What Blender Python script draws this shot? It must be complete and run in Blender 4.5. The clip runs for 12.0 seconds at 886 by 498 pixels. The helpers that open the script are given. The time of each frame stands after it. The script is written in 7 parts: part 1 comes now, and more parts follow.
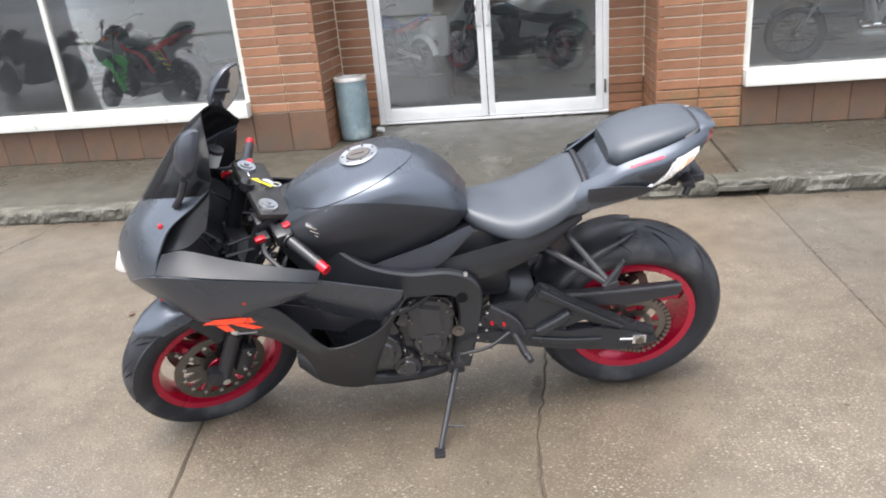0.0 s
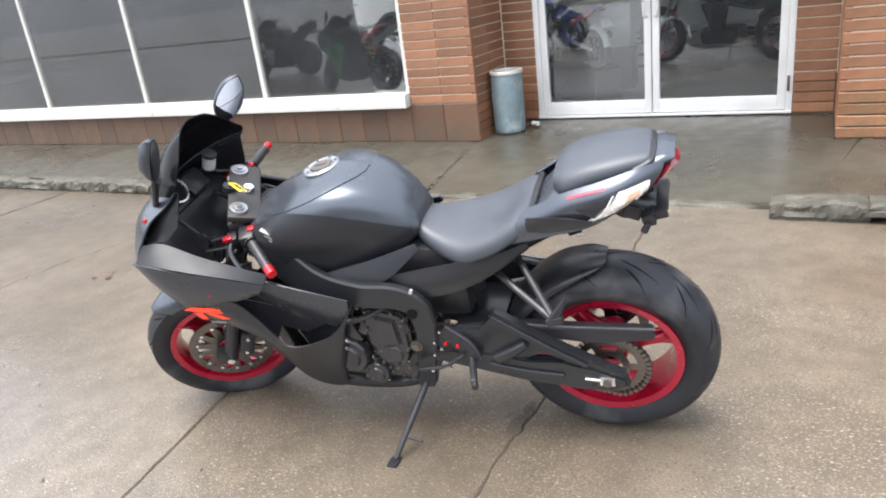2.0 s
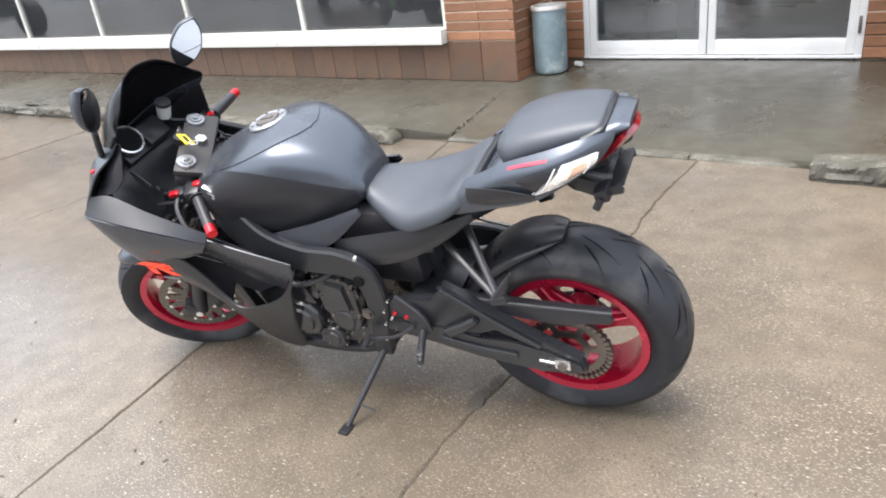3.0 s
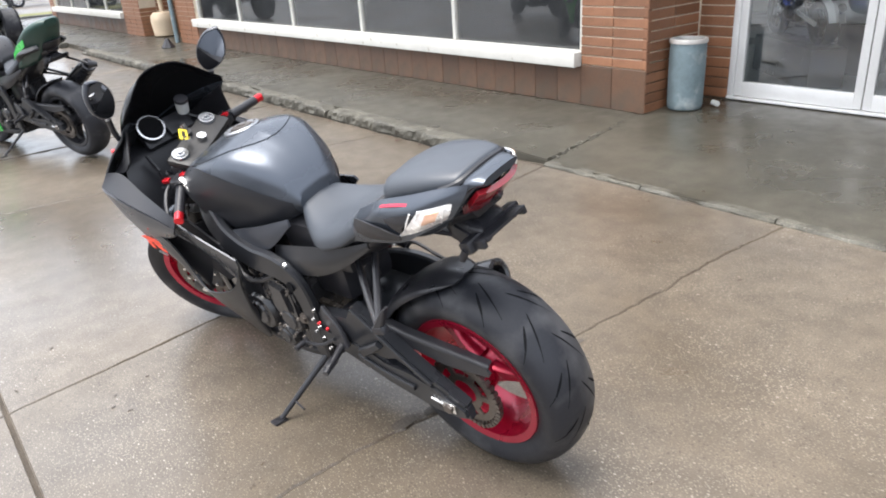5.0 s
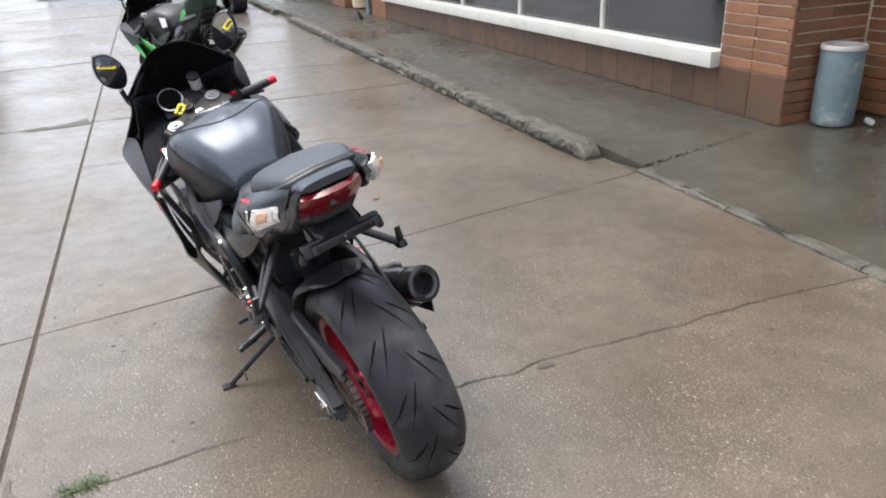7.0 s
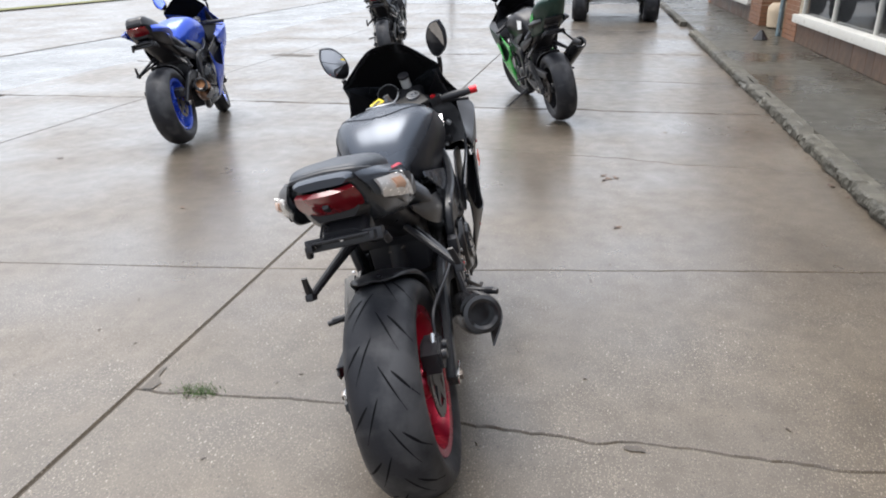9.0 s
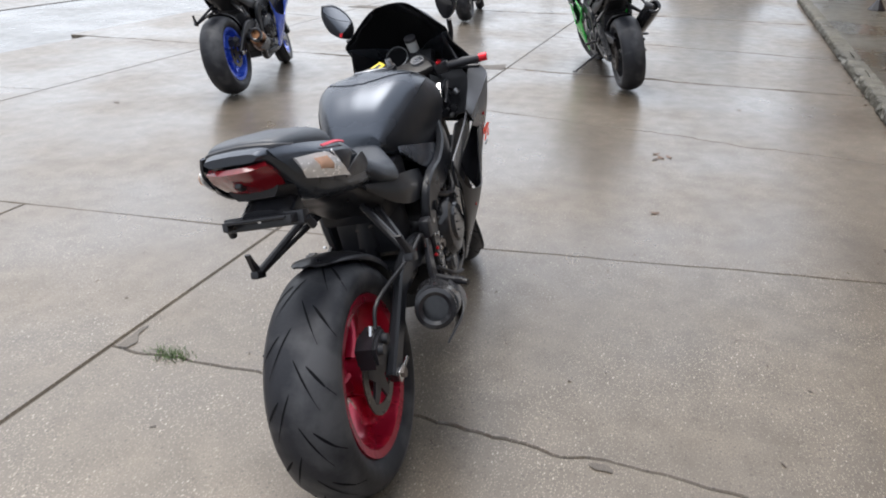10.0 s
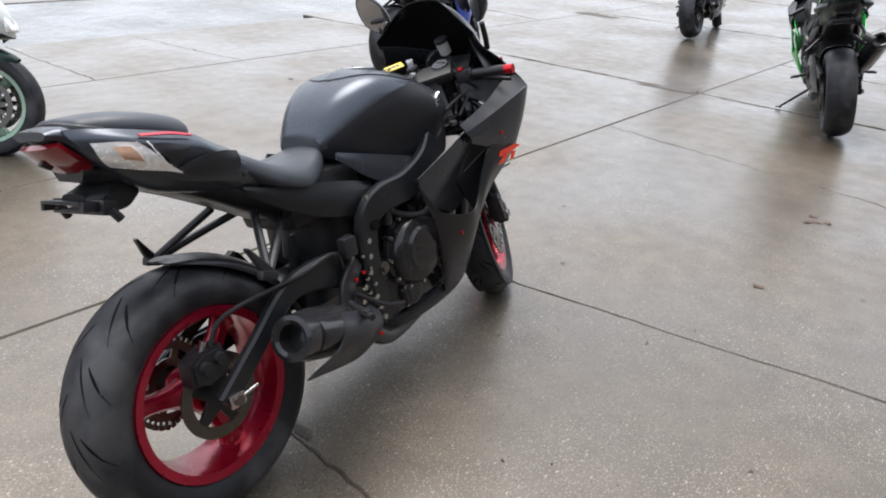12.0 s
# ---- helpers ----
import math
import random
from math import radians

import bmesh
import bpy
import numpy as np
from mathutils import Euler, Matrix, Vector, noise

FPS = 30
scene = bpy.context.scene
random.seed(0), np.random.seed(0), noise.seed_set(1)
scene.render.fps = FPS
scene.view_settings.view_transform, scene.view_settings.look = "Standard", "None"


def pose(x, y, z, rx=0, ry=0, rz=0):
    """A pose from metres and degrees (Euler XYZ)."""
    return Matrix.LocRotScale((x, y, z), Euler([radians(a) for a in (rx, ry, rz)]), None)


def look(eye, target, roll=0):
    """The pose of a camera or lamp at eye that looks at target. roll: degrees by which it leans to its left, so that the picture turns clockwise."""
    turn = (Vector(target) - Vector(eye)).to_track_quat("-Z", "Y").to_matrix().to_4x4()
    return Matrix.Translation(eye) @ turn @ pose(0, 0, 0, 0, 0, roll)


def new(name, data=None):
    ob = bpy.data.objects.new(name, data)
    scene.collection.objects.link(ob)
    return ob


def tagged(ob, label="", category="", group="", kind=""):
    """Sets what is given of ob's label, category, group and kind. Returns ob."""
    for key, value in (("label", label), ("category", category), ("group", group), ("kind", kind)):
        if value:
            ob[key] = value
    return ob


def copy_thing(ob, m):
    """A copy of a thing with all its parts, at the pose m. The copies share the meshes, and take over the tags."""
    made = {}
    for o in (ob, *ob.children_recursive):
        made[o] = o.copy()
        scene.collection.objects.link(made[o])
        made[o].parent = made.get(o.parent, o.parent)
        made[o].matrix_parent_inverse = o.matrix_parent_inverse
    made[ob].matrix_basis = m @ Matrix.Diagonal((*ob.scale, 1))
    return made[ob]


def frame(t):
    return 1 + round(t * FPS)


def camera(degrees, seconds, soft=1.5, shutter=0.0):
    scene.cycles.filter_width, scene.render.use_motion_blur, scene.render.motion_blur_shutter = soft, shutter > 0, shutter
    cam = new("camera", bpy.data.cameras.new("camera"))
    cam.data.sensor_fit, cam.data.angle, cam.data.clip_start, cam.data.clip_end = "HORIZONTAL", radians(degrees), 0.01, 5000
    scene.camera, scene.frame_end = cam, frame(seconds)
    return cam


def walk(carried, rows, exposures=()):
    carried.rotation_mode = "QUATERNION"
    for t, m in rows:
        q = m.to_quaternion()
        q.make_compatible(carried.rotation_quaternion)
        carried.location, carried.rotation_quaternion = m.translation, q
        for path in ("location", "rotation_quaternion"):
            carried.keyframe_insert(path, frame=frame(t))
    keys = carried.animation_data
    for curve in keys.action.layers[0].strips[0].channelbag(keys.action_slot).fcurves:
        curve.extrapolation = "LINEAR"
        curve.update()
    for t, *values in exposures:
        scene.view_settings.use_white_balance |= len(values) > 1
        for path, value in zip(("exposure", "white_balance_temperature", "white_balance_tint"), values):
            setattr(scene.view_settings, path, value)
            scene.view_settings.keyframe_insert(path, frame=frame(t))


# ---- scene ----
cam = camera(64.2, 12.0, soft=1.9)
# time, eye, a point ahead, roll
ROWS = [
    (0.0, (-0.004, -0.007, 1.457), (-0.287, 1.836, 0.734), -5.1),
    (0.5, (0.202, 0.031, 1.463), (-0.292, 1.834, 0.753), -5.8),
    (1.0, (0.345, 0.176, 1.456), (-0.295, 1.923, 0.724), -5.1),
    (1.5, (0.535, 0.261, 1.455), (-0.195, 1.96, 0.693), -6.2),
    (2.0, (0.808, 0.29, 1.465), (-0.107, 1.924, 0.763), -7.1),
    (2.5, (0.923, 0.463, 1.433), (-0.133, 1.947, 0.609), -8.1),
    (3.0, (1.023, 0.621, 1.454), (-0.042, 2.085, 0.604), -7.4),
    (3.2, (1.106, 0.653, 1.455), (-0.03, 2.099, 0.667), -7.8),
    (5.0, (1.604, 1.116, 1.471), (0.15, 2.24, 0.683), -3.9),
    (5.5, (1.83, 1.293, 1.482), (0.174, 2.169, 0.78), -5.0),
    (6.0, (1.908, 1.463, 1.458), (0.192, 2.187, 0.727), -6.8),
    (6.5, (1.914, 1.685, 1.483), (0.227, 2.387, 0.67), -3.6),
    (6.7, (1.946, 1.758, 1.474), (0.249, 2.44, 0.664), -3.3),
    (8.5, (1.977, 2.514, 1.499), (0.155, 2.553, 0.674), 0.5),
    (9.0, (1.975, 2.781, 1.491), (0.17, 2.383, 0.726), -0.6),
    (9.5, (1.872, 2.936, 1.484), (0.154, 2.305, 0.677), -2.1),
    (10.0, (1.683, 3.081, 1.495), (-0.009, 2.466, 0.623), 0.7),
    (10.5, (1.568, 3.366, 1.48), (-0.061, 2.545, 0.659), 0.4),
    (11.0, (1.449, 3.55, 1.485), (-0.055, 2.511, 0.672), -0.4),
    (11.5, (1.196, 3.629, 1.481), (-0.215, 2.502, 0.622), 1.8),
    (12.0, (0.966, 3.697, 1.465), (-0.395, 2.523, 0.586), 3.0),
]
walk(cam, [(t, look(eye, target, roll)) for t, eye, target, roll in ROWS],
     exposures=[(0.0, 2.42), (3.0, 2.48), (5.0, 2.26), (5.5, 2.24), (6.0, 2.18), (6.5, 1.9), (8.5, 1.68), (9.0, 1.62), (10.5, 1.56), (12.0, 1.53)])

# ---- world and light: a bright overcast sky over a wet forecourt ----
SUN_ELEVATION, SUN_ROTATION = radians(72), radians(206)
world = bpy.data.worlds.new("overcast")
scene.world = world
world.use_nodes = True
wn, wl = world.node_tree.nodes, world.node_tree.links
sky = wn.new("ShaderNodeTexSky")
sky.sky_type, sky.sun_disc = "NISHITA", False
sky.sun_elevation, sky.sun_rotation = SUN_ELEVATION, SUN_ROTATION
sky.air_density, sky.dust_density, sky.ozone_density = 1.0, 6.0, 1.0
grey = wn.new("ShaderNodeHueSaturation")
grey.inputs["Saturation"].default_value = 0.50
wl.new(sky.outputs["Color"], grey.inputs["Color"])
# an even cloud cover takes most of the sky's own shading away
cloud = wn.new("ShaderNodeMix")
cloud.data_type = "RGBA"
cloud.inputs["Factor"].default_value = 0.6
wl.new(grey.outputs["Color"], cloud.inputs["A"])
cloud.inputs["B"].default_value = (2.78, 3.0, 3.36, 1)
wl.new(cloud.outputs["Result"], wn["Background"].inputs["Color"])
wn["Background"].inputs["Strength"].default_value = 0.15

sun = new("sun", bpy.data.lights.new("sun", "SUN"))
sun.data.energy, sun.data.angle, sun.data.color = 0.9, radians(42), (1.0, 0.985, 0.965)
sun.matrix_world = look((-1.3, -2.6, 9.0), (0, 0, 0))


# ---- materials ----
def material(name, colour, rough=0.6, metal=0.0, vary=0.15, scale=6.0, fine=80.0, bump=0.15, rough_vary=0.1, coat=0.0,
             per_piece=0.0, second=None, second_at=(0.5, 0.7), second_scale=2.0, spec=0.5):
    """A node material: base colour with broad and fine variation, an optional second colour in patches, fine relief."""
    m = bpy.data.materials.new(name)
    m.use_nodes = True
    n, l = m.node_tree.nodes, m.node_tree.links
    b = n["Principled BSDF"]
    b.inputs["Metallic"].default_value = metal
    b.inputs["Coat Weight"].default_value = coat
    b.inputs["Coat Roughness"].default_value = 0.12
    b.inputs["Specular IOR Level"].default_value = spec
    at = n.new("ShaderNodeTexCoord")
    broad, grain = n.new("ShaderNodeTexNoise"), n.new("ShaderNodeTexNoise")
    for node, s, d in ((broad, scale, 4.0), (grain, fine, 3.0)):
        node.inputs["Scale"].default_value = s
        node.inputs["Detail"].default_value = d
        l.new(at.outputs["Object"], node.inputs["Vector"])
    total = n.new("ShaderNodeMath")
    total.operation = "MULTIPLY_ADD"
    l.new(grain.outputs["Fac"], total.inputs[0])
    total.inputs[1].default_value = 0.5
    l.new(broad.outputs["Fac"], total.inputs[2])
    span = n.new("ShaderNodeMapRange")
    span.inputs["From Min"].default_value, span.inputs["From Max"].default_value = 0.45, 1.05
    span.inputs["To Min"].default_value, span.inputs["To Max"].default_value = 1 - vary, 1 + vary
    l.new(total.outputs[0], span.inputs["Value"])
    hue = n.new("ShaderNodeHueSaturation")
    hue.inputs["Color"].default_value = (*colour, 1)
    last = span.outputs["Result"]
    if per_piece:
        info = n.new("ShaderNodeObjectInfo")
        piece = n.new("ShaderNodeMapRange")
        piece.inputs["To Min"].default_value, piece.inputs["To Max"].default_value = 1 - per_piece, 1 + per_piece
        l.new(info.outputs["Random"], piece.inputs["Value"])
        both = n.new("ShaderNodeMath")
        both.operation = "MULTIPLY"
        l.new(last, both.inputs[0])
        l.new(piece.outputs["Result"], both.inputs[1])
        last = both.outputs[0]
    l.new(last, hue.inputs["Value"])
    out = hue.outputs["Color"]
    if second:
        patch = n.new("ShaderNodeTexNoise")
        patch.inputs["Scale"].default_value, patch.inputs["Detail"].default_value = second_scale, 5.0
        l.new(at.outputs["Object"], patch.inputs["Vector"])
        step = n.new("ShaderNodeMapRange")
        step.inputs["From Min"].default_value, step.inputs["From Max"].default_value = second_at
        l.new(patch.outputs["Fac"], step.inputs["Value"])
        mix = n.new("ShaderNodeMix")
        mix.data_type = "RGBA"
        l.new(step.outputs["Result"], mix.inputs["Factor"])
        l.new(out, mix.inputs["A"])
        mix.inputs["B"].default_value = (*second, 1)
        out = mix.outputs["Result"]
    l.new(out, b.inputs["Base Color"])
    gloss = n.new("ShaderNodeMapRange")
    gloss.inputs["From Min"].default_value, gloss.inputs["From Max"].default_value = 0.3, 0.7
    gloss.inputs["To Min"].default_value, gloss.inputs["To Max"].default_value = max(0.02, rough - rough_vary), min(1, rough + rough_vary)
    l.new(broad.outputs["Fac"], gloss.inputs["Value"])
    l.new(gloss.outputs["Result"], b.inputs["Roughness"])
    if bump:
        relief = n.new("ShaderNodeBump")
        relief.inputs["Strength"].default_value, relief.inputs["Distance"].default_value = bump, 0.004
        l.new(grain.outputs["Fac"], relief.inputs["Height"])
        l.new(relief.outputs["Normal"], b.inputs["Normal"])
    return m


def wet_concrete(name, dry, wet, rough=(0.22, 0.5), flecks=0.5, per_piece=0.06, stain=0.25, film=0.9, relief=0.13):
    """Worn, rain-wet concrete: exposed aggregate, damp patches with a thin film of water."""
    m = bpy.data.materials.new(name)
    m.use_nodes = True
    n, l = m.node_tree.nodes, m.node_tree.links
    b = n["Principled BSDF"]
    geo = n.new("ShaderNodeNewGeometry")
    def tex(kind, s, detail=None):
        node = n.new(kind)
        node.inputs["Scale"].default_value = s
        if detail is not None:
            node.inputs["Detail"].default_value = detail
        l.new(geo.outputs["Position"], node.inputs["Vector"])
        return node
    def ranged(value, a, b_, c, d):
        node = n.new("ShaderNodeMapRange")
        for key, v in zip(("From Min", "From Max", "To Min", "To Max"), (a, b_, c, d)):
            node.inputs[key].default_value = v
        l.new(value, node.inputs["Value"])
        return node.outputs["Result"]
    def mixed(fac, a, b_, blend="MIX"):
        node = n.new("ShaderNodeMix")
        node.data_type, node.blend_type = "RGBA", blend
        for key, v in (("Factor", fac), ("A", a), ("B", b_)):
            if isinstance(v, (tuple, float)):
                node.inputs[key].default_value = v if isinstance(v, float) else (*v, 1)
            else:
                l.new(v, node.inputs[key])
        return node.outputs["Result"]
    pools, mott, sand = tex("ShaderNodeTexNoise", 0.9, 4.0), tex("ShaderNodeTexNoise", 7.0, 6.0), tex("ShaderNodeTexNoise", 170.0, 3.0)
    stone = tex("ShaderNodeTexVoronoi", 80.0)
    chips = tex("ShaderNodeTexVoronoi", 165.0)
    # broken aggregate lies longer one way than the other
    for node, turn, long in ((stone, 0.5, 0.55), (chips, -0.7, 0.6)):
        lie = n.new("ShaderNodeMapping")
        lie.inputs["Rotation"].default_value = (0, 0, turn)
        lie.inputs["Scale"].default_value = (long, 1.25, 1.0)
        l.new(geo.outputs["Position"], lie.inputs["Vector"])
        l.new(lie.outputs["Vector"], node.inputs["Vector"])
    dark = tex("ShaderNodeTexVoronoi", 70.0)
    worn = tex("ShaderNodeTexNoise", 1.7, 3.0)
    bare = ranged(worn.outputs["Fac"], 0.36, 0.62, 0.30, 1.0)
    def patchy(value):
        node = n.new("ShaderNodeMath")
        node.operation = "MULTIPLY"
        l.new(value, node.inputs[0])
        l.new(bare, node.inputs[1])
        return node.outputs[0]
    damp = ranged(pools.outputs["Fac"], 0.38, 0.62, 0.0, 1.0)
    col = mixed(damp, dry, wet)
    col = mixed(ranged(mott.outputs["Fac"], 0.35, 0.7, 0.0, stain), col, tuple(c * 0.55 for c in wet))
    col = mixed(ranged(sand.outputs["Fac"], 0.38, 0.66, 0.0, 0.65), col, tuple(c * 0.6 for c in wet))
    pick = n.new("ShaderNodeSeparateColor")
    l.new(stone.outputs["Color"], pick.inputs["Color"])
    spot = n.new("ShaderNodeMath")
    spot.operation = "MULTIPLY"
    l.new(ranged(stone.outputs["Distance"], 0.20, 0.28, 1.0, 0.0), spot.inputs[0])
    l.new(ranged(pick.outputs["Red"], 0.84, 0.90, 0.0, flecks), spot.inputs[1])
    col = mixed(patchy(spot.outputs[0]), col, (0.66, 0.61, 0.53))
    pick3 = n.new("ShaderNodeSeparateColor")
    l.new(chips.outputs["Color"], pick3.inputs["Color"])
    spot3 = n.new("ShaderNodeMath")
    spot3.operation = "MULTIPLY"
    l.new(ranged(chips.outputs["Distance"], 0.3, 0.42, 1.0, 0.0), spot3.inputs[0])
    l.new(ranged(pick3.outputs["Blue"], 0.55, 0.68, 0.0, flecks), spot3.inputs[1])
    col = mixed(patchy(spot3.outputs[0]), col, (0.42, 0.37, 0.30))
    pick2 = n.new("ShaderNodeSeparateColor")
    l.new(dark.outputs["Color"], pick2.inputs["Color"])
    spot2 = n.new("ShaderNodeMath")
    spot2.operation = "MULTIPLY"
    l.new(ranged(dark.outputs["Distance"], 0.25, 0.38, 1.0, 0.0), spot2.inputs[0])
    l.new(ranged(pick2.outputs["Green"], 0.72, 0.82, 0.0, 0.6), spot2.inputs[1])
    col = mixed(spot2.outputs[0], col, tuple(c * 0.4 for c in wet))
    info = n.new("ShaderNodeObjectInfo")
    hue = n.new("ShaderNodeHueSaturation")
    l.new(col, hue.inputs["Color"])
    l.new(ranged(info.outputs["Random"], 0, 1, 1 - per_piece, 1 + per_piece), hue.inputs["Value"])
    l.new(hue.outputs["Color"], b.inputs["Base Color"])
    rv = n.new("ShaderNodeMath")
    rv.operation = "ADD"
    l.new(ranged(damp, 0, 1, rough[1], rough[0]), rv.inputs[0])
    l.new(ranged(mott.outputs["Fac"], 0.3, 0.7, -0.08, 0.08), rv.inputs[1])
    l.new(rv.outputs[0], b.inputs["Roughness"])
    l.new(ranged(damp, 0, 1, film * 0.5, film), b.inputs["Coat Weight"])
    b.inputs["Coat IOR"].default_value, b.inputs["Coat Roughness"].default_value = 1.36, 0.2
    bump = n.new("ShaderNodeBump")
    bump.inputs["Strength"].default_value, bump.inputs["Distance"].default_value = relief, 0.003
    height = n.new("ShaderNodeMath")
    height.operation = "ADD"
    l.new(sand.outputs["Fac"], height.inputs[0])
    l.new(mott.outputs["Fac"], height.inputs[1])
    l.new(height.outputs[0], bump.inputs["Height"])
    l.new(bump.outputs["Normal"], b.inputs["Normal"])
    water = n.new("ShaderNodeBump")
    water.inputs["Strength"].default_value, water.inputs["Distance"].default_value = relief * 0.6, 0.003
    l.new(height.outputs[0], water.inputs["Height"])
    l.new(water.outputs["Normal"], b.inputs["Coat Normal"])
    return m


def clear(name, colour=(1, 1, 1), rough=0.0, transmission=1.0, ior=1.5):
    m = bpy.data.materials.new(name)
    m.use_nodes = True
    b = m.node_tree.nodes["Principled BSDF"]
    b.inputs["Base Color"].default_value = (*colour, 1)
    b.inputs["Roughness"].default_value = rough
    b.inputs["Transmission Weight"].default_value = transmission
    b.inputs["IOR"].default_value = ior
    return m


def thin_glass(name, tint=(0.94, 0.96, 0.96), dust=0.012):
    """A thin pane: straight through, with the gloss of glass and a film of dust and drizzle over it."""
    m = bpy.data.materials.new(name)
    m.use_nodes = True
    n, l = m.node_tree.nodes, m.node_tree.links
    n.remove(n["Principled BSDF"])
    through_, gloss, mix, fres = n.new("ShaderNodeBsdfTransparent"), n.new("ShaderNodeBsdfGlossy"), n.new("ShaderNodeMixShader"), n.new("ShaderNodeFresnel")
    through_.inputs["Color"].default_value = (*tint, 1)
    gloss.inputs["Roughness"].default_value = 0.015
    fres.inputs["IOR"].default_value = 1.8
    l.new(fres.outputs["Fac"], mix.inputs["Fac"])
    l.new(through_.outputs[0], mix.inputs[1])
    l.new(gloss.outputs[0], mix.inputs[2])
    film, smear, span, dusty = n.new("ShaderNodeBsdfDiffuse"), n.new("ShaderNodeTexNoise"), n.new("ShaderNodeMapRange"), n.new("ShaderNodeMixShader")
    film.inputs["Color"].default_value = (0.72, 0.75, 0.78, 1)
    smear.inputs["Scale"].default_value, smear.inputs["Detail"].default_value = 2.2, 5.0
    span.inputs["From Min"].default_value, span.inputs["From Max"].default_value = 0.3, 0.7
    span.inputs["To Min"].default_value, span.inputs["To Max"].default_value = dust * 0.6, dust * 1.4
    l.new(smear.outputs["Fac"], span.inputs["Value"])
    l.new(span.outputs["Result"], dusty.inputs["Fac"])
    l.new(mix.outputs[0], dusty.inputs[1])
    l.new(film.outputs[0], dusty.inputs[2])
    l.new(dusty.outputs[0], n["Material Output"].inputs["Surface"])
    return m


CONCRETE = wet_concrete("forecourt_concrete", (0.138, 0.112, 0.083), (0.095, 0.076, 0.055), (0.32, 0.52), flecks=0.38, stain=0.5, film=1.0, relief=0.3)
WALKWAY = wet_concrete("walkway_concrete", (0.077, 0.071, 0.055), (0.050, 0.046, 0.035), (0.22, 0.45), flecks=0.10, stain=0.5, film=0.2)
KERB = wet_concrete("kerb_concrete", (0.132, 0.125, 0.100), (0.062, 0.058, 0.045), (0.5, 0.8), flecks=0.22, stain=0.9, film=0.0, relief=0.5)
ASPHALT = wet_concrete("wet_asphalt", (0.13, 0.13, 0.13), (0.07, 0.07, 0.07), (0.2, 0.4), flecks=0.2)
EARTH = material("joint_earth", (0.062, 0.052, 0.042), 0.95, vary=0.4, bump=0.5, spec=0.15)
BRICK = material("glazed_brick", (0.205, 0.095, 0.050), 0.42, vary=0.22, scale=9, fine=60, per_piece=0.22, bump=0.2)
FOOT_BRICK = material("damp_stained_brick", (0.205, 0.100, 0.050), 0.42, vary=0.28, scale=6, fine=50, per_piece=0.18, bump=0.25, second=(0.105, 0.085, 0.04), second_at=(0.5, 0.72), second_scale=5)
BASE_BRICK = material("stained_base_brick", (0.112, 0.058, 0.033), 0.5, vary=0.3, scale=4, fine=50, per_piece=0.24, bump=0.25, second=(0.062, 0.048, 0.034), second_at=(0.45, 0.7), second_scale=3)
MORTAR = material("cream_mortar", (0.58, 0.50, 0.39), 0.9, vary=0.15, scale=20)
DARK_MORTAR = material("dark_mortar", (0.13, 0.085, 0.055), 0.9, vary=0.2, scale=20)
SILL_PAINT = material("peeling_white_paint", (0.55, 0.54, 0.50), 0.55, vary=0.08, scale=5, second=(0.30, 0.27, 0.21), second_at=(0.64, 0.70), second_scale=11)
ALUMINIUM = material("door_aluminium", (0.70, 0.70, 0.69), 0.40, metal=0.25, vary=0.06, bump=0.05)
GLASS = thin_glass("window_glass")
INSIDE_FLOOR = material("showroom_floor", (0.60, 0.60, 0.60), 0.3, vary=0.15, scale=1.5)
INSIDE_WALL = material("showroom_wall", (0.66, 0.66, 0.65), 0.8, vary=0.1)
BRICK_TRIM = material("dark_eave_board", (0.16, 0.13, 0.11), 0.7, vary=0.1)
ROOF_DECK = material("ceiling_board", (0.72, 0.72, 0.70), 0.8, vary=0.08)
GALVANISED = material("weathered_galvanised", (0.17, 0.225, 0.245), 0.55, metal=0.35, vary=0.22, scale=7, fine=40, second=(0.43, 0.46, 0.45), second_at=(0.55, 0.72), second_scale=6)
GRASS = material("winter_grass", (0.13, 0.13, 0.045), 0.9, vary=0.4, scale=8, fine=60, bump=0.6)
GREEN_BLADE = material("grass_blade", (0.060, 0.10, 0.030), 0.8, vary=0.3)
LEAF = material("fallen_leaf", (0.085, 0.05, 0.032), 0.6, vary=0.4, scale=30, per_piece=0.4)

LITTER = material("wet_leaf_crumbs", (0.05, 0.034, 0.022), 0.5, vary=0.5, scale=3, fine=20)
RUBBER = material("tyre_rubber", (0.015, 0.016, 0.020), 0.48, spec=0.32, vary=0.2, scale=14, fine=120, bump=0.1, second=(0.060, 0.060, 0.063), second_at=(0.50, 0.66), second_scale=6)
GROOVE = material("tread_groove_rubber", (0.007, 0.007, 0.008), 0.8, spec=0.1)
SATIN_GREY = material("satin_grey_paint", (0.074, 0.084, 0.101), 0.26, metal=0.6, vary=0.05, scale=3, fine=300, bump=0.02, rough_vary=0.04)
SATIN_BLACK = material("satin_black_paint", (0.017, 0.018, 0.021), 0.31, metal=0.0, spec=0.36, vary=0.08, scale=4, fine=260, bump=0.02, rough_vary=0.05)
BLACK = material("black_plastic", (0.018, 0.018, 0.021), 0.36, spec=0.4, vary=0.15, scale=10, bump=0.08)
ENGINE = material("black_engine_metal", (0.019, 0.019, 0.021), 0.17, metal=0.0, vary=0.25, scale=12, bump=0.12)
# charcoal of the fairing wings; on the tank flanks it stands for shade
CHARCOAL_AND_SHADE = material("satin_charcoal_and_tank_shade", (0.020, 0.021, 0.025), 0.40, spec=0.3, metal=0.0, vary=0.06, fine=260, bump=0.03)
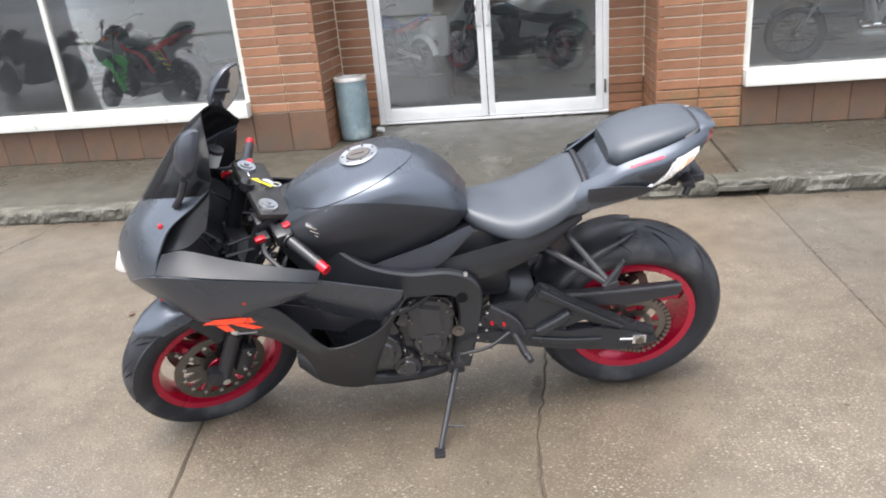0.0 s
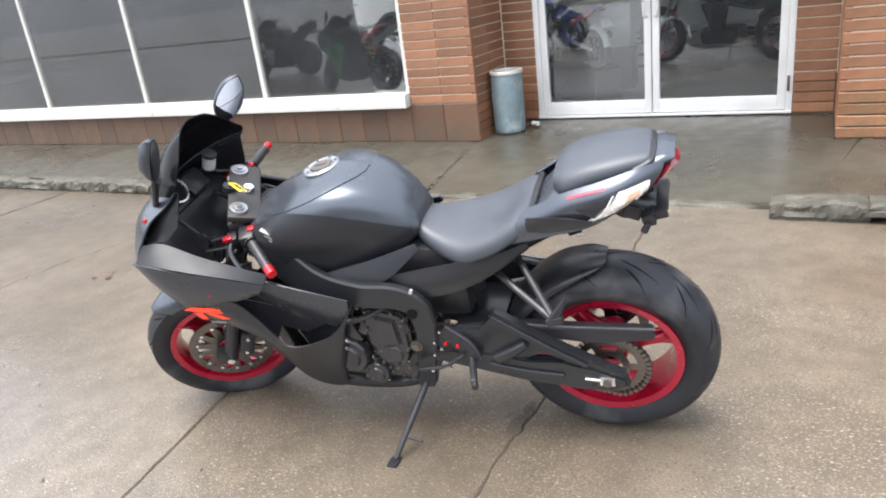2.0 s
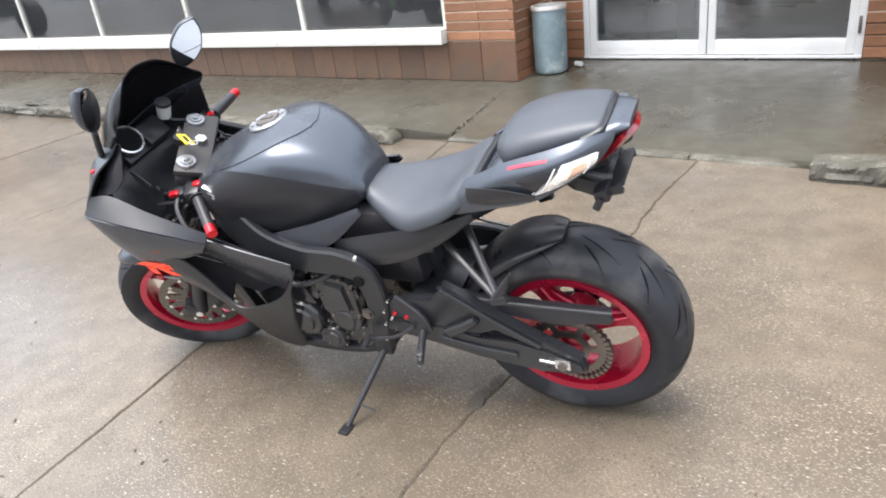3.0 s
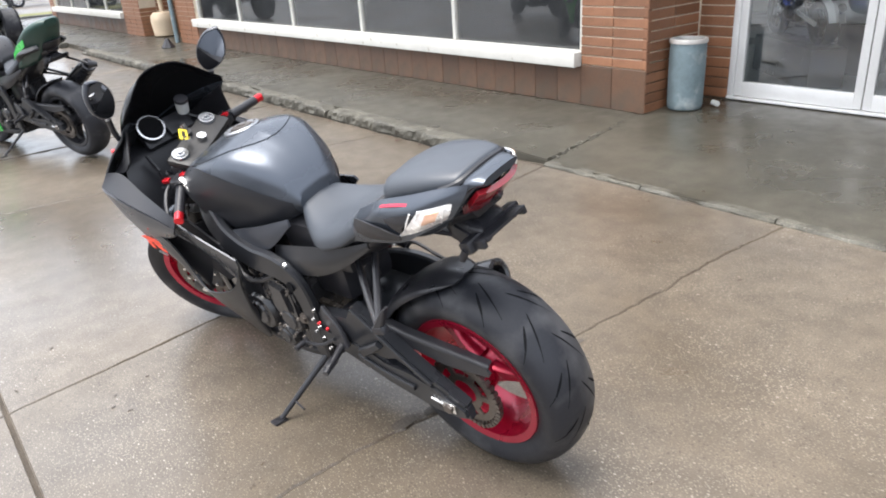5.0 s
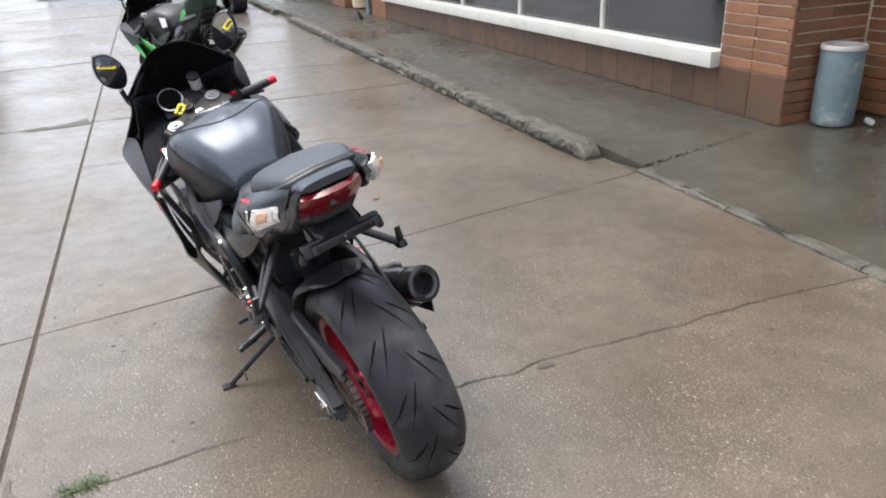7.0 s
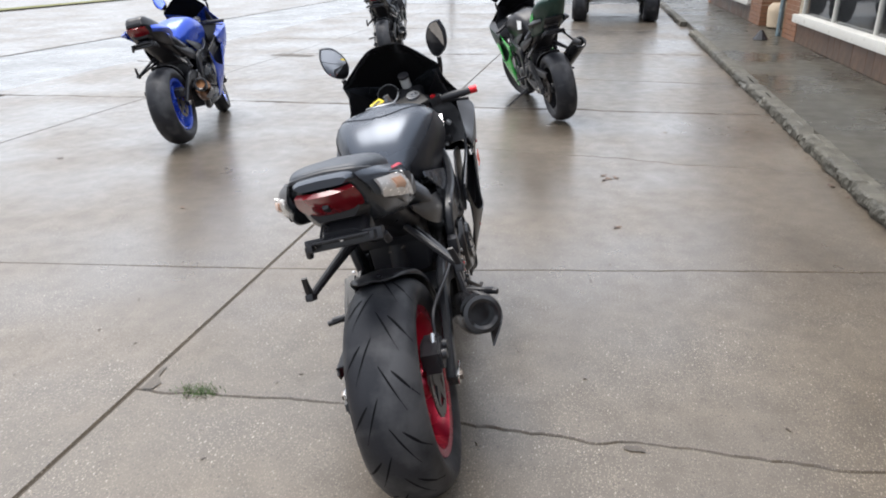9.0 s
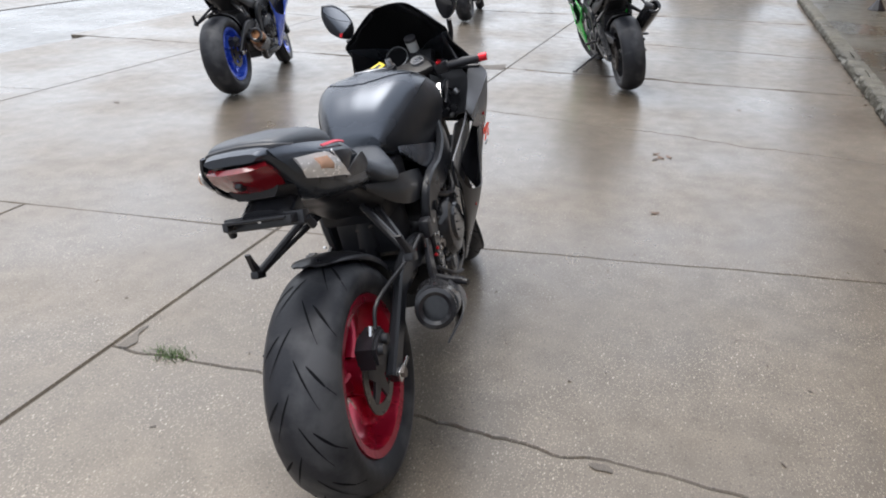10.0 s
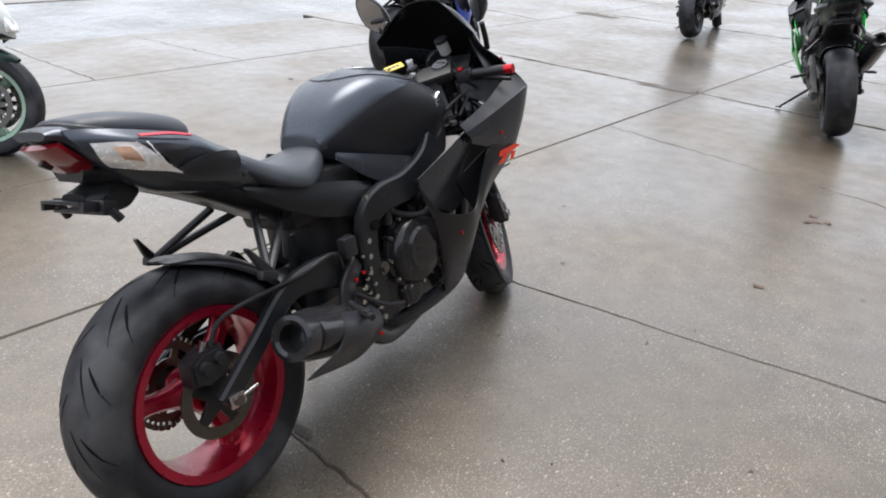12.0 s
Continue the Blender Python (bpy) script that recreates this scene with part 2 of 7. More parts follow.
DULL_SILVER = material("brushed_silver", (0.55, 0.55, 0.56), 0.35, metal=0.9, vary=0.1)
VINYL = material("seat_vinyl", (0.040, 0.046, 0.056), 0.46, vary=0.1, scale=8, fine=420, bump=0.12)
RED_RIM = material("red_metallic_rim", (0.40, 0.006, 0.035), 0.28, metal=0.6, vary=0.08, coat=0.5, bump=0.0)
RED_ANODISED = material("red_anodised", (0.65, 0.02, 0.03), 0.25, metal=0.6, bump=0.0)
RED_STRIPE = material("red_stripe_paint", (0.48, 0.02, 0.05), 0.4, vary=0.03, bump=0.0)
RED_DECAL = material("red_decal", (0.85, 0.06, 0.02), 0.4, vary=0.03, bump=0.0)
SILVER = material("bright_steel", (0.62, 0.62, 0.62), 0.22, metal=1.0, vary=0.1, bump=0.0)
RING_METAL = material("grey_ring_metal", (0.30, 0.31, 0.33), 0.35, metal=0.8, vary=0.1)
CLAMP_METAL = material("bead_blasted_clamp_metal", (0.022, 0.021, 0.021), 0.55, metal=0.2, vary=0.12)
DULL_STEEL = material("dull_steel", (0.17, 0.15, 0.135), 0.4, metal=0.9, vary=0.2, scale=20)
MILKY = material("milky_plastic", (0.42, 0.43, 0.42), 0.3, vary=0.1)
WHITE = material("white_plastic", (0.75, 0.75, 0.74), 0.4, vary=0.05)
YELLOW = material("yellow_tag_plastic", (0.75, 0.58, 0.04), 0.45, vary=0.05)
MIRROR = material("mirror_face", (0.52, 0.53, 0.55), 0.02, metal=1.0, vary=0.0, rough_vary=0.0, bump=0.0)
TAIL_RED = material("red_lens", (0.17, 0.006, 0.011), 0.12, vary=0.1, scale=30, coat=0.6, bump=0.1)
LENS = material("clear_ribbed_lens", (0.93, 0.92, 0.91), 0.22, vary=0.14, scale=60, metal=0.45, coat=0.8, bump=0.3)
AMBER = material("amber_lens", (0.70, 0.43, 0.30), 0.2, vary=0.15, coat=0.5)
CHEEK = material("dark_satin_blue_grey", (0.036, 0.040, 0.050), 0.28, metal=0.30, vary=0.05, fine=300, bump=0.02, rough_vary=0.04)
DISC_STEEL = material("dark_disc_steel", (0.13, 0.12, 0.11), 0.3, metal=0.9, vary=0.15, scale=20)
SCREEN = material("smoked_screen", (0.009, 0.009, 0.010), 0.16, vary=0.0, bump=0.0, rough_vary=0.02, spec=0.08)
GREEN_PAINT = material("green_paint", (0.03, 0.50, 0.07), 0.3, vary=0.06, coat=0.5, bump=0.0)
DARK_GREEN = material("dark_green_cover", (0.010, 0.036, 0.028), 0.4, vary=0.2, bump=0.05)
BLUE_PAINT = material("blue_paint", (0.03, 0.09, 0.55), 0.3, metal=0.3, vary=0.06, coat=0.5, bump=0.0)
BRONZE = material("heat_tinted_titanium", (0.32, 0.15, 0.07), 0.3, metal=0.9, vary=0.25)
RED_PAINT = material("red_paint", (0.5, 0.02, 0.02), 0.3, vary=0.06, coat=0.5, bump=0.0)
PALE_PAINT = material("pale_silver_paint", (0.62, 0.64, 0.62), 0.3, metal=0.3, vary=0.06, coat=0.4, bump=0.0)
CHROME = material("chrome", (0.8, 0.8, 0.8), 0.08, metal=1.0, vary=0.05, bump=0.0)


# ---- mesh helpers ----
def part(name, bm, mat, parent=None, label="", m=None, smooth=True):
    """Links a bmesh as one mesh object, under its thing or part."""
    bmesh.ops.recalc_face_normals(bm, faces=bm.faces)
    me = bpy.data.meshes.new(name)
    bm.to_mesh(me)
    bm.free()
    if m is not None:
        me.transform(m)
    me.materials.append(mat)
    if smooth:
        me.polygons.foreach_set("use_smooth", [True] * len(me.polygons))
        me.set_sharp_from_angle(angle=radians(38))
    ob = new(name, me)
    if parent is not None:
        ob.parent = parent
    if label:
        ob["label"] = label
    return ob


def thing(name, m, label, category, group="", kind=""):
    ob = new(name)
    ob.empty_display_size = 0.1
    ob.matrix_basis = m
    return tagged(ob, label, category, group, kind)


def box(bm, centre, size, bevel=0.0, turn=None):
    m = Matrix.Translation(centre) @ (turn.to_4x4() if turn is not None else Matrix.Identity(4)) @ Matrix.Diagonal((*size, 1))
    made = bmesh.ops.create_cube(bm, size=1, matrix=m)
    if bevel:
        edges = list({e for v in made["verts"] for e in v.link_edges})
        bmesh.ops.bevel(bm, geom=edges, offset=bevel, segments=2, affect="EDGES", profile=0.6)
    return bm


def rod(bm, a, b, r0, r1=None, seg=12, caps=True):
    a, b = Vector(a), Vector(b)
    r1 = r0 if r1 is None else r1
    m = Matrix.Translation((a + b) / 2) @ (b - a).to_track_quat("Z", "Y").to_matrix().to_4x4()
    bmesh.ops.create_cone(bm, cap_ends=caps, segments=seg, radius1=r0, radius2=r1, depth=(b - a).length, matrix=m)
    return bm


def curve_through(points, steps):
    """Catmull-Rom points through the given ones."""
    p = [Vector(q) for q in points]
    if len(p) < 3:
        return [p[0].lerp(p[-1], i / steps) for i in range(steps + 1)]
    p = [2 * p[0] - p[1]] + p + [2 * p[-1] - p[-2]]
    out = []
    for i in range(1, len(p) - 2):
        a, b, c, d = p[i - 1:i + 3]
        for k in range(steps):
            t = k / steps
            out.append(0.5 * (2 * b + (c - a) * t + (2 * a - 5 * b + 4 * c - d) * t * t + (3 * b - a - 3 * c + d) * t ** 3))
    return out + [p[-2]]


def skin(bm, rings, closed=True, ends=True):
    rows = [[bm.verts.new(p) for p in ring] for ring in rings]
    n = len(rows[0])
    for a, b in zip(rows, rows[1:]):
        for i in range(n if closed else n - 1):
            j = (i + 1) % n
            bm.faces.new((a[i], a[j], b[j], b[i]))
    if closed and ends:
        bm.faces.new(rows[0])
        bm.faces.new(rows[-1])
    return bm


def tube(bm, points, r, seg=8, steps=5):
    path = curve_through(points, steps)
    rings = []
    for i, p in enumerate(path):
        d = (path[min(i + 1, len(path) - 1)] - path[max(i - 1, 0)]).normalized()
        q = d.to_track_quat("Z", "Y")
        rings.append([p + q @ Vector((r * math.cos(2 * math.pi * k / seg), r * math.sin(2 * math.pi * k / seg), 0)) for k in range(seg)])
    return skin(bm, rings)


def band(bm, points, thick, steps=6, axis=(0, 1, 0)):
    """A bar of rounded section along points (x, y, z, height): its height lies in the plane across the axis."""
    path = curve_through([p[:3] for p in points], steps)
    high = curve_through([(p[3], 0, 0) for p in points], steps)
    ax, rings = Vector(axis), []
    for i, p in enumerate(path):
        d = (path[min(i + 1, len(path) - 1)] - path[max(i - 1, 0)]).normalized()
        up = ax.cross(d).normalized()
        h, w = high[i].x / 2, thick / 2
        c = min(h, w) * 0.45
        rings.append([p + up * u + ax * v for u, v in ((h, -w + c), (h, w - c), (h - c, w), (-h + c, w), (-h, w - c), (-h, -w + c), (-h + c, -w), (h - c, -w))])
    return skin(bm, rings)


def lathe(bm, profile, seg=48, centre=(0, 0, 0), shut=False):
    """Turns (radius, y) points round the y axis."""
    c = Vector(centre)
    rings = [[c + Vector((r * math.cos(2 * math.pi * k / seg), y, r * math.sin(2 * math.pi * k / seg))) for r, y in profile] for k in range(seg)]
    rows = [[bm.verts.new(p) for p in ring] for ring in rings]
    n = len(profile)
    for i in range(seg):
        a, b = rows[i], rows[(i + 1) % seg]
        for j in range(n if shut else n - 1):
            q = (j + 1) % n
            bm.faces.new((a[j], a[q], b[q], b[j]))
    return bm


def disc(bm, centre, r, thick, seg=24, axis="y", hole=0.0):
    if hole:
        return lathe(bm, [(hole, -thick / 2), (r, -thick / 2), (r, thick / 2), (hole, thick / 2)], seg, centre, True)
    d = Vector((0, thick / 2, 0))
    return rod(bm, Vector(centre) - d, Vector(centre) + d, r, seg=seg)


def body(bm, stations, steps=6, across=5):
    """A closed form from half sections (x, [(y, z), ...]) that run from the bottom's middle to the top's middle."""
    rings = []
    for x, half in stations:
        h = curve_through([(x, y, z) for y, z in half], across)
        for p in h:
            p.y = max(p.y, 0)
        rings.append(h + [Vector((p.x, -p.y, p.z)) for p in reversed(h[1:-1])])
    columns = [curve_through([ring[i] for ring in rings], steps) for i in range(len(rings[0]))]
    return skin(bm, [[col[k] for col in columns] for k in range(len(columns[0]))])


def sheet(bm, grid, thick=0.004, steps=5):
    """A shell of even thickness through a grid of points."""
    rows = [curve_through(row, steps) for row in grid]
    cols = [curve_through([row[i] for row in rows], steps) for i in range(len(rows[0]))]
    nu, nv = len(cols), len(cols[0])
    def normal(i, j):
        du = cols[min(i + 1, nu - 1)][j] - cols[max(i - 1, 0)][j]
        dv = cols[i][min(j + 1, nv - 1)] - cols[i][max(j - 1, 0)]
        n = du.cross(dv)
        return n.normalized() if n.length > 1e-9 else Vector((0, 1, 0))
    a = [[bm.verts.new(p) for p in col] for col in cols]
    b = [[bm.verts.new(cols[i][j] - normal(i, j) * thick) for j in range(nv)] for i in range(nu)]
    for i in range(nu - 1):
        for j in range(nv - 1):
            bm.faces.new((a[i][j], a[i + 1][j], a[i + 1][j + 1], a[i][j + 1]))
            bm.faces.new((b[i][j], b[i][j + 1], b[i + 1][j + 1], b[i + 1][j]))
    for i in range(nu - 1):
        for j in (0, nv - 1):
            bm.faces.new((a[i][j], a[i + 1][j], b[i + 1][j], b[i][j]))
    for j in range(nv - 1):
        for i in (0, nu - 1):
            bm.faces.new((a[i][j], a[i][j + 1], b[i][j + 1], b[i][j]))
    return bm


def plate(bm, outline, y0, y1, bevel=0.0):
    """A flat plate: an outline of (x, z) between two planes across y."""
    lo = [bm.verts.new((x, y0, z)) for x, z in outline]
    hi = [bm.verts.new((x, y1, z)) for x, z in outline]
    n = len(outline)
    faces = [bm.faces.new(lo), bm.faces.new(list(reversed(hi)))]
    for i in range(n):
        j = (i + 1) % n
        bm.faces.new((lo[i], lo[j], hi[j], hi[i]))
    if bevel:
        bmesh.ops.bevel(bm, geom=[e for f in faces for e in f.edges], offset=bevel, segments=2, affect="EDGES")
    return bm


def mesh():
    return bmesh.new()


# ---- the ground ----
def flat(name, x0, x1, y0, y1, z, mat, label, category, kind="structure"):
    bm = mesh()
    v = [bm.verts.new(p) for p in ((x0, y0, z), (x1, y0, z), (x1, y1, z), (x0, y1, z))]
    bm.faces.new(v)
    return tagged(part(name, bm, mat, smooth=False), label, category, kind=kind)


flat("ground", -600, 600, -600, 600, -0.045, ASPHALT, "wet grey asphalt street running to the horizon", "road")
flat("pavement_bed", -23.2, 14, -4.05, 4.75, -0.007, EARTH, "dark earth showing in the concrete joints", "ground")

pavement = thing("pavement", Matrix.Identity(4), "rain-wet concrete forecourt of worn slabs with cracks", "pavement", kind="structure")


# how far the long crack strays from a straight line, by y
STRAY = [(1.155, 0.03), (1.55, 0.012), (1.98, -0.045), (2.2, -0.036), (2.4, -0.012), (2.65, 0.008), (2.85, 0.016), (3.03, -0.012), (3.3, -0.022), (3.9, -0.018), (4.3, -0.012), (4.64, 0.01)]


def wander(x0, x1, y0, y1, jag, seed, stray=()):
    """A boundary from (x0, y0) to (x1, y1) that wanders sideways like a crack."""
    n = 110 if jag else 30
    out = []
    for i in range(n + 1):
        t = i / n
        y = y0 + (y1 - y0) * t
        w = jag * (noise.noise((seed, y * 1.6, 0)) + 0.55 * noise.noise((seed, y * 6.5, 3)) + 0.4 * noise.noise((seed, y * 21, 7)))
        if stray:
            w += float(np.interp(y, [p for p, _ in stray], [q for _, q in stray]))
        out.append((x0 + (x1 - x0) * t + w, y))
    return out


def ragged(x, y):
    """How wide a joint stands open along its way."""
    return max(0.15, 0.55 + 1.5 * noise.noise((x * 1.3, y * 2.1, 5)) + 0.9 * noise.noise((x * 2.0, y * 9.0, 2)))


def slab(left, right, gap_l, gap_r, gap_y=0.006):
    """One slab between two boundaries; its rim is chamfered and falls into the joint."""
    bm = mesh()
    rings = []
    for inset, z in ((0.0, -0.05), (0.0, -0.006), (0.005, 0.0)):
        a = [(x + gap_l * ragged(x, y) + inset, y) for x, y in left]
        b = [(x - gap_r * ragged(x + 9, y) - inset, y) for x, y in right]
        for row in (a, b):
            row[0] = (row[0][0], row[0][1] + gap_y + inset)
            row[-1] = (row[-1][0], row[-1][1] - gap_y - inset)
        rings.append([(x, y, z) for x, y in b + a[::-1]])
    skin(bm, rings)
    return part("slab", bm, CONCRETE, pavement, smooth=False)


def strip(y0, y1, lines):
    """A row of slabs; lines: x at y0, x at y1, how much the joint wanders, half its gap, and the way it strays."""
    edges = [(wander(a, b, y0, y1, jag, 3.1 * i + y0, *stray), gap) for i, (a, b, jag, gap, *stray) in enumerate(lines)]
    for (l, gl), (r, gr) in zip(edges, edges[1:]):
        slab(l, r, gl, gr)


strip(1.155, 4.64, [(-23, -23, 0, .08), (-18, -18, 0, .07), (-14.3, -14.1, 0.01, .06), (-10.3, -10.2, 0.012, .045), (-7.65, -7.35, 0.02, .030), (-5.48, -5.57, 0.012, .034),
                    (-3.84, -3.42, 0.05, .0075), (-1.11, -1.73, 0.012, .0042), (-0.008, -0.008, 0.026, .0042, STRAY), (1.33, 1.35, 0.01, .0022), (5.4, 5.3, 0, .0035), (9.6, 9.6, 0, .0035), (13.8, 13.8, 0, .0035)])
strip(-2.38, 1.155, [(-23, -23, 0, .08), (-18.5, -18.5, 0, .07), (-14.2, -14.2, 0.01, .06), (-9.5, -9.9, 0.012, .045), (-5.38, -5.47, 0.012, .032), (-0.62, -1.11, 0.006, .0042)])
strip(-0.31, 1.155, [(-0.905, -1.11, 0.006, .0035), (3.4, 3.4, 0, .0035), (7.8, 7.8, 0, .0035), (13.8, 13.8, 0, .0035)])
strip(-2.38, -0.31, [(-0.62, -0.905, 0.006, .0035), (3.7, 3.6, 0, .0035), (7.9, 7.9, 0, .0035), (13.8, 13.8, 0, .0035)])
strip(-4.2, -2.38, [(-5.3, -5.45, 0.03, .014), (-2.68, -2.96, 0.05, .004), (-1.45, -1.53, 0.04, .004), (3.1, 2.6, 0, .0035), (7.9, 7.9, 0, .0035), (13.8, 13.8, 0, .0035)])
strip(-4.5, -2.38, [(-23, -23, 0, .08), (-17, -17, 0.03, .05), (-11.8, -11.8, 0.03, .035), (-8.3, -8.0, 0.04, .025), (-5.3, -5.45, 0.03, .014)])

# a spalled corner where the joints meet, and the seam and edge in the street
def patch(name, outline, z, mat, parent=None, label="", category="", kind=""):
    bm = mesh()
    bm.faces.new([bm.verts.new((x, y, z)) for x, y in outline])
    ob = part(name, bm, mat, parent, smooth=False)
    return tagged(ob, label, category, kind=kind) if label else ob


DAMP = wet_concrete("damp_spall", (0.10, 0.085, 0.07), (0.07, 0.06, 0.05), (0.55, 0.75), flecks=0.1, film=0.0)
patch("spalled_corner", [(-5.41, 1.14), (-5.38, 0.98), (-5.36, 0.55), (-5.44, 0.70), (-5.55, 0.95), (-5.66, 1.10)], 0.004, DAMP, pavement)
patch("spalled_corner", [(-9.35, -1.85), (-9.2, -1.9), (-9.2, -2.6), (-9.5, -2.5)], 0.004, DAMP, pavement)
patch("spalled_corner", [(0.02, 1.18), (0.012, 1.225), (-0.03, 1.235), (-0.075, 1.20), (-0.15, 1.19), (-0.11, 1.178), (-0.04, 1.182)], 0.004, DAMP, pavement)
for x, y, k in ((-0.052, 2.19, 1.0), (-0.044, 2.30, 0.7), (0.012, 2.98, 0.6)):
    patch("spalled_corner", [(x + k * u, y + k * v) for u, v in ((-0.020, -0.05), (0.006, -0.06), (0.024, -0.02), (0.016, 0.03), (0.022, 0.055), (-0.008, 0.06), (-0.028, 0.02))], 0.004, DAMP, pavement)
flat("road_seam", -300, 200, -7.46, -7.40, -0.040, EARTH, "dark tarred seam along the wet street", "seam")
flat("road_far_lane", -300, 200, -16.6, -7.46, -0.041, CONCRETE, "pale wet concrete far lane of the street", "road")
flat("grass_verge_opposite", -60, 60, -17.4, -16.6, 0.0, GRASS, "dull winter grass verge across the street", "grass")
flat("lot_opposite", -60, 60, -60, -17.4, -0.002, CONCRETE, "pale wet concrete lot across the street", "pavement")

# tuft of grass growing from the joint, and dead leaves along the kerb
rng = random.Random(5)
bm = mesh()
for i in range(420):
    x, y = rng.gauss(-0.01, 0.022), rng.gauss(1.40, 0.045)
    h, a, w = rng.uniform(0.006, 0.020), rng.uniform(0, 6.28), 0.0022
    d = Vector((math.cos(a), math.sin(a), 0))
    s = Vector((-d.y, d.x, 0)) * w
    p = Vector((x, y, -0.004))
    v = [bm.verts.new(q) for q in (p - s, p + s, p + d * h * 1.1 + Vector((0, 0, h)))]
    bm.faces.new(v)
tagged(part("grass_tuft", bm, GREEN_BLADE, smooth=False), "small green grass tuft growing in the joint", "grass", kind="stuff")

# wet grit and leaf crumbs strewn over the slabs and swept along the kerb
bm = mesh()
for i in range(900):
    if i < 420:
        x, y = rng.uniform(-9.5, 1.5), rng.uniform(-2.4, 4.2)
        z = 0.0015
    else:
        x = rng.uniform(-12.0, -1.9) if i < 780 else rng.uniform(0.8, 5.0)
        y, z = 4.485 - abs(rng.gauss(0, 0.05)) - (0.10 if i >= 780 else 0), 0.0015
    w, h, a = rng.uniform(0.003, 0.013), rng.uniform(0.002, 0.005), rng.uniform(0, 6.28)
    c, s_ = math.cos(a), math.sin(a)
    v = [bm.verts.new((x + c * u - s_ * q, y + s_ * u + c * q, z + rng.uniform(0, 0.003))) for u, q in ((-w, -h * 0.4), (w * 0.7, -h), (w, h * 0.5), (-w * 0.6, h))]
    bm.faces.new(v)
tagged(part("leaf_litter", bm, LITTER, smooth=False), "dark wet leaf crumbs and grit on concrete", "litter", kind="stuff")

leaf_bm = mesh()
leaf_pts = [leaf_bm.verts.new((0.035 * math.cos(a) * (1 + 0.25 * math.cos(3 * a)), 0.022 * math.sin(a), 0.006 * math.cos(2 * a) + 0.008)) for a in [i * math.pi / 5 for i in range(10)]]
mid = leaf_bm.verts.new((0, 0, 0.003))
for i in range(10):
    leaf_bm.faces.new((leaf_pts[i], leaf_pts[(i + 1) % 10], mid))
leaf = tagged(part("fallen_leaf", leaf_bm, LEAF), "curled brown dead leaf on wet concrete", "leaf", "leaves on the forecourt")
spots = [(-3.3, 4.43), (-3.9, 4.42), (-2.9, 4.43), (-4.3, 4.42), (-5.2, 4.42), (-6.1, 4.41), (-3.02, 2.87), (-3.09, 2.95), (-3.06, 2.90), (-3.13, 2.86), (-2.84, -1.47), (-2.06, 2.95), (-4.6, 3.4), (-1.9, 0.2)]
leaf.matrix_basis = pose(-3.15, 4.40, 0.001, 0, 0, 30)
for x, y in spots:
    copy_thing(leaf, pose(x, y, 0.001, 0, 0, rng.uniform(0, 360)) @ Matrix.Scale(rng.uniform(0.4, 0.8), 4))


# ---- kerbs and walkways ----
def rough_block(name, x0, x1, y0, y1, z0, z1, mat, jag=0.012, round_ends=0.0, parent=None, under=0.02, step=0.022):
    """A worn cast block: pitted face undercut at its foot, broken arris, crumbled ends."""
    bm = mesh()
    nx = max(8, int((x1 - x0) / step))
    h = z1 - z0
    prof = [(y0 + under, z0), (y0 + under * 0.7, z0 + h * 0.38), (y0 + 0.004, z0 + h * 0.46), (y0, z0 + h * 0.62), (y0 + 0.002, z0 + h * 0.80), (y0 + 0.006, z1 - 0.012), (y0 + 0.017, z1),
            (y0 + 0.075, z1 + 0.002), ((y0 + y1) / 2 + 0.02, z1 + 0.001), (y1, z1 - 0.002), (y1, z0)]
    rings = []
    for i in range(nx + 1):
        x = x0 + (x1 - x0) * i / nx
        end = min(x - x0, x1 - x)
        drop = 1 - round_ends * max(0, 1 - end / 0.10) ** 2
        broken = max(0, noise.noise((x * 2.3, y0 * 3, 8)) - 0.12) * 0.10 + max(0, noise.noise((x * 8, y0 * 3, 2)) - 0.3) * 0.06
        ring = []
        for j, (y, z) in enumerate(prof):
            k = noise.noise((x * 7, y * 9, z * 9 + 4)) + 0.7 * noise.noise((x * 23, y * 27 + 5, z * 27)) + 0.55 * noise.noise((x * 55, y * 60 + 5, z * 60))
            front = j < 7
            ring.append((x + jag * 0.4 * k * (0 < i < nx), y + jag * k * front + broken * (2 < j < 8) + 0.05 * round_ends * max(0, 1 - end / 0.10) ** 2 * front,
                         z0 + (z - z0) * drop + jag * 0.45 * k * (3 < j < 10) - broken * 0.6 * (4 < j < 8)))
        rings.append(ring)
    skin(bm, rings)
    return part(name, bm, mat, parent, smooth=False)


kerb = thing("kerb", Matrix.Identity(4), "worn broken concrete kerb with mossy edge", "kerb", kind="structure")
ends = [-2.10, -4.44, -6.95, -9.35, -12.1, -13.6]
for a, b in zip(ends, ends[1:]):
    rough_block("kerb_stone", b + 0.016, a - 0.016, 4.455, 4.61, -0.05, 0.102, KERB, 0.017, round_ends=0.5 if a == -2.10 else 0.22, parent=kerb, step=0.014 if a > -7 else 0.04)
rough_block("kerb_stone", -23, -15.2, 4.455, 4.61, -0.05, 0.102, KERB, 0.017, parent=kerb, step=0.08)
kerb_r = thing("kerb", Matrix.Identity(4), "weathered pale kerb block with pitted face and broken gap", "kerb", kind="structure")
for a, b in ((0.605, 1.10), (1.405, 3.2), (3.24, 6.0), (6.04, 13)):
    rough_block("kerb_stone", a, b, 4.435, 4.60, -0.05, 0.114, KERB, 0.014, round_ends=0.12, parent=kerb_r, step=0.013 if a < 3 else 0.1)
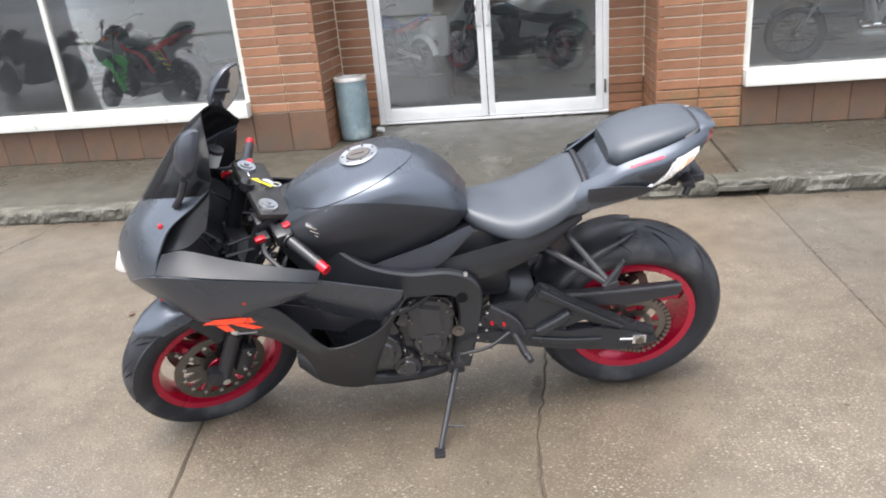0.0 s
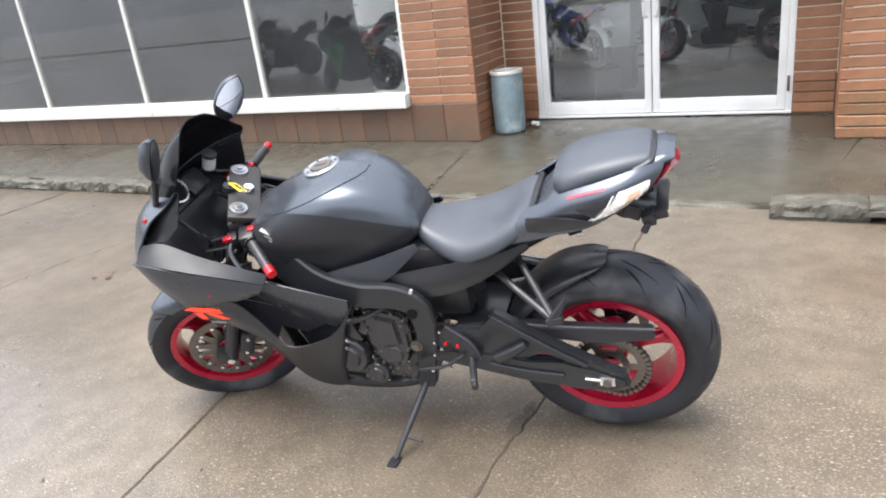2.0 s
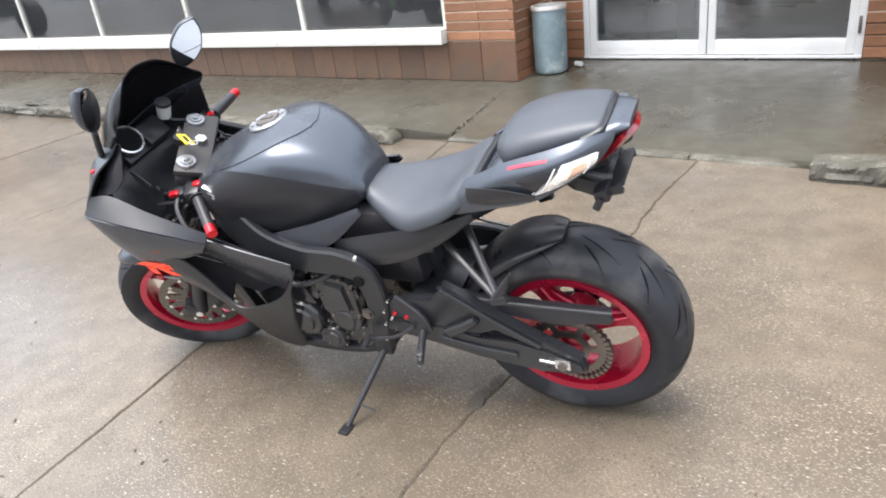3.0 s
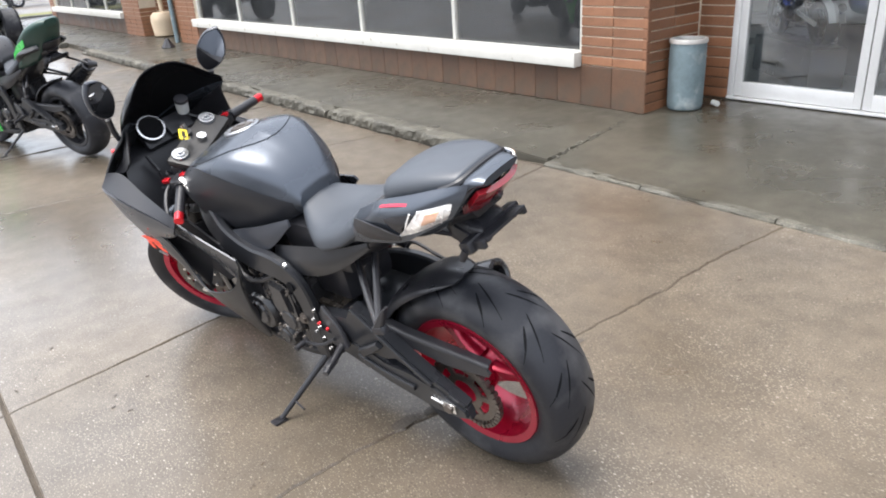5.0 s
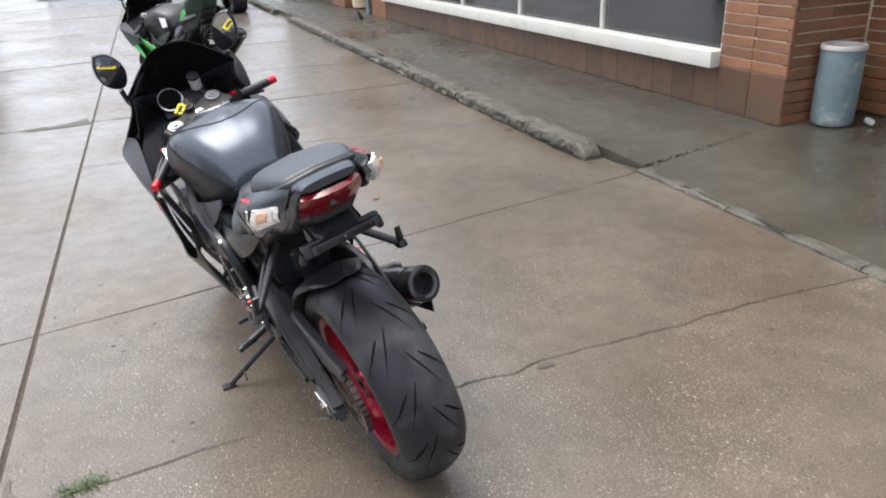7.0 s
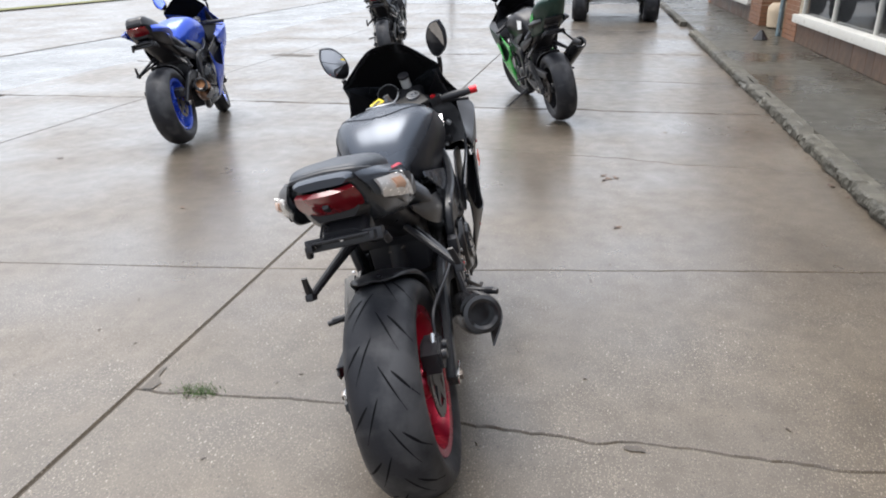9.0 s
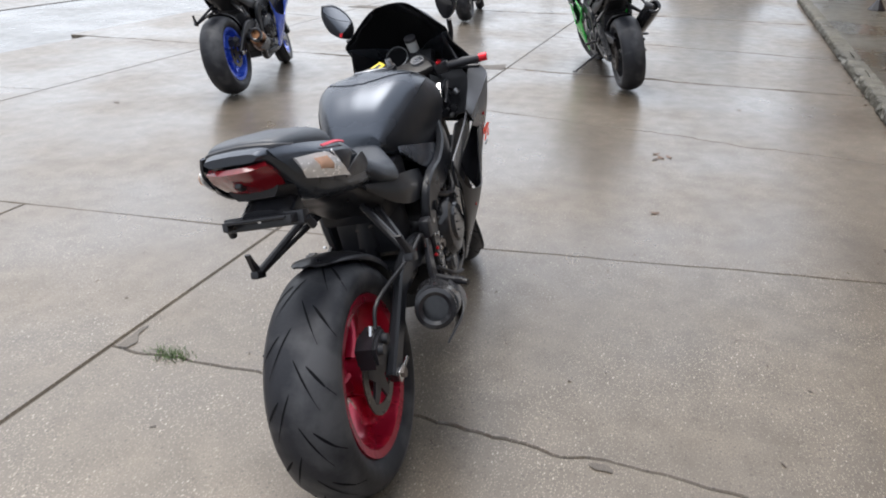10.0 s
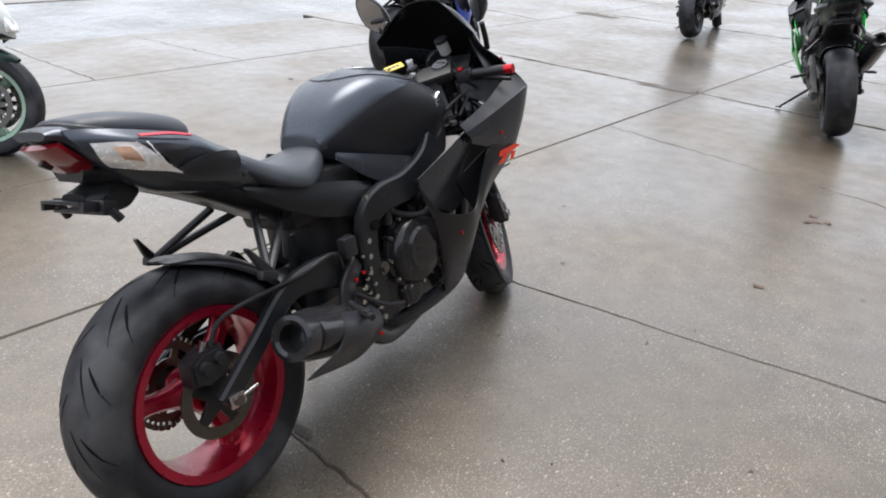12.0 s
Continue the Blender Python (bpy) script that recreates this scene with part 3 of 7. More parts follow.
rough_block("kerb_stone", 1.09, 1.42, 4.435, 4.60, 0.045, 0.112, KERB, 0.014, parent=kerb_r, under=0.0)
rough_block("kerb_stone", 1.09, 1.42, 4.53, 4.60, -0.05, 0.07, KERB, 0.010, parent=kerb_r)
lip = thing("apron_lip", Matrix.Identity(4), "crumbled pale concrete edge along the apron", "kerb", kind="structure")
for a, b in ((-1.74, -0.93), (-0.92, -0.06), (-0.05, 0.60)):
    rough_block("kerb_stone", a, b, 4.632 + 0.016 * a / -1.7, 4.70, -0.05, 0.017, KERB, 0.009, parent=lip, under=0.004)


def ramp(name, corners, mat, label, category, thick=0.12):
    bm = mesh()
    top = [bm.verts.new(c) for c in corners]
    low = [bm.verts.new((x, y, z - thick)) for x, y, z in corners]
    bm.faces.new(top)
    bm.faces.new(low[::-1])
    n = len(top)
    for i in range(n):
        bm.faces.new((top[i], low[i], low[(i + 1) % n], top[(i + 1) % n]))
    bmesh.ops.bevel(bm, geom=list({e for v in top for e in v.link_edges if e.other_vert(v) in top}), offset=0.008, segments=2, affect="EDGES")
    return tagged(part(name, bm, mat, smooth=False), label, category, kind="structure")


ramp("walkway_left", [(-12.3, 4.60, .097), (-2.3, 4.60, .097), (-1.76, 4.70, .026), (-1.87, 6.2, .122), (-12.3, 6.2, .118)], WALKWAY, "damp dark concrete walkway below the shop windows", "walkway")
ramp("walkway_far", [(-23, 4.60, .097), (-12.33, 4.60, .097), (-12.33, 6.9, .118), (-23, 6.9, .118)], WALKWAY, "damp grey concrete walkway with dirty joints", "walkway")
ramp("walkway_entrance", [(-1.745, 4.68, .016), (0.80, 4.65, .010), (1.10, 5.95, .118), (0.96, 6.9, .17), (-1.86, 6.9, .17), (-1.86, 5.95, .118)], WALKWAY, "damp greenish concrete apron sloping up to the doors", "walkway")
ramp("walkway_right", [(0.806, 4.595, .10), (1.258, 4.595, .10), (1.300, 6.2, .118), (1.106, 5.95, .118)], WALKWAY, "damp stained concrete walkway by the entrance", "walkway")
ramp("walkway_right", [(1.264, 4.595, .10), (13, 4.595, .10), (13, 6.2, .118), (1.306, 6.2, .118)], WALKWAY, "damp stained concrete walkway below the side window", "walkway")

# crumbled edge where the walkway meets the apron
bm = mesh()
for i in range(140):
    t = rng.random()
    w = rng.uniform(0.006, 0.022) * (1.2 - t)
    at = Vector((-1.765 - 0.10 * t + rng.gauss(0, 0.022), 4.72 + 1.15 * t, 0.020 + 0.098 * t))
    box(bm, at, (w, w * rng.uniform(0.6, 1.6), w * 0.55), 0, Matrix.Rotation(rng.uniform(0, 3), 3, "Z") @ Matrix.Rotation(rng.uniform(-.5, .5), 3, "X"))
tagged(part("concrete_crumbs", bm, KERB, smooth=False), "crumbled pale concrete bits along the broken walkway joint", "rubble", kind="stuff")


# ---- the building ----
COURSE, LENGTH = 0.0805, 0.33
brick_meshes = {}


def brick_mesh(w, d, h, mat):
    key = (round(w, 3), round(d, 3), round(h, 3), mat.name)
    if key not in brick_meshes:
        bm = mesh()
        box(bm, (0, 0, 0), (w, d, h))
        bmesh.ops.bevel(bm, geom=bm.edges[:], offset=0.004, segments=1, affect="EDGES")
        me = bpy.data.meshes.new("brick")
        bm.to_mesh(me)
        bm.free()
        me.materials.append(mat)
        brick_meshes[key] = me
    return brick_meshes[key]


def wall_core(name, x0, x1, y0, y1, z0, z1, label, mat=None):
    """The mortar body of a wall; where it reaches the ground its lowest courses are bedded in dark, dirty mortar."""
    foot = 0.46 if mat is None else z0
    bm = mesh()
    box(bm, ((x0 + x1) / 2, (y0 + y1) / 2, (foot + z1) / 2), (x1 - x0, y1 - y0, z1 - foot))
    ob = tagged(part(name, bm, mat or MORTAR, smooth=False), label, "wall", kind="structure")
    if foot > z0:
        bm = mesh()
        box(bm, ((x0 + x1) / 2, (y0 + y1) / 2, (z0 + foot) / 2), (x1 - x0, y1 - y0, foot - z0))
        part("wall_foot", bm, DARK_MORTAR, ob, smooth=False)
    return ob


pending = []


def brickwork(owner, x0, x1, y, z0, z1, face="y", mat=None, joined=False, gap=0.010, length=LENGTH):
    """Stack-bonded courses on a wall's face: face y looks to the street, x+ and x- along the front. Kept for the end of the file."""
    pending.append((owner, x0, x1, y, z0, z1, face, mat or BRICK, joined, gap, length))


LOW, TOP = 0.42, 3.4
brick_label = "orange-brown glazed brick wall with pale bed joints"
w = wall_core("wall_pier_left", -2.485, -1.83, 5.915, 6.62, 0.05, TOP, brick_label)
brickwork(w, -2.485, -1.82, 5.905, 0.46, 2.6)
brickwork(w, -2.485, -1.82, 5.905, 0.115, 0.46, mat=BASE_BRICK, gap=0.005, length=0.27)
brickwork(w, 5.905, 6.60, -1.82, 0.115, 2.6, "x+")
w = wall_core("wall_door_left", -1.83, -1.515, 6.615, 6.85, 0.1, TOP, brick_label)
brickwork(w, -1.815, -1.515, 6.605, 0.16, 2.6)
w = wall_core("wall_door_right", 0.625, 0.94, 6.615, 6.85, 0.1, TOP, brick_label)
brickwork(w, 0.625, 0.925, 6.605, 0.16, 2.6)
w = wall_core("wall_pier_right", 0.94, 1.59, 5.915, 6.62, 0.05, TOP, brick_label)
brickwork(w, 0.93, 1.59, 5.905, 0.44, 2.6)
brickwork(w, 0.93, 1.59, 5.905, 0.115, 0.44, mat=FOOT_BRICK)
brickwork(w, 5.905, 6.60, 0.93, 0.16, 2.6, "x-")
w = wall_core("wall_below_window_left", -11.2, -2.487, 5.925, 6.1, 0.05, 0.45, "stained brown square tiles below the window sill", DARK_MORTAR)
brickwork(w, -11.2, -2.49, 5.915, 0.115, 0.44, mat=BASE_BRICK, gap=0.005, length=0.27)
w = wall_core("wall_below_window_right", 1.592, 9, 5.925, 6.1, 0.05, 0.45, "stained brown square tiles below the side window", DARK_MORTAR)
brickwork(w, 1.60, 6.2, 5.915, 0.115, 0.44, mat=BASE_BRICK, gap=0.005, length=0.27)
w = wall_core("wall_pier_far", -12.1, -11.2, 5.915, 6.62, 0.05, TOP, brick_label)
brickwork(w, -12.1, -11.2, 5.905, 0.115, 2.6, joined=True)
brickwork(w, 5.905, 6.60, -12.1, 0.115, 2.6, "x-", joined=True)
w = wall_core("wall_recess_far", -14.25, -12.1, 6.615, 6.85, 0.1, TOP, brick_label)
brickwork(w, -14.25, -12.1, 6.605, 0.115, 2.6, joined=True)
w = wall_core("wall_pier_end", -15.4, -14.25, 5.915, 6.62, 0.05, TOP, brick_label)
brickwork(w, -15.4, -14.25, 5.905, 0.115, 2.6, joined=True)
brickwork(w, 5.905, 6.60, -14.25, 0.115, 2.6, "x+", joined=True)
w = wall_core("wall_below_window_far", -21.9, -15.4, 5.925, 6.1, 0.05, 0.45, "stained brick apron wall below the far window", DARK_MORTAR)
brickwork(w, -21.9, -15.4, 5.915, 0.115, 0.44, mat=BASE_BRICK, joined=True, gap=0.006, length=0.27)
w = wall_core("wall_corner_end", -22.4, -21.9, 5.915, 6.6, 0.05, TOP, brick_label)
brickwork(w, -22.4, -21.9, 5.905, 0.115, 2.6, joined=True)
wall_core("wall_end", -22.4, -22.2, 6.6, 15, 0, TOP, "plain end wall of the shop", INSIDE_WALL)
wall_core("wall_back", -22.4, 9.2, 15, 15.2, 0, TOP, "plain back wall of the showroom", INSIDE_WALL)
wall_core("wall_side", 9.0, 9.2, 5.9, 15, 0, TOP, "plain side wall of the showroom", INSIDE_WALL)
for a, b, y in ((-21.9, -15.4, 5.95), (-11.2, -2.485, 5.95), (1.59, 9.0, 5.95), (-1.515, 0.625, 6.62)):
    wall_core("wall_lintel", a, b, y, y + 0.2, 2.45, TOP, "plain wall above the opening", BRICK)
flat("floor", -22.3, 9.1, 6.62, 15.1, 0.165, INSIDE_FLOOR, "grey polished showroom floor", "floor")
flat("floor_window_left", -11.2, -2.485, 6.08, 6.62, 0.165, INSIDE_FLOOR, "grey polished showroom floor by the window", "floor")
flat("floor_window_right", 1.59, 9, 6.08, 6.62, 0.165, INSIDE_FLOOR, "grey polished showroom floor by the window", "floor")
flat("floor_window_far", -21.9, -15.4, 6.08, 6.62, 0.165, INSIDE_FLOOR, "grey polished showroom floor by the window", "floor")
bm = mesh()
box(bm, (-6.6, 10.55, 3.45), (31.8, 9.3, 0.1))
tagged(part("ceiling", bm, ROOF_DECK, smooth=False), "plain pale showroom ceiling and roof", "ceiling", kind="structure")
# unseen overhang, added to keep light off the front wall and walkway
bm = mesh()
box(bm, (-6.6, 5.60, 3.22), (31.8, 0.62, 0.16), 0.01)
tagged(part("eave", bm, BRICK_TRIM, smooth=False), "flat dark unseen eave added to shade the shop front", "eave", kind="structure")


def shop_window(name, x0, x1, mullions, label):
    """A shopfront window: painted sill, uprights, panes set in the frame."""
    win = thing(name, Matrix.Identity(4), label, "window", kind="structure")
    bm = mesh()
    box(bm, ((x0 + x1) / 2, 5.915, 0.505), (x1 - x0 - 0.004, 0.19, 0.125), 0.008)
    part("window_sill", bm, SILL_PAINT, win, "peeling white painted sill")
    for i, x in enumerate([x0 + 0.03, *mullions, x1 - 0.03]):
        bm = mesh()
        box(bm, (x, 5.985, 1.51), (0.045 if 0 < i <= len(mullions) else 0.05, 0.06, 1.88), 0.004)
        part("mullion", bm, SILL_PAINT, win)
    bm = mesh()
    box(bm, ((x0 + x1) / 2, 5.985, 2.43), (x1 - x0, 0.06, 0.06), 0.004)
    part("head_rail", bm, SILL_PAINT, win)
    edges = [x0, *mullions, x1]
    for a, b in zip(edges, edges[1:]):
        bm = mesh()
        box(bm, ((a + b) / 2, 5.985, 1.49), (b - a - 0.03, 0.008, 1.84))
        pane = part("pane", bm, GLASS, win, smooth=False)
        pane.visible_shadow = False
    return win


shop_window("window_1", -11.2, -2.487, [-9.48, -7.72, -5.97, -4.22], "wide shopfront window with thin white uprights")
shop_window("window_2", 1.592, 9.0, [3.3, 5.0, 6.7], "wide shopfront window with peeling white sill")
shop_window("window_3", -21.9, -15.4, [-20.1, -18.5, -16.9], "far shopfront window with white frame")

door = thing("door_1", Matrix.Identity(4), "closed glazed aluminium double entrance doors", "door", kind="structure")
bm = mesh()
for x in (-1.49, 0.60):
    box(bm, (x, 6.66, 1.26), (0.05, 0.11, 2.19), 0.004)
box(bm, (-0.445, 6.66, 2.38), (2.14, 0.11, 0.07), 0.004)
part("door_frame", bm, ALUMINIUM, door)
bm = mesh()
box(bm, (-0.445, 6.655, 0.172), (2.14, 0.13, 0.02), 0.004)
part("threshold", bm, ALUMINIUM, door)
for x0, x1 in ((-1.463, -0.478), (-0.470, 0.573)):
    bm = mesh()
    for x, wd in ((x0 + 0.03, 0.06), (x1 - 0.03, 0.06)):
        box(bm, (x, 6.645, 1.26), (wd, 0.05, 2.14), 0.004)
    box(bm, ((x0 + x1) / 2, 6.645, 0.245), (x1 - x0 - 0.12, 0.05, 0.115), 0.004)
    box(bm, ((x0 + x1) / 2, 6.645, 2.28), (x1 - x0 - 0.12, 0.05, 0.1), 0.004)
    leaf_ob = part("door_leaf", bm, ALUMINIUM, door)
    bm = mesh()
    box(bm, ((x0 + x1) / 2, 6.645, 1.265), (x1 - x0 - 0.116, 0.008, 1.93))
    pane = part("pane", bm, GLASS, leaf_ob, smooth=False)
    pane.visible_shadow = False
    bm = mesh()
    tube(bm, [(x1 - 0.03 if x0 < -1 else x0 + 0.03, 6.62, 1.0), (x1 - 0.05 if x0 < -1 else x0 + 0.05, 6.57, 1.03), (x1 - 0.05 if x0 < -1 else x0 + 0.05, 6.57, 1.27), (x1 - 0.03 if x0 < -1 else x0 + 0.03, 6.62, 1.3)], 0.012)
    part("door_handle", bm, ALUMINIUM, leaf_ob)
bm = mesh()
box(bm, (0.592, 6.60, 0.40), (0.02, 0.02, 0.12), 0.003)
part("hinge", bm, DULL_STEEL, door)


# ---- things by the doors ----
can = thing("litter_bin", pose(-1.655, 6.215, 0.138), "weathered galvanised steel cylinder bin beside the entrance", "bin")
bm = mesh()
lathe(bm, [(0.0, 0.0), (0.128, 0.0), (0.136, 0.012), (0.139, 0.05), (0.141, 0.26), (0.140, 0.46), (0.138, 0.525), (0.130, 0.527), (0.128, 0.47), (0.0, 0.46)], 40)
part("drum", bm, GALVANISED, can, m=pose(0, 0, 0, 90, 0, 0))
bm = mesh()
lathe(bm, [(0.122, 0.515), (0.146, 0.515), (0.148, 0.53), (0.144, 0.545), (0.122, 0.547)], 40, shut=True)
part("rim", bm, material("pale_rim", (0.55, 0.53, 0.5), 0.5, metal=0.4, vary=0.2), can, "pale worn rim", m=pose(0, 0, 0, 90, 0, 0))
bm = mesh()
rod(bm, (-1.49, 6.36, 0.172), (-1.43, 6.33, 0.172), 0.022)
tagged(part("drink_can", bm, PALE_PAINT), "crushed pale drink can lying by the bin", "can")

BUCKET = material("tan_plastic", (0.50, 0.40, 0.28), 0.6, vary=0.12)
pot = thing("post_in_bucket", pose(-13.75, 6.2, 0.118), "tan round bucket holding an upright wooden post", "bucket")
bm = mesh()
lathe(bm, [(0.0, 0.0), (0.20, 0.0), (0.24, 0.03), (0.26, 0.30), (0.25, 0.40), (0.19, 0.47), (0.0, 0.48)], 32)
part("bucket", bm, BUCKET, pot, m=pose(0, 0, 0, 90, 0, 0))
bm = mesh()
rod(bm, (0, 0, 0.46), (-0.12, 0.0, 1.25), 0.045, 0.06)
part("post", bm, BUCKET, pot)
bm = mesh()
rod(bm, (-12.2, 5.86, 0.118), (-12.2, 5.86, 3.2), 0.045)
tagged(part("downpipe", bm, GALVANISED), "weathered grey metal downpipe on the brick pier", "pipe")
bm = mesh()
rod(bm, (-11.55, 5.45, 0.118), (-11.55, 5.45, 0.27), 0.13, 0.03, seg=8)
tagged(part("door_stop_stone", bm, BLACK), "dark cone-shaped stop on the walkway", "cone")


# ---- motorcycles: x ahead, y to the left, z up from under the rear axle ----
REAR_AXLE, FRONT_AXLE = Vector((0, 0, 0.331)), Vector((1.450, 0, 0.297))
STEER_AT, RAKE = Vector((1.417, 0, 0.285)), radians(24)
SIDES = (("left", 1), ("right", -1))


def steering(angle):
    axis = Vector((-math.sin(RAKE), 0, math.cos(RAKE)))
    return Matrix.Translation(STEER_AT) @ Matrix.Rotation(radians(angle), 4, axis) @ Matrix.Translation(-STEER_AT)


def wheel(root, name, centre, radius, half, rim_half, paint, turn, fine=True):
    """A cast three-spoke wheel: the rim carries its tyre."""
    at = turn @ Matrix.Translation(centre)
    seg = 72 if fine else 40
    bm = mesh()
    lathe(bm, [(0.199, -rim_half), (0.221, -rim_half - 0.004), (0.224, -rim_half + 0.003), (0.212, -rim_half + 0.012), (0.203, -rim_half * 0.5), (0.203, rim_half * 0.5),
               (0.212, rim_half - 0.012), (0.224, rim_half - 0.003), (0.221, rim_half + 0.004), (0.199, rim_half), (0.190, rim_half * 0.55), (0.186, 0), (0.190, -rim_half * 0.55)], seg, shut=True)
    rim = part(name, bm, paint, root, m=at)
    bm = mesh()
    lathe(bm, [(0.018, -0.07), (0.045, -0.07), (0.055, -0.045), (0.048, 0), (0.055, 0.045), (0.045, 0.07), (0.018, 0.07)], 28)
    part("hub", bm, paint, rim, m=at)
    for k in range(3):
        a = radians(48 + 120 * k)
        rings = []
        for t, wd, dp in ((0, 0.038, 0.036), (0.25, 0.026, 0.031), (0.5, 0.021, 0.027), (0.75, 0.024, 0.023), (0.93, 0.033, 0.023), (1.0, 0.048, 0.027)):
            r = 0.046 + (0.192 - 0.046) * t
            c, d, s = Vector((math.cos(a), 0, math.sin(a))) * r, Vector((-math.sin(a), 0, math.cos(a))), Vector((0, 1, 0))
            rings.append([c + d * u * wd + s * v * dp for u, v in ((1, .45), (.55, 1), (-.55, 1), (-1, .45), (-1, -.45), (-.55, -1), (.55, -1), (1, -.45))])
        bm = mesh()
        skin(bm, rings)
        part("spoke", bm, paint, rim, m=at)
    k = half / 0.095
    bm = mesh()
    lathe(bm, [(0.218, -0.070 * k), (0.228, -0.078 * k), (0.245, -0.090 * k), (0.266, -0.096 * k), (0.284, -0.092 * k), (radius - 0.022, -0.074 * k), (radius - 0.009, -0.050 * k), (radius - 0.002, -0.024 * k), (radius, 0),
               (radius - 0.002, 0.024 * k), (radius - 0.009, 0.050 * k), (radius - 0.022, 0.074 * k), (0.284, 0.092 * k), (0.266, 0.096 * k), (0.245, 0.090 * k), (0.228, 0.078 * k), (0.218, 0.070 * k)], seg, shut=True)
    part("tyre", bm, RUBBER, rim, m=at)
    if fine:
        bm = mesh()
        def crown(y):
            u = abs(y) / k
            prof = ((0, 0), (0.024, 0.002), (0.050, 0.009), (0.074, 0.022), (0.092, radius - 0.284))
            for (a0, d0), (a1, d1) in zip(prof, prof[1:]):
                if u <= a1:
                    return radius - (d0 + (d1 - d0) * (u - a0) / (a1 - a0))
            return radius - 0.04
        for i in range(13):
            for side in (-1, 1):
                a0 = 2 * math.pi * (i + 0.5 * (side > 0)) / 13
                for lo, hi, sl, wd in ((0.006, 0.058, 0.34, 0.0062), (0.036, 0.090, 0.20, 0.0058)):
                    last = None
                    for s in range(7):
                        t = s / 6
                        y = side * (lo + (hi - lo) * t) * k
                        ang = a0 + sl * t + 0.05 * (lo > 0.03) + 0.03 * t * t
                        r = crown(y) + 0.0008
                        wv = wd * math.sin(math.pi * min(0.92, t + 0.12)) / r
                        pair = [bm.verts.new((r * math.cos(g), y, r * math.sin(g))) for g in (ang - wv, ang + wv)]
                        if last:
                            bm.faces.new((last[0], last[1], pair[1], pair[0]))
                        last = pair
        tagged(part("tread_groove", bm, GROOVE, rim, m=at), "black tread grooves", kind="stuff")
    return rim


def brake_disc(root, centre, r, y, turn, fine=True, floating=True):
    """A brake disc: its rotor carries a star-shaped carrier and the bobbins between them."""
    at = turn @ Matrix.Translation(Vector(centre) + Vector((0, y, 0)))
    bm = mesh()
    disc(bm, (0, 0, 0), r, 0.005, 48 if fine else 24, hole=r * (0.80 if floating else 0.72))
    ob = part("brake_disc", bm, DISC_STEEL, root, m=at)
    n = 14 if fine and floating else 5
    tip, root_r, foot = (0.82, 0.46, 0.10) if floating else (0.75, 0.34, 0.16)
    outline = []
    for i in range(n):
        a = 2 * math.pi * i / n
        for da, q in ((-math.pi / n, root_r), (-foot, tip), (foot, tip)):
            outline.append((r * q * math.cos(a + da), r * q * math.sin(a + da)))
    bm = mesh()
    plate(bm, outline, -0.004, 0.004)
    part("disc_carrier", bm, DISC_STEEL if floating else BLACK, ob, m=at, smooth=False)
    if fine and floating:
        for i in range(n):
            bm = mesh()
            a = 2 * math.pi * i / n
            rod(bm, (r * 0.80 * math.cos(a), -0.006, r * 0.80 * math.sin(a)), (r * 0.80 * math.cos(a), 0.006, r * 0.80 * math.sin(a)), 0.007, seg=8)
            part("disc_bobbin", bm, SILVER, ob, m=at)
    return ob


def bolts(name, root, places, mat, r=0.006, turn=None, axis=(0, 1, 0)):
    for p in places:
        bm = mesh()
        a = Vector(p)
        rod(bm, a - Vector(axis) * 0.004, a + Vector(axis) * 0.005, r, r * 0.8, seg=8)
        part(name, bm, mat, root, m=turn)


def mirrored(points, s):
    return [(p[0], p[1] * s, *p[2:]) for p in points]


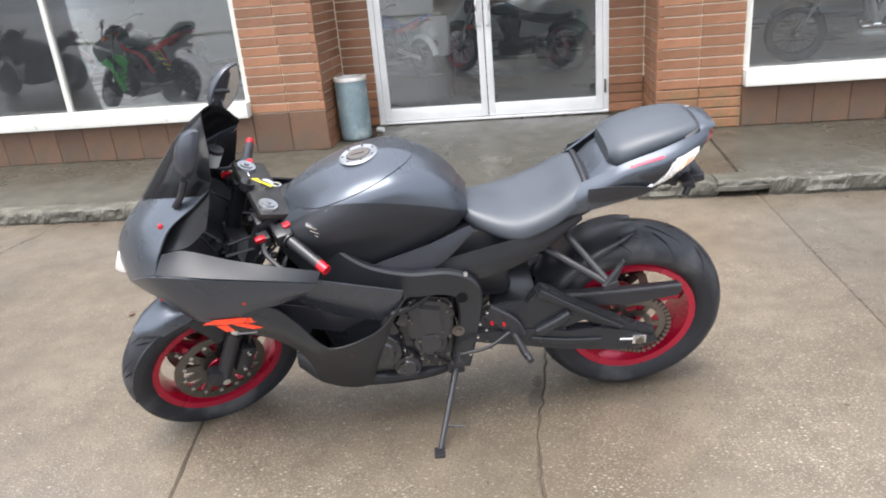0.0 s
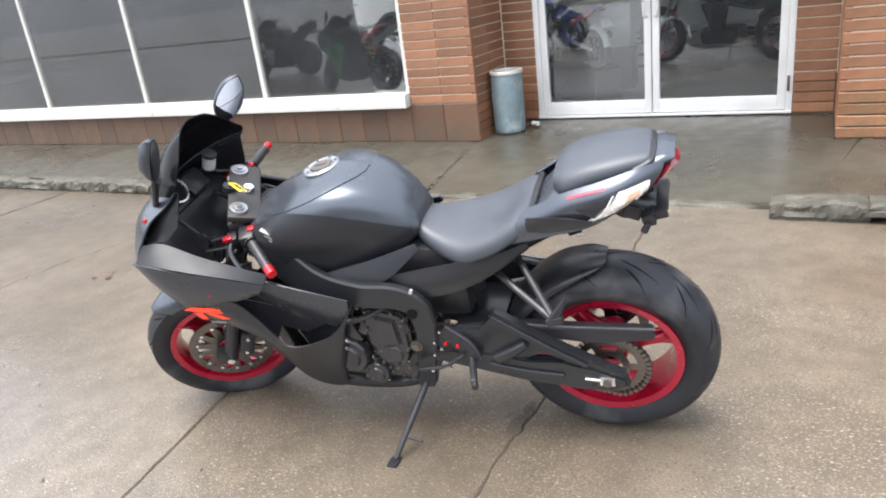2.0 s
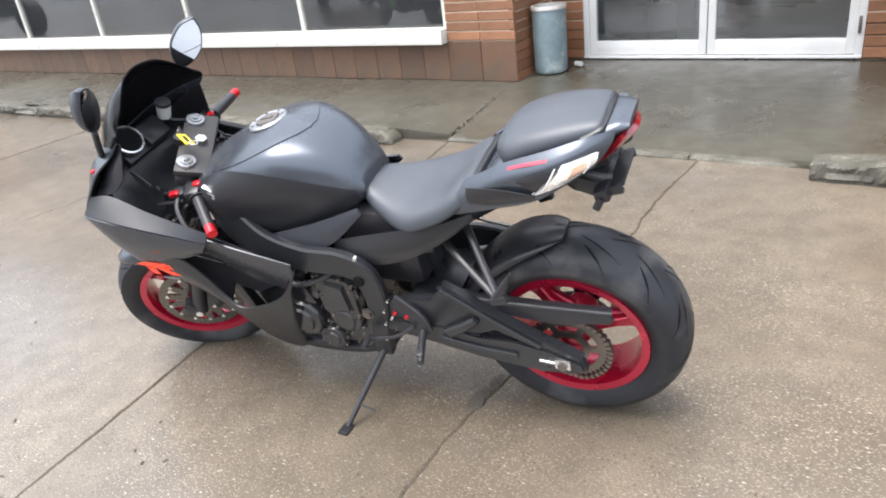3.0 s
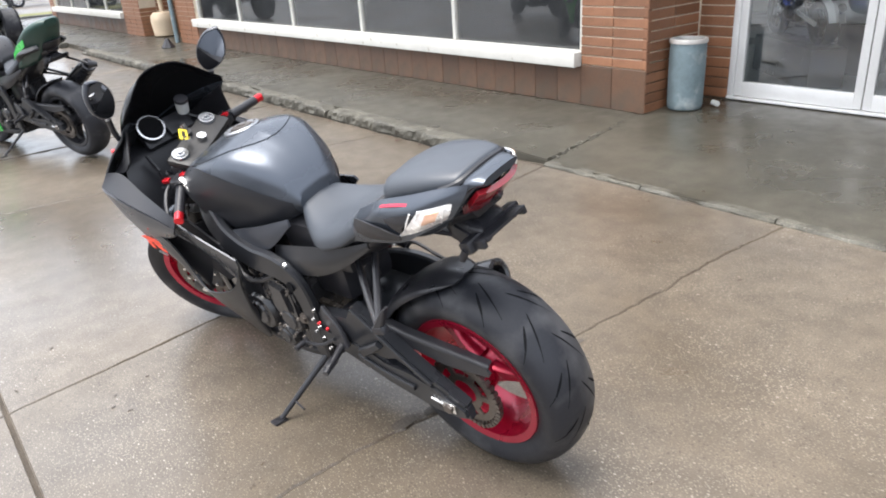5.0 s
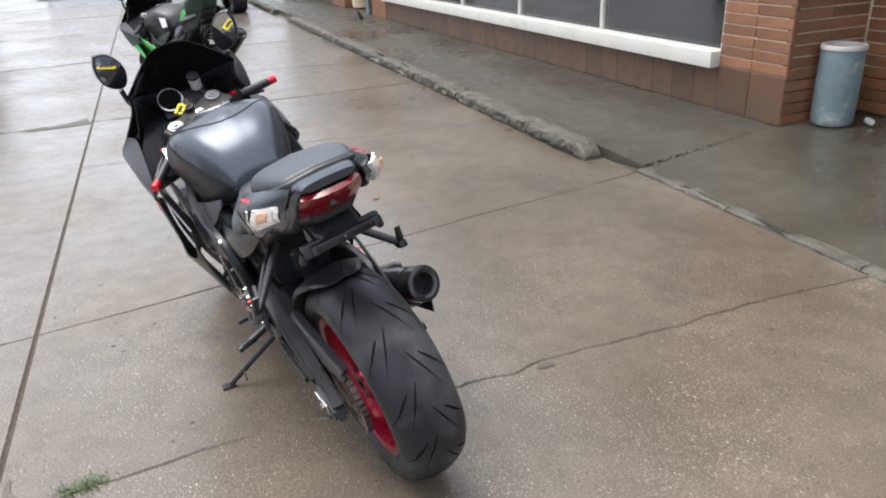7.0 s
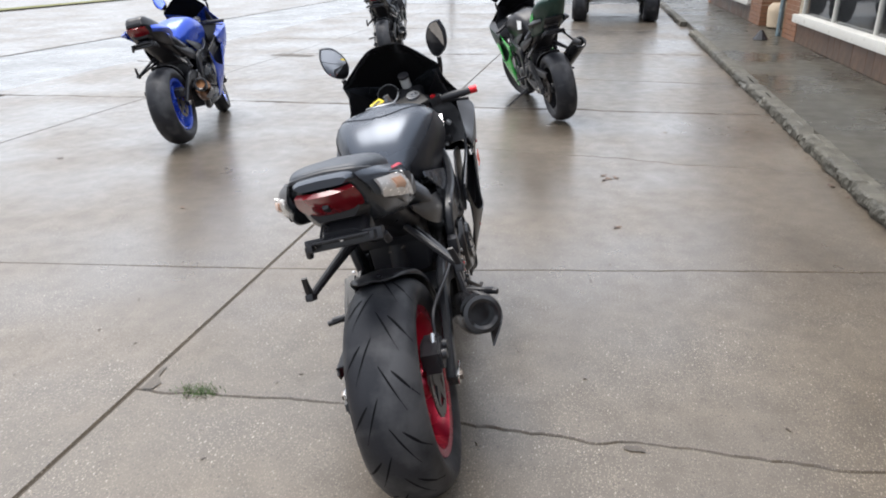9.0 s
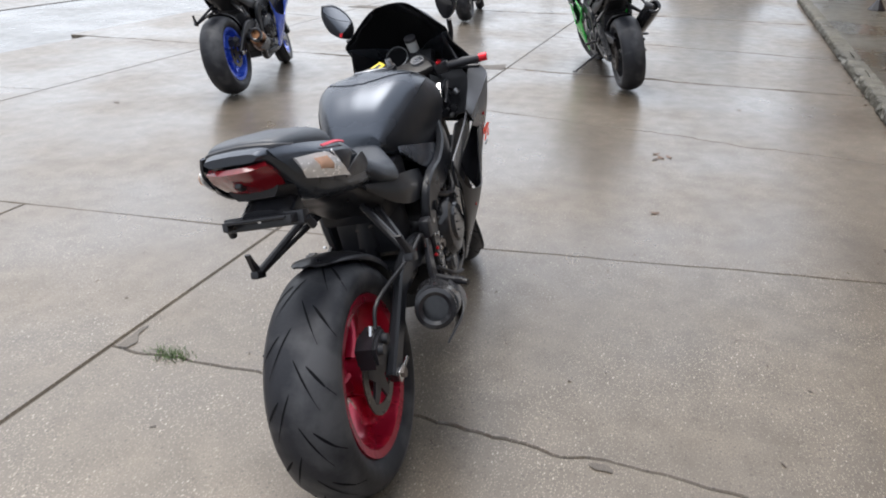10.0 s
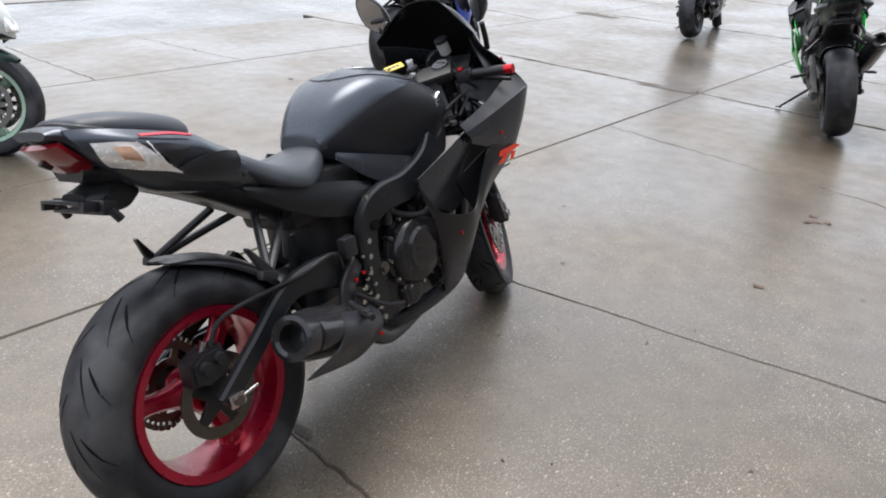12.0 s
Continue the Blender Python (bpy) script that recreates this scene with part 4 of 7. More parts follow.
def motorcycle(name, at, pal, label, group="", steer=0.0, fine=True, muffler="low", tail="sport"):
    """A faired sports motorcycle on its side stand."""
    root = thing(name, at, label, "motorcycle", group)
    S = steering(steer)
    I = Matrix.Identity(4)
    paint, dark, accent, wheel_paint = pal["paint"], pal["dark"], pal["accent"], pal["wheel"]

    # wheels
    rear = wheel(root, "rear_wheel", REAR_AXLE + Vector((0, -0.008, 0)), 0.3275, 0.100, 0.080, wheel_paint, I, fine)
    wheel(root, "front_wheel", FRONT_AXLE, 0.305, 0.064, 0.048, wheel_paint, S, fine)
    for s in (1, -1):
        brake_disc(root, FRONT_AXLE, 0.155, 0.062 * s, S, fine or "reflector" in pal)
    brake_disc(root, REAR_AXLE, 0.110, -0.098, I, fine, False)

    # fork, clamps, bars
    up = Vector((-math.sin(RAKE), 0, math.cos(RAKE)))
    fw = Vector((math.cos(RAKE), 0, math.sin(RAKE)))
    base = FRONT_AXLE - fw * 0.0
    for _, s in SIDES:
        leg = base + Vector((0, 0.103 * s, 0)) 
        bm = mesh()
        rod(bm, leg - up * 0.015, leg + up * 0.20, 0.027, 0.026, 16)
        box(bm, leg + fw * 0.018, (0.075, 0.05, 0.06), 0.012, Matrix.Rotation(RAKE * -1, 3, "Y"))
        f = part("fork_leg", bm, BLACK, root, m=S)
        bm = mesh()
        rod(bm, leg + up * 0.19, leg + up * 0.33, 0.0205, seg=16)
        part("fork_slider", bm, SILVER, f, "bright fork tube", m=S)
        bm = mesh()
        rod(bm, leg + up * 0.32, leg + up * 0.70, 0.026, seg=16)
        part("fork_tube", bm, BLACK, f, m=S)
        bm = mesh()
        rod(bm, leg + up * 0.70, leg + up * 0.712, 0.030, 0.028, seg=24)
        rod(bm, leg + up * 0.710, leg + up * 0.716, 0.019, 0.018, seg=20)
        rod(bm, leg + up * 0.714, leg + up * 0.722, 0.009, seg=6)
        part("fork_cap", bm, RING_METAL, f, "silver fork cap", m=S)
        bm = mesh()
        box(bm, leg - fw * 0.055 + up * 0.085, (0.055, 0.055, 0.115), 0.014, Matrix.Rotation(-RAKE, 3, "Y"))
        cal = part("brake_caliper", bm, pal.get("caliper", BLACK), root, m=S)
        if fine:
            bolts("caliper_bolt", cal, [leg - fw * 0.055 + up * z + Vector((0, 0.03 * s, 0)) for z in (0.05, 0.12)], SILVER, 0.008, S)
            bm = mesh()
            tube(bm, [leg - fw * 0.06 + up * 0.14, leg - fw * 0.05 + up * 0.25, leg - fw * 0.02 + up * 0.42, leg - fw * 0.05 + up * 0.6], 0.005, 6)
            part("brake_hose", bm, BLACK, root, m=S)
        bm = mesh()
        rod(bm, leg + Vector((0, 0.026 * s, 0)), leg + Vector((0, 0.036 * s, 0)), 0.014, seg=6)
        part("axle_end", bm, SILVER, f, m=S)
        if "reflector" in pal:
            bm = mesh()
            rod(bm, leg + up * 0.20 + Vector((0, 0.024 * s, 0)), leg + up * 0.20 + Vector((0, 0.034 * s, 0)), 0.026, seg=20)
            part("reflector", bm, pal["reflector"], f, "round orange reflector", m=S)
        # clip-on bar, grip, bar end, levers
        head = leg + up * 0.655
        tip = head - fw * 0.090 + Vector((0, 0.217 * s, 0))
        bm = mesh()
        tube(bm, [head + Vector((0, 0, 0)), head.lerp(tip, 0.3), tip], 0.011)
        box(bm, head, (0.062, 0.06, 0.035), 0.008)
        bar = part("handlebar", bm, BLACK, root, m=S)
        g0 = head.lerp(tip, 0.46)
        bm = mesh()
        rod(bm, g0, tip, 0.0175, 0.0165, 16)
        rod(bm, g0, g0.lerp(tip, 0.04), 0.024, seg=16)
        part("grip", bm, BLACK, bar, "black ribbed rubber grip", m=S)
        bm = mesh()
        rod(bm, tip, tip + (tip - head).normalized() * 0.030, 0.016, 0.0155, 14)
        part("bar_end", bm, pal.get("bar_end", RED_ANODISED), bar, "bar end weight", m=S)
        bm = mesh()
        box(bm, head.lerp(tip, 0.34), (0.05, 0.06, 0.045), 0.010)
        sw = part("switch_block", bm, BLACK, bar, m=S)
        if fine:
            bm = mesh()
            box(bm, head.lerp(tip, 0.31) + Vector((-0.02, 0, 0.022)), (0.022, 0.02, 0.012), 0.003)
            part("switch_button", bm, RED_ANODISED, sw, "red switch", m=S)
        out = (tip - head).normalized()
        piv = head.lerp(tip, 0.25) + Vector((0.045, 0, -0.008))
        bm = mesh()
        tube(bm, [piv, piv + out * 0.05 + Vector((0.03, 0, -0.01)), piv + out * 0.12 + Vector((0.03, 0, -0.02)), piv + out * 0.18 + Vector((0.018, 0, -0.03))], 0.0075, 8)
        box(bm, piv, (0.035, 0.04, 0.022), 0.006)
        lev = part("lever", bm, BLACK, bar, m=S)
        if fine:
            bm = mesh()
            box(bm, piv + Vector((0.012, 0.012 * s, 0.01)), (0.03, 0.018, 0.014), 0.004)
            part("lever_adjuster", bm, RED_ANODISED, lev, "red lever adjuster", m=S)
    top = base + up * 0.690
    bm = mesh()
    box(bm, top - fw * 0.018, (0.105, 0.285, 0.026), 0.012, Matrix.Rotation(-RAKE, 3, "Y"))
    clamp = part("top_clamp", bm, CLAMP_METAL, root, m=S)
    bm = mesh()
    box(bm, base + up * 0.47, (0.07, 0.25, 0.04), 0.012, Matrix.Rotation(-RAKE, 3, "Y"))
    part("lower_clamp", bm, BLACK, root, m=S)
    if fine:
        bm = mesh()
        rod(bm, top - fw * 0.03, top - fw * 0.03 + up * 0.03, 0.018, seg=6)
        part("stem_nut", bm, SILVER, clamp, m=S)
        bm = mesh()
        rod(bm, top + fw * 0.03 + up * 0.005, top + fw * 0.03 + up * 0.03, 0.021, seg=18)
        ign = part("ignition_lock", bm, BLACK, clamp, m=S)
        bm = mesh()
        box(bm, top + fw * 0.03 + up * 0.045, (0.004, 0.024, 0.03), 0.001)
        part("key", bm, SILVER, ign, m=S)
        lay = Matrix.Translation((1.122, 0.066, 0.975)) @ Matrix.Rotation(radians(-30), 4, "Z") @ Matrix.Rotation(radians(-10), 4, "Y") @ Matrix.Rotation(radians(30), 4, "X")
        bm = mesh()
        box(bm, (0, 0, 0), (0.070, 0.028, 0.004), 0.0015)
        tag = part("key_tag", bm, YELLOW, ign, "yellow plastic key tag", m=lay)
        bm = mesh()
        for dx in (-0.016, -0.001, 0.014):
            box(bm, (dx, 0, 0.0026), (0.012, 0.012, 0.0012))
        part("tag_print", bm, BLACK, ign, "unreadable black print", m=lay, smooth=False)
        bm = mesh()
        lathe(bm, [(0.010, -0.0012), (0.014, -0.0012), (0.014, 0.0012), (0.010, 0.0012)], 20, shut=True)
        part("key_ring", bm, SILVER, ign, m=lay @ Matrix.Translation((-0.036, -0.008, 0.006)) @ Matrix.Rotation(radians(70), 4, "X"))
        bm = mesh()
        rod(bm, (1.294, -0.048, 0.992), (1.274, -0.046, 1.034), 0.021, 0.023, seg=18)
        res = part("brake_reservoir", bm, MILKY, root, "pale translucent fluid reservoir")
        bm = mesh()
        rod(bm, (1.274, -0.046, 1.034), (1.269, -0.046, 1.044), 0.024, seg=18)
        part("reservoir_cap", bm, BLACK, res)
        bm = mesh()
        tube(bm, [(1.296, -0.048, 0.994), (1.285, -0.07, 0.965), (1.24, -0.12, 0.94), (1.20, -0.15, 0.93)], 0.006, 8)
        part("reservoir_hose", bm, BLACK, res)

    # front mudguard
    grid = []
    for a, k in ((52, 0.45), (62, 0.85), (78, 1.0), (100, 1.0), (125, 0.9), (140, 0.6)):
        g = radians(a)
        grid.append([(FRONT_AXLE.x + r * math.cos(g), y * k, FRONT_AXLE.z + r * math.sin(g)) for y, r in ((-0.074, 0.275), (-0.062, 0.310), (-0.032, 0.322), (0, 0.326), (0.032, 0.322), (0.062, 0.310), (0.074, 0.275))])
    bm = mesh()
    sheet(bm, grid, 0.004, 4)
    guard = part("front_mudguard", bm, pal.get("guard", paint), root, m=S)
    for s in (1, -1):
        bm = mesh()
        sheet(bm, [mirrored([(1.50, 0.078, 0.565), (1.46, 0.085, 0.50), (1.435, 0.088, 0.44)], s), mirrored([(1.42, 0.080, 0.595), (1.37, 0.088, 0.54), (1.36, 0.090, 0.46)], s), mirrored([(1.34, 0.078, 0.58), (1.31, 0.086, 0.53), (1.32, 0.088, 0.47)], s)], 0.004, 3)
        part("guard_stay", bm, dark, guard, m=S)

    # tank
    tank_form = [(0.535, [(0, .80), (.050, .80), (.075, .815), (.078, .835), (.055, .855), (0, .862)]),
              (0.585, [(0, .77), (.095, .775), (.118, .82), (.115, .87), (.080, .918), (0, .928)]),
              (0.660, [(0, .73), (.120, .745), (.148, .82), (.155, .895), (.112, .965), (0, .980)]),
              (0.755, [(0, .70), (.130, .715), (.158, .79), (.184, .895), (.146, .984), (0, 1.012)]),
              (0.870, [(0, .69), (.140, .70), (.172, .78), (.196, .88), (.157, .964), (0, 1.000)]),
              (0.985, [(0, .70), (.145, .72), (.180, .79), (.192, .855), (.156, .918), (0, .955)]),
              (1.075, [(0, .75), (.120, .77), (.150, .81), (.155, .845), (.120, .880), (0, .905)]),
              (1.115, [(0, .79), (.080, .80), (.105, .82), (.105, .842), (.080, .862), (0, .872)])]
    bm = mesh()
    body(bm, tank_form, 6, 5)
    tank = part("fuel_tank", bm, paint, root)
    if fine:
        # dark sheets along the tank's side paint the shade of its concave flank
        rings = [curve_through([(x, y, z) for y, z in half], 5) for x, half in tank_form]
        cols = [curve_through([ring[i] for ring in rings], 6) for i in range(len(rings[0]))]
        for s in (1, -1):
            for k0, k1, lift in ((2, 38, 0.0022),):
                grid = []
                for k in range(k0, k1 + 1):
                    u = (k - k0) / (k1 - k0)
                    hi = 13.2 + 6.6 * min(1, u / 0.72) ** 1.25 - 3.0 * (max(0, u - 0.80) / 0.20) ** 1.5
                    row = []
                    for j in range(10):
                        v = 6.2 + (hi - 6.2) * j / 9
                        i = min(int(v), len(cols) - 2)
                        p = cols[i][k].lerp(cols[i + 1][k], v - i)
                        row.append(Vector((p.x, (p.y + lift) * s, p.z + lift * 0.4)))
                    grid.append(row)
                bm = mesh()
                skin(bm, grid, closed=False)
                part("flank_shade", bm, CHARCOAL_AND_SHADE, tank, "dark shade painted along the tank flank")
        grid = []
        for k in range(14, 38):
            u = (k - 14) / 23
            lo = 24.4 - 5.0 * math.sin(math.pi * u ** 0.9) ** 0.7
            row = []
            for j in range(8):
                v = lo + (24.999 - lo) * j / 7
                i = min(int(v), len(cols) - 2)
                p = cols[i][k].lerp(cols[i + 1][k], v - i)
                row.append(Vector((p.x, p.y + 0.0006, p.z + 0.0032)))
            grid.append(row + [Vector((p.x, -p.y, p.z)) for p in reversed(row[:-1])])
        low = [[p - Vector((0, 0, 0.008)) for p in row] for row in grid]
        bm = mesh()
        skin(bm, [row + lo_[::-1] for row, lo_ in zip(grid, low)])
        part("tank_top_panel", bm, paint, tank)
    cap_m = Matrix.Translation((0.845, 0, 1.0042)) @ Matrix.Rotation(radians(9.5), 4, "Y") @ Matrix.Rotation(radians(90), 4, "X")
    bm = mesh()
    lathe(bm, [(0.036, -0.004), (0.060, -0.004), (0.060, 0.001), (0.055, 0.0045), (0.038, 0.003)], 36, shut=True)
    filler = part("filler_ring", bm, pal.get("ring", BLACK), tank, "grey metal filler ring", m=cap_m)
    bm = mesh()
    lathe(bm, [(0.0, 0.0), (0.036, 0.0), (0.034, 0.006), (0.016, 0.007), (0.0, 0.007)], 28)
    box(bm, (0, 0.008, 0), (0.040, 0.004, 0.012), 0.0015)
    part("filler_cap", bm, DULL_STEEL, filler, m=cap_m)
    if fine:
        for i in range(7):
            bm = mesh()
            a = 2 * math.pi * i / 7
            rod(bm, (0.048 * math.cos(a), 0.002, 0.048 * math.sin(a)), (0.048 * math.cos(a), 0.0062, 0.048 * math.sin(a)), 0.0038, seg=8)
            part("filler_bolt", bm, DULL_STEEL, filler, m=cap_m)
        for s in (1, -1):
            # plain slanted bars where the badge sits
            bm = mesh()
            for dx, dz in ((0.010, 0.018), (0.0, 0.0), (-0.010, -0.018)):
                box(bm, (0.978 + dx, 0.189 * s, 0.868 + dz), (0.034, 0.014, 0.005), 0.001, Matrix.Rotation(radians(-32), 3, "Y"))
            part("tank_badge", bm, SILVER, tank, "small silver badge bars")
    for s in (1, -1):
        # lower side cover between tank and frame
        bm = mesh()
        sheet(bm, [mirrored([(0.90, 0.172, 0.700), (0.80, 0.174, 0.735), (0.66, 0.166, 0.775), (0.535, 0.138, 0.810)], s), mirrored([(0.90, 0.178, 0.685), (0.78, 0.180, 0.705), (0.64, 0.172, 0.740), (0.530, 0.142, 0.801)], s),
                   mirrored([(0.88, 0.178, 0.665), (0.76, 0.180, 0.675), (0.64, 0.174, 0.702), (0.526, 0.144, 0.792)], s)], 0.006, 4)
        part("tank_side_cover", bm, pal.get("cheek", dark) if fine else dark, root)

    # seats
    bm = mesh()
    body(bm, [(0.572, [(0, .785), (.035, .79), (.052, .81), (.042, .838), (0, .845)]),
              (0.500, [(0, .75), (.080, .755), (.108, .775), (.088, .812), (0, .822)]),
              (0.400, [(0, .74), (.135, .745), (.160, .765), (.130, .805), (0, .812)]),
              (0.300, [(0, .76), (.140, .775), (.162, .80), (.130, .838), (0, .842)]),
              (0.225, [(0, .79), (.130, .82), (.150, .845), (.118, .882), (0, .885)]),
              (0.185, [(0, .82), (.110, .845), (.128, .865), (.105, .895), (0, .898)])], 6, 5)
    part("rider_seat", bm, VINYL, root, "black grained vinyl rider seat")
    if fine:
        bm = mesh()
        tube(bm, [(0.205, 0.140, 0.838), (0.186, 0.128, 0.866), (0.184, 0.105, 0.893), (0.183, 0.05, 0.899), (0.183, 0, 0.900), (0.183, -0.05, 0.899), (0.184, -0.105, 0.893), (0.186, -0.128, 0.866), (0.205, -0.140, 0.838)], 0.011, 8, 4)
        part("seat_edging", bm, BLACK, root)
    if tail == "sport":
        bm = mesh()
        body(bm, [(0.118, [(0, .955), (.060, .96), (.085, .985), (.070, 1.01), (0, 1.015)]),
                  (0.085, [(0, .950), (.090, .955), (.118, .985), (.095, 1.025), (0, 1.038)]),
                  (0.020, [(0, .975), (.095, .98), (.122, 1.01), (.098, 1.047), (0, 1.058)]),
                  (-0.060, [(0, 1.00), (.090, 1.005), (.113, 1.03), (.092, 1.062), (0, 1.070)]),
                  (-0.125, [(0, 1.025), (.075, 1.028), (.092, 1.045), (.075, 1.066), (0, 1.072)]),
                  (-0.140, [(0, 1.035), (.060, 1.037), (.074, 1.048), (.060, 1.060), (0, 1.064)])], 5, 5)
        part("pillion_seat", bm, VINYL, root, "black grained vinyl pillion pad", m=Matrix.Translation((0, 0, -0.024)))
        bm = mesh()
        tube(bm, [(-0.095, 0.104, 1.011), (-0.122, 0.092, 1.020), (-0.138, 0.072, 1.028), (-0.141, 0, 1.034), (-0.138, -0.072, 1.028), (-0.122, -0.092, 1.020), (-0.095, -0.104, 1.011)], 0.009, 8, 4)
        part("seat_edging", bm, BLACK, root)
    # tail cowl
    bm = mesh()
    hi = 0.0 if tail == "sport" else 0.055
    body(bm, [(0.250, [(0, .775), (.085, .775), (.125, .80), (.120, .815), (.085, .825), (0, .826)]),
              (0.170, [(0, .800), (.090, .80), (.130, .83), (.128, .870), (.085, .896 + hi * .2), (0, .899 + hi * .2)]),
              (0.125, [(0, .815), (.090, .815), (.130, .86), (.130, .905), (.085, .936 + hi * .5), (0, .939 + hi * .5)]),
              (0.080, [(0, .830), (.090, .83), (.128, .885), (.135, .930), (.090, .955 + hi), (0, .957 + hi)]),
              (-0.020, [(0, .865), (.085, .865), (.120, .925), (.135, .965), (.085, .992 + hi), (0, .994 + hi)]),
              (-0.108, [(0, .935), (.070, .935), (.094, .955), (.106, .990), (.072, 1.020 + hi), (0, 1.024 + hi)]),
              (-0.162, [(0, 1.000), (.062, 1.000), (.074, 1.008), (.080, 1.018), (.062, 1.034 + hi * .6), (0, 1.038 + hi * .6)]),
              (-0.194, [(0, 1.014), (.046, 1.014), (.060, 1.020), (.064, 1.026), (.048, 1.032), (0, 1.034)])], 5, 5)
    cowl = part("tail_cowl", bm, pal.get("tail", paint), root)
    bm = mesh()
    sheet(bm, [[(-0.118, -0.070, 0.948), (-0.134, -0.038, 0.945), (-0.138, 0, 0.944), (-0.134, 0.038, 0.945), (-0.118, 0.070, 0.948)],
               [(-0.148, -0.076, 0.978), (-0.166, -0.038, 0.977), (-0.172, 0, 0.977), (-0.166, 0.038, 0.977), (-0.148, 0.076, 0.978)],
               [(-0.172, -0.068, 1.006), (-0.190, -0.036, 1.006), (-0.195, 0, 1.006), (-0.190, 0.036, 1.006), (-0.172, 0.068, 1.006)]], 0.014, 4)
    lamp = part("tail_light", bm, pal.get("lamp", TAIL_RED), root, "" if "lamp" in pal else "red tail light lens")
    if tail == "sport":
        bm = mesh()
        box(bm, (-0.166, 0.006, 0.972), (0.026, 0.016, 0.046), 0.004, Matrix.Rotation(radians(38), 3, "Y"))
        part("light_divider", bm, BLACK, lamp)
    for s in (1, -1):
        bm = mesh()
        if tail == "sport":
            sheet(bm, [mirrored([(0.200, 0.112, 0.902), (0.137, 0.126, 0.936), (0.083, 0.134, 0.966), (-0.019, 0.128, 0.996), (-0.103, 0.108, 1.018), (-0.168, 0.080, 1.030)], s),
                       mirrored([(0.225, 0.132, 0.868), (0.150, 0.152, 0.905), (0.083, 0.160, 0.940), (-0.020, 0.158, 0.968), (-0.090, 0.136, 0.992), (-0.160, 0.092, 1.006)], s),
                       mirrored([(0.245, 0.138, 0.838), (0.170, 0.150, 0.866), (0.108, 0.156, 0.894), (0.000, 0.156, 0.922), (-0.070, 0.142, 0.952), (-0.145, 0.102, 0.984)], s),
                       mirrored([(0.285, 0.132, 0.803), (0.198, 0.140, 0.824), (0.135, 0.145, 0.842), (0.025, 0.148, 0.872), (-0.050, 0.138, 0.914), (-0.118, 0.106, 0.950)], s)], 0.006, 4)
        else:
            sheet(bm, [mirrored([(-0.135, 0.106, 0.998), (-0.060, 0.142, 0.990), (0.030, 0.150, 0.970), (0.120, 0.150, 0.935)], s),
                       mirrored([(-0.150, 0.112, 0.975), (-0.085, 0.172, 0.962), (0.030, 0.188, 0.945), (0.140, 0.165, 0.905)], s),
                       mirrored([(-0.135, 0.106, 0.955), (-0.070, 0.150, 0.942), (0.040, 0.158, 0.914), (0.160, 0.145, 0.860)], s)], 0.006, 4)
        part("tail_wing", bm, paint, cowl)
        if tail == "sport":
            bm = mesh()
            sheet(bm, [mirrored([(-0.142, 0.106, 0.994), (-0.106, 0.134, 0.988), (-0.068, 0.152, 0.979)], s), mirrored([(-0.136, 0.114, 0.970), (-0.086, 0.150, 0.955), (-0.034, 0.163, 0.938)], s), mirrored([(-0.116, 0.110, 0.946), (-0.056, 0.148, 0.922), (0.012, 0.157, 0.896)], s)], 0.010, 4)
            sig = part("turn_signal", bm, LENS, root, "clear ribbed turn signal lens", m=Matrix.Translation((0.006, 0.009 * s, 0)))
            bm = mesh()
            sheet(bm, [mirrored([(-0.112, 0.132, 0.981), (-0.084, 0.150, 0.976)], s), mirrored([(-0.103, 0.139, 0.962), (-0.072, 0.157, 0.953)], s), mirrored([(-0.090, 0.130, 0.948), (-0.060, 0.147, 0.937)], s)], 0.003, 4)
            part("bulb", bm, AMBER, sig, "amber bulb", m=Matrix.Translation((-0.002, (0.0095 if s > 0 else 0.021) * s, 0)))
            for i in range(5):
                q = i / 4
                bm = mesh()
                tube(bm, mirrored([(-0.128 + 0.075 * q, 0.120 + 0.041 * q, 0.989 - 0.012 * q), (-0.122 + 0.088 * q, 0.125 + 0.040 * q, 0.966 - 0.024 * q), (-0.106 + 0.092 * q, 0.119 + 0.038 * q, 0.942 - 0.032 * q)], s), 0.0022, 6, 4)
                part("lens_rib", bm, LENS, sig, m=Matrix.Translation((0.006, 0.009 * s, 0)))
            bm = mesh()
            sheet(bm, [mirrored([(-0.045, 0.150, 0.988), (0.02, 0.156, 0.978), (0.075, 0.154, 0.962)], s), mirrored([(-0.043, 0.155, 0.983), (0.02, 0.162, 0.973), (0.077, 0.159, 0.957)], s)], 0.003, 4)
            part("red_stripe", bm, RED_STRIPE if fine else accent, cowl, "red stripe", m=Matrix.Translation((-0.004, -0.004 * s, 0.004)))
            # two black inserts: the vent, and shade painted on down-facing grey facets
            bm = mesh()
            sheet(bm, [mirrored([(-0.052, 0.158, 0.972), (-0.004, 0.165, 0.963), (0.048, 0.163, 0.944)], s), mirrored([(-0.022, 0.167, 0.944), (0.008, 0.169, 0.942), (0.048, 0.164, 0.940)], s), mirrored([(0.006, 0.159, 0.908), (0.020, 0.164, 0.920), (0.050, 0.163, 0.936)], s)], 0.004, 4)
            part("vent_shade_insert", bm, BLACK, cowl, "black insert for the vent and shaded tail facet", m=Matrix.Translation((0, 0.008 * s, 0)))
            bm = mesh()
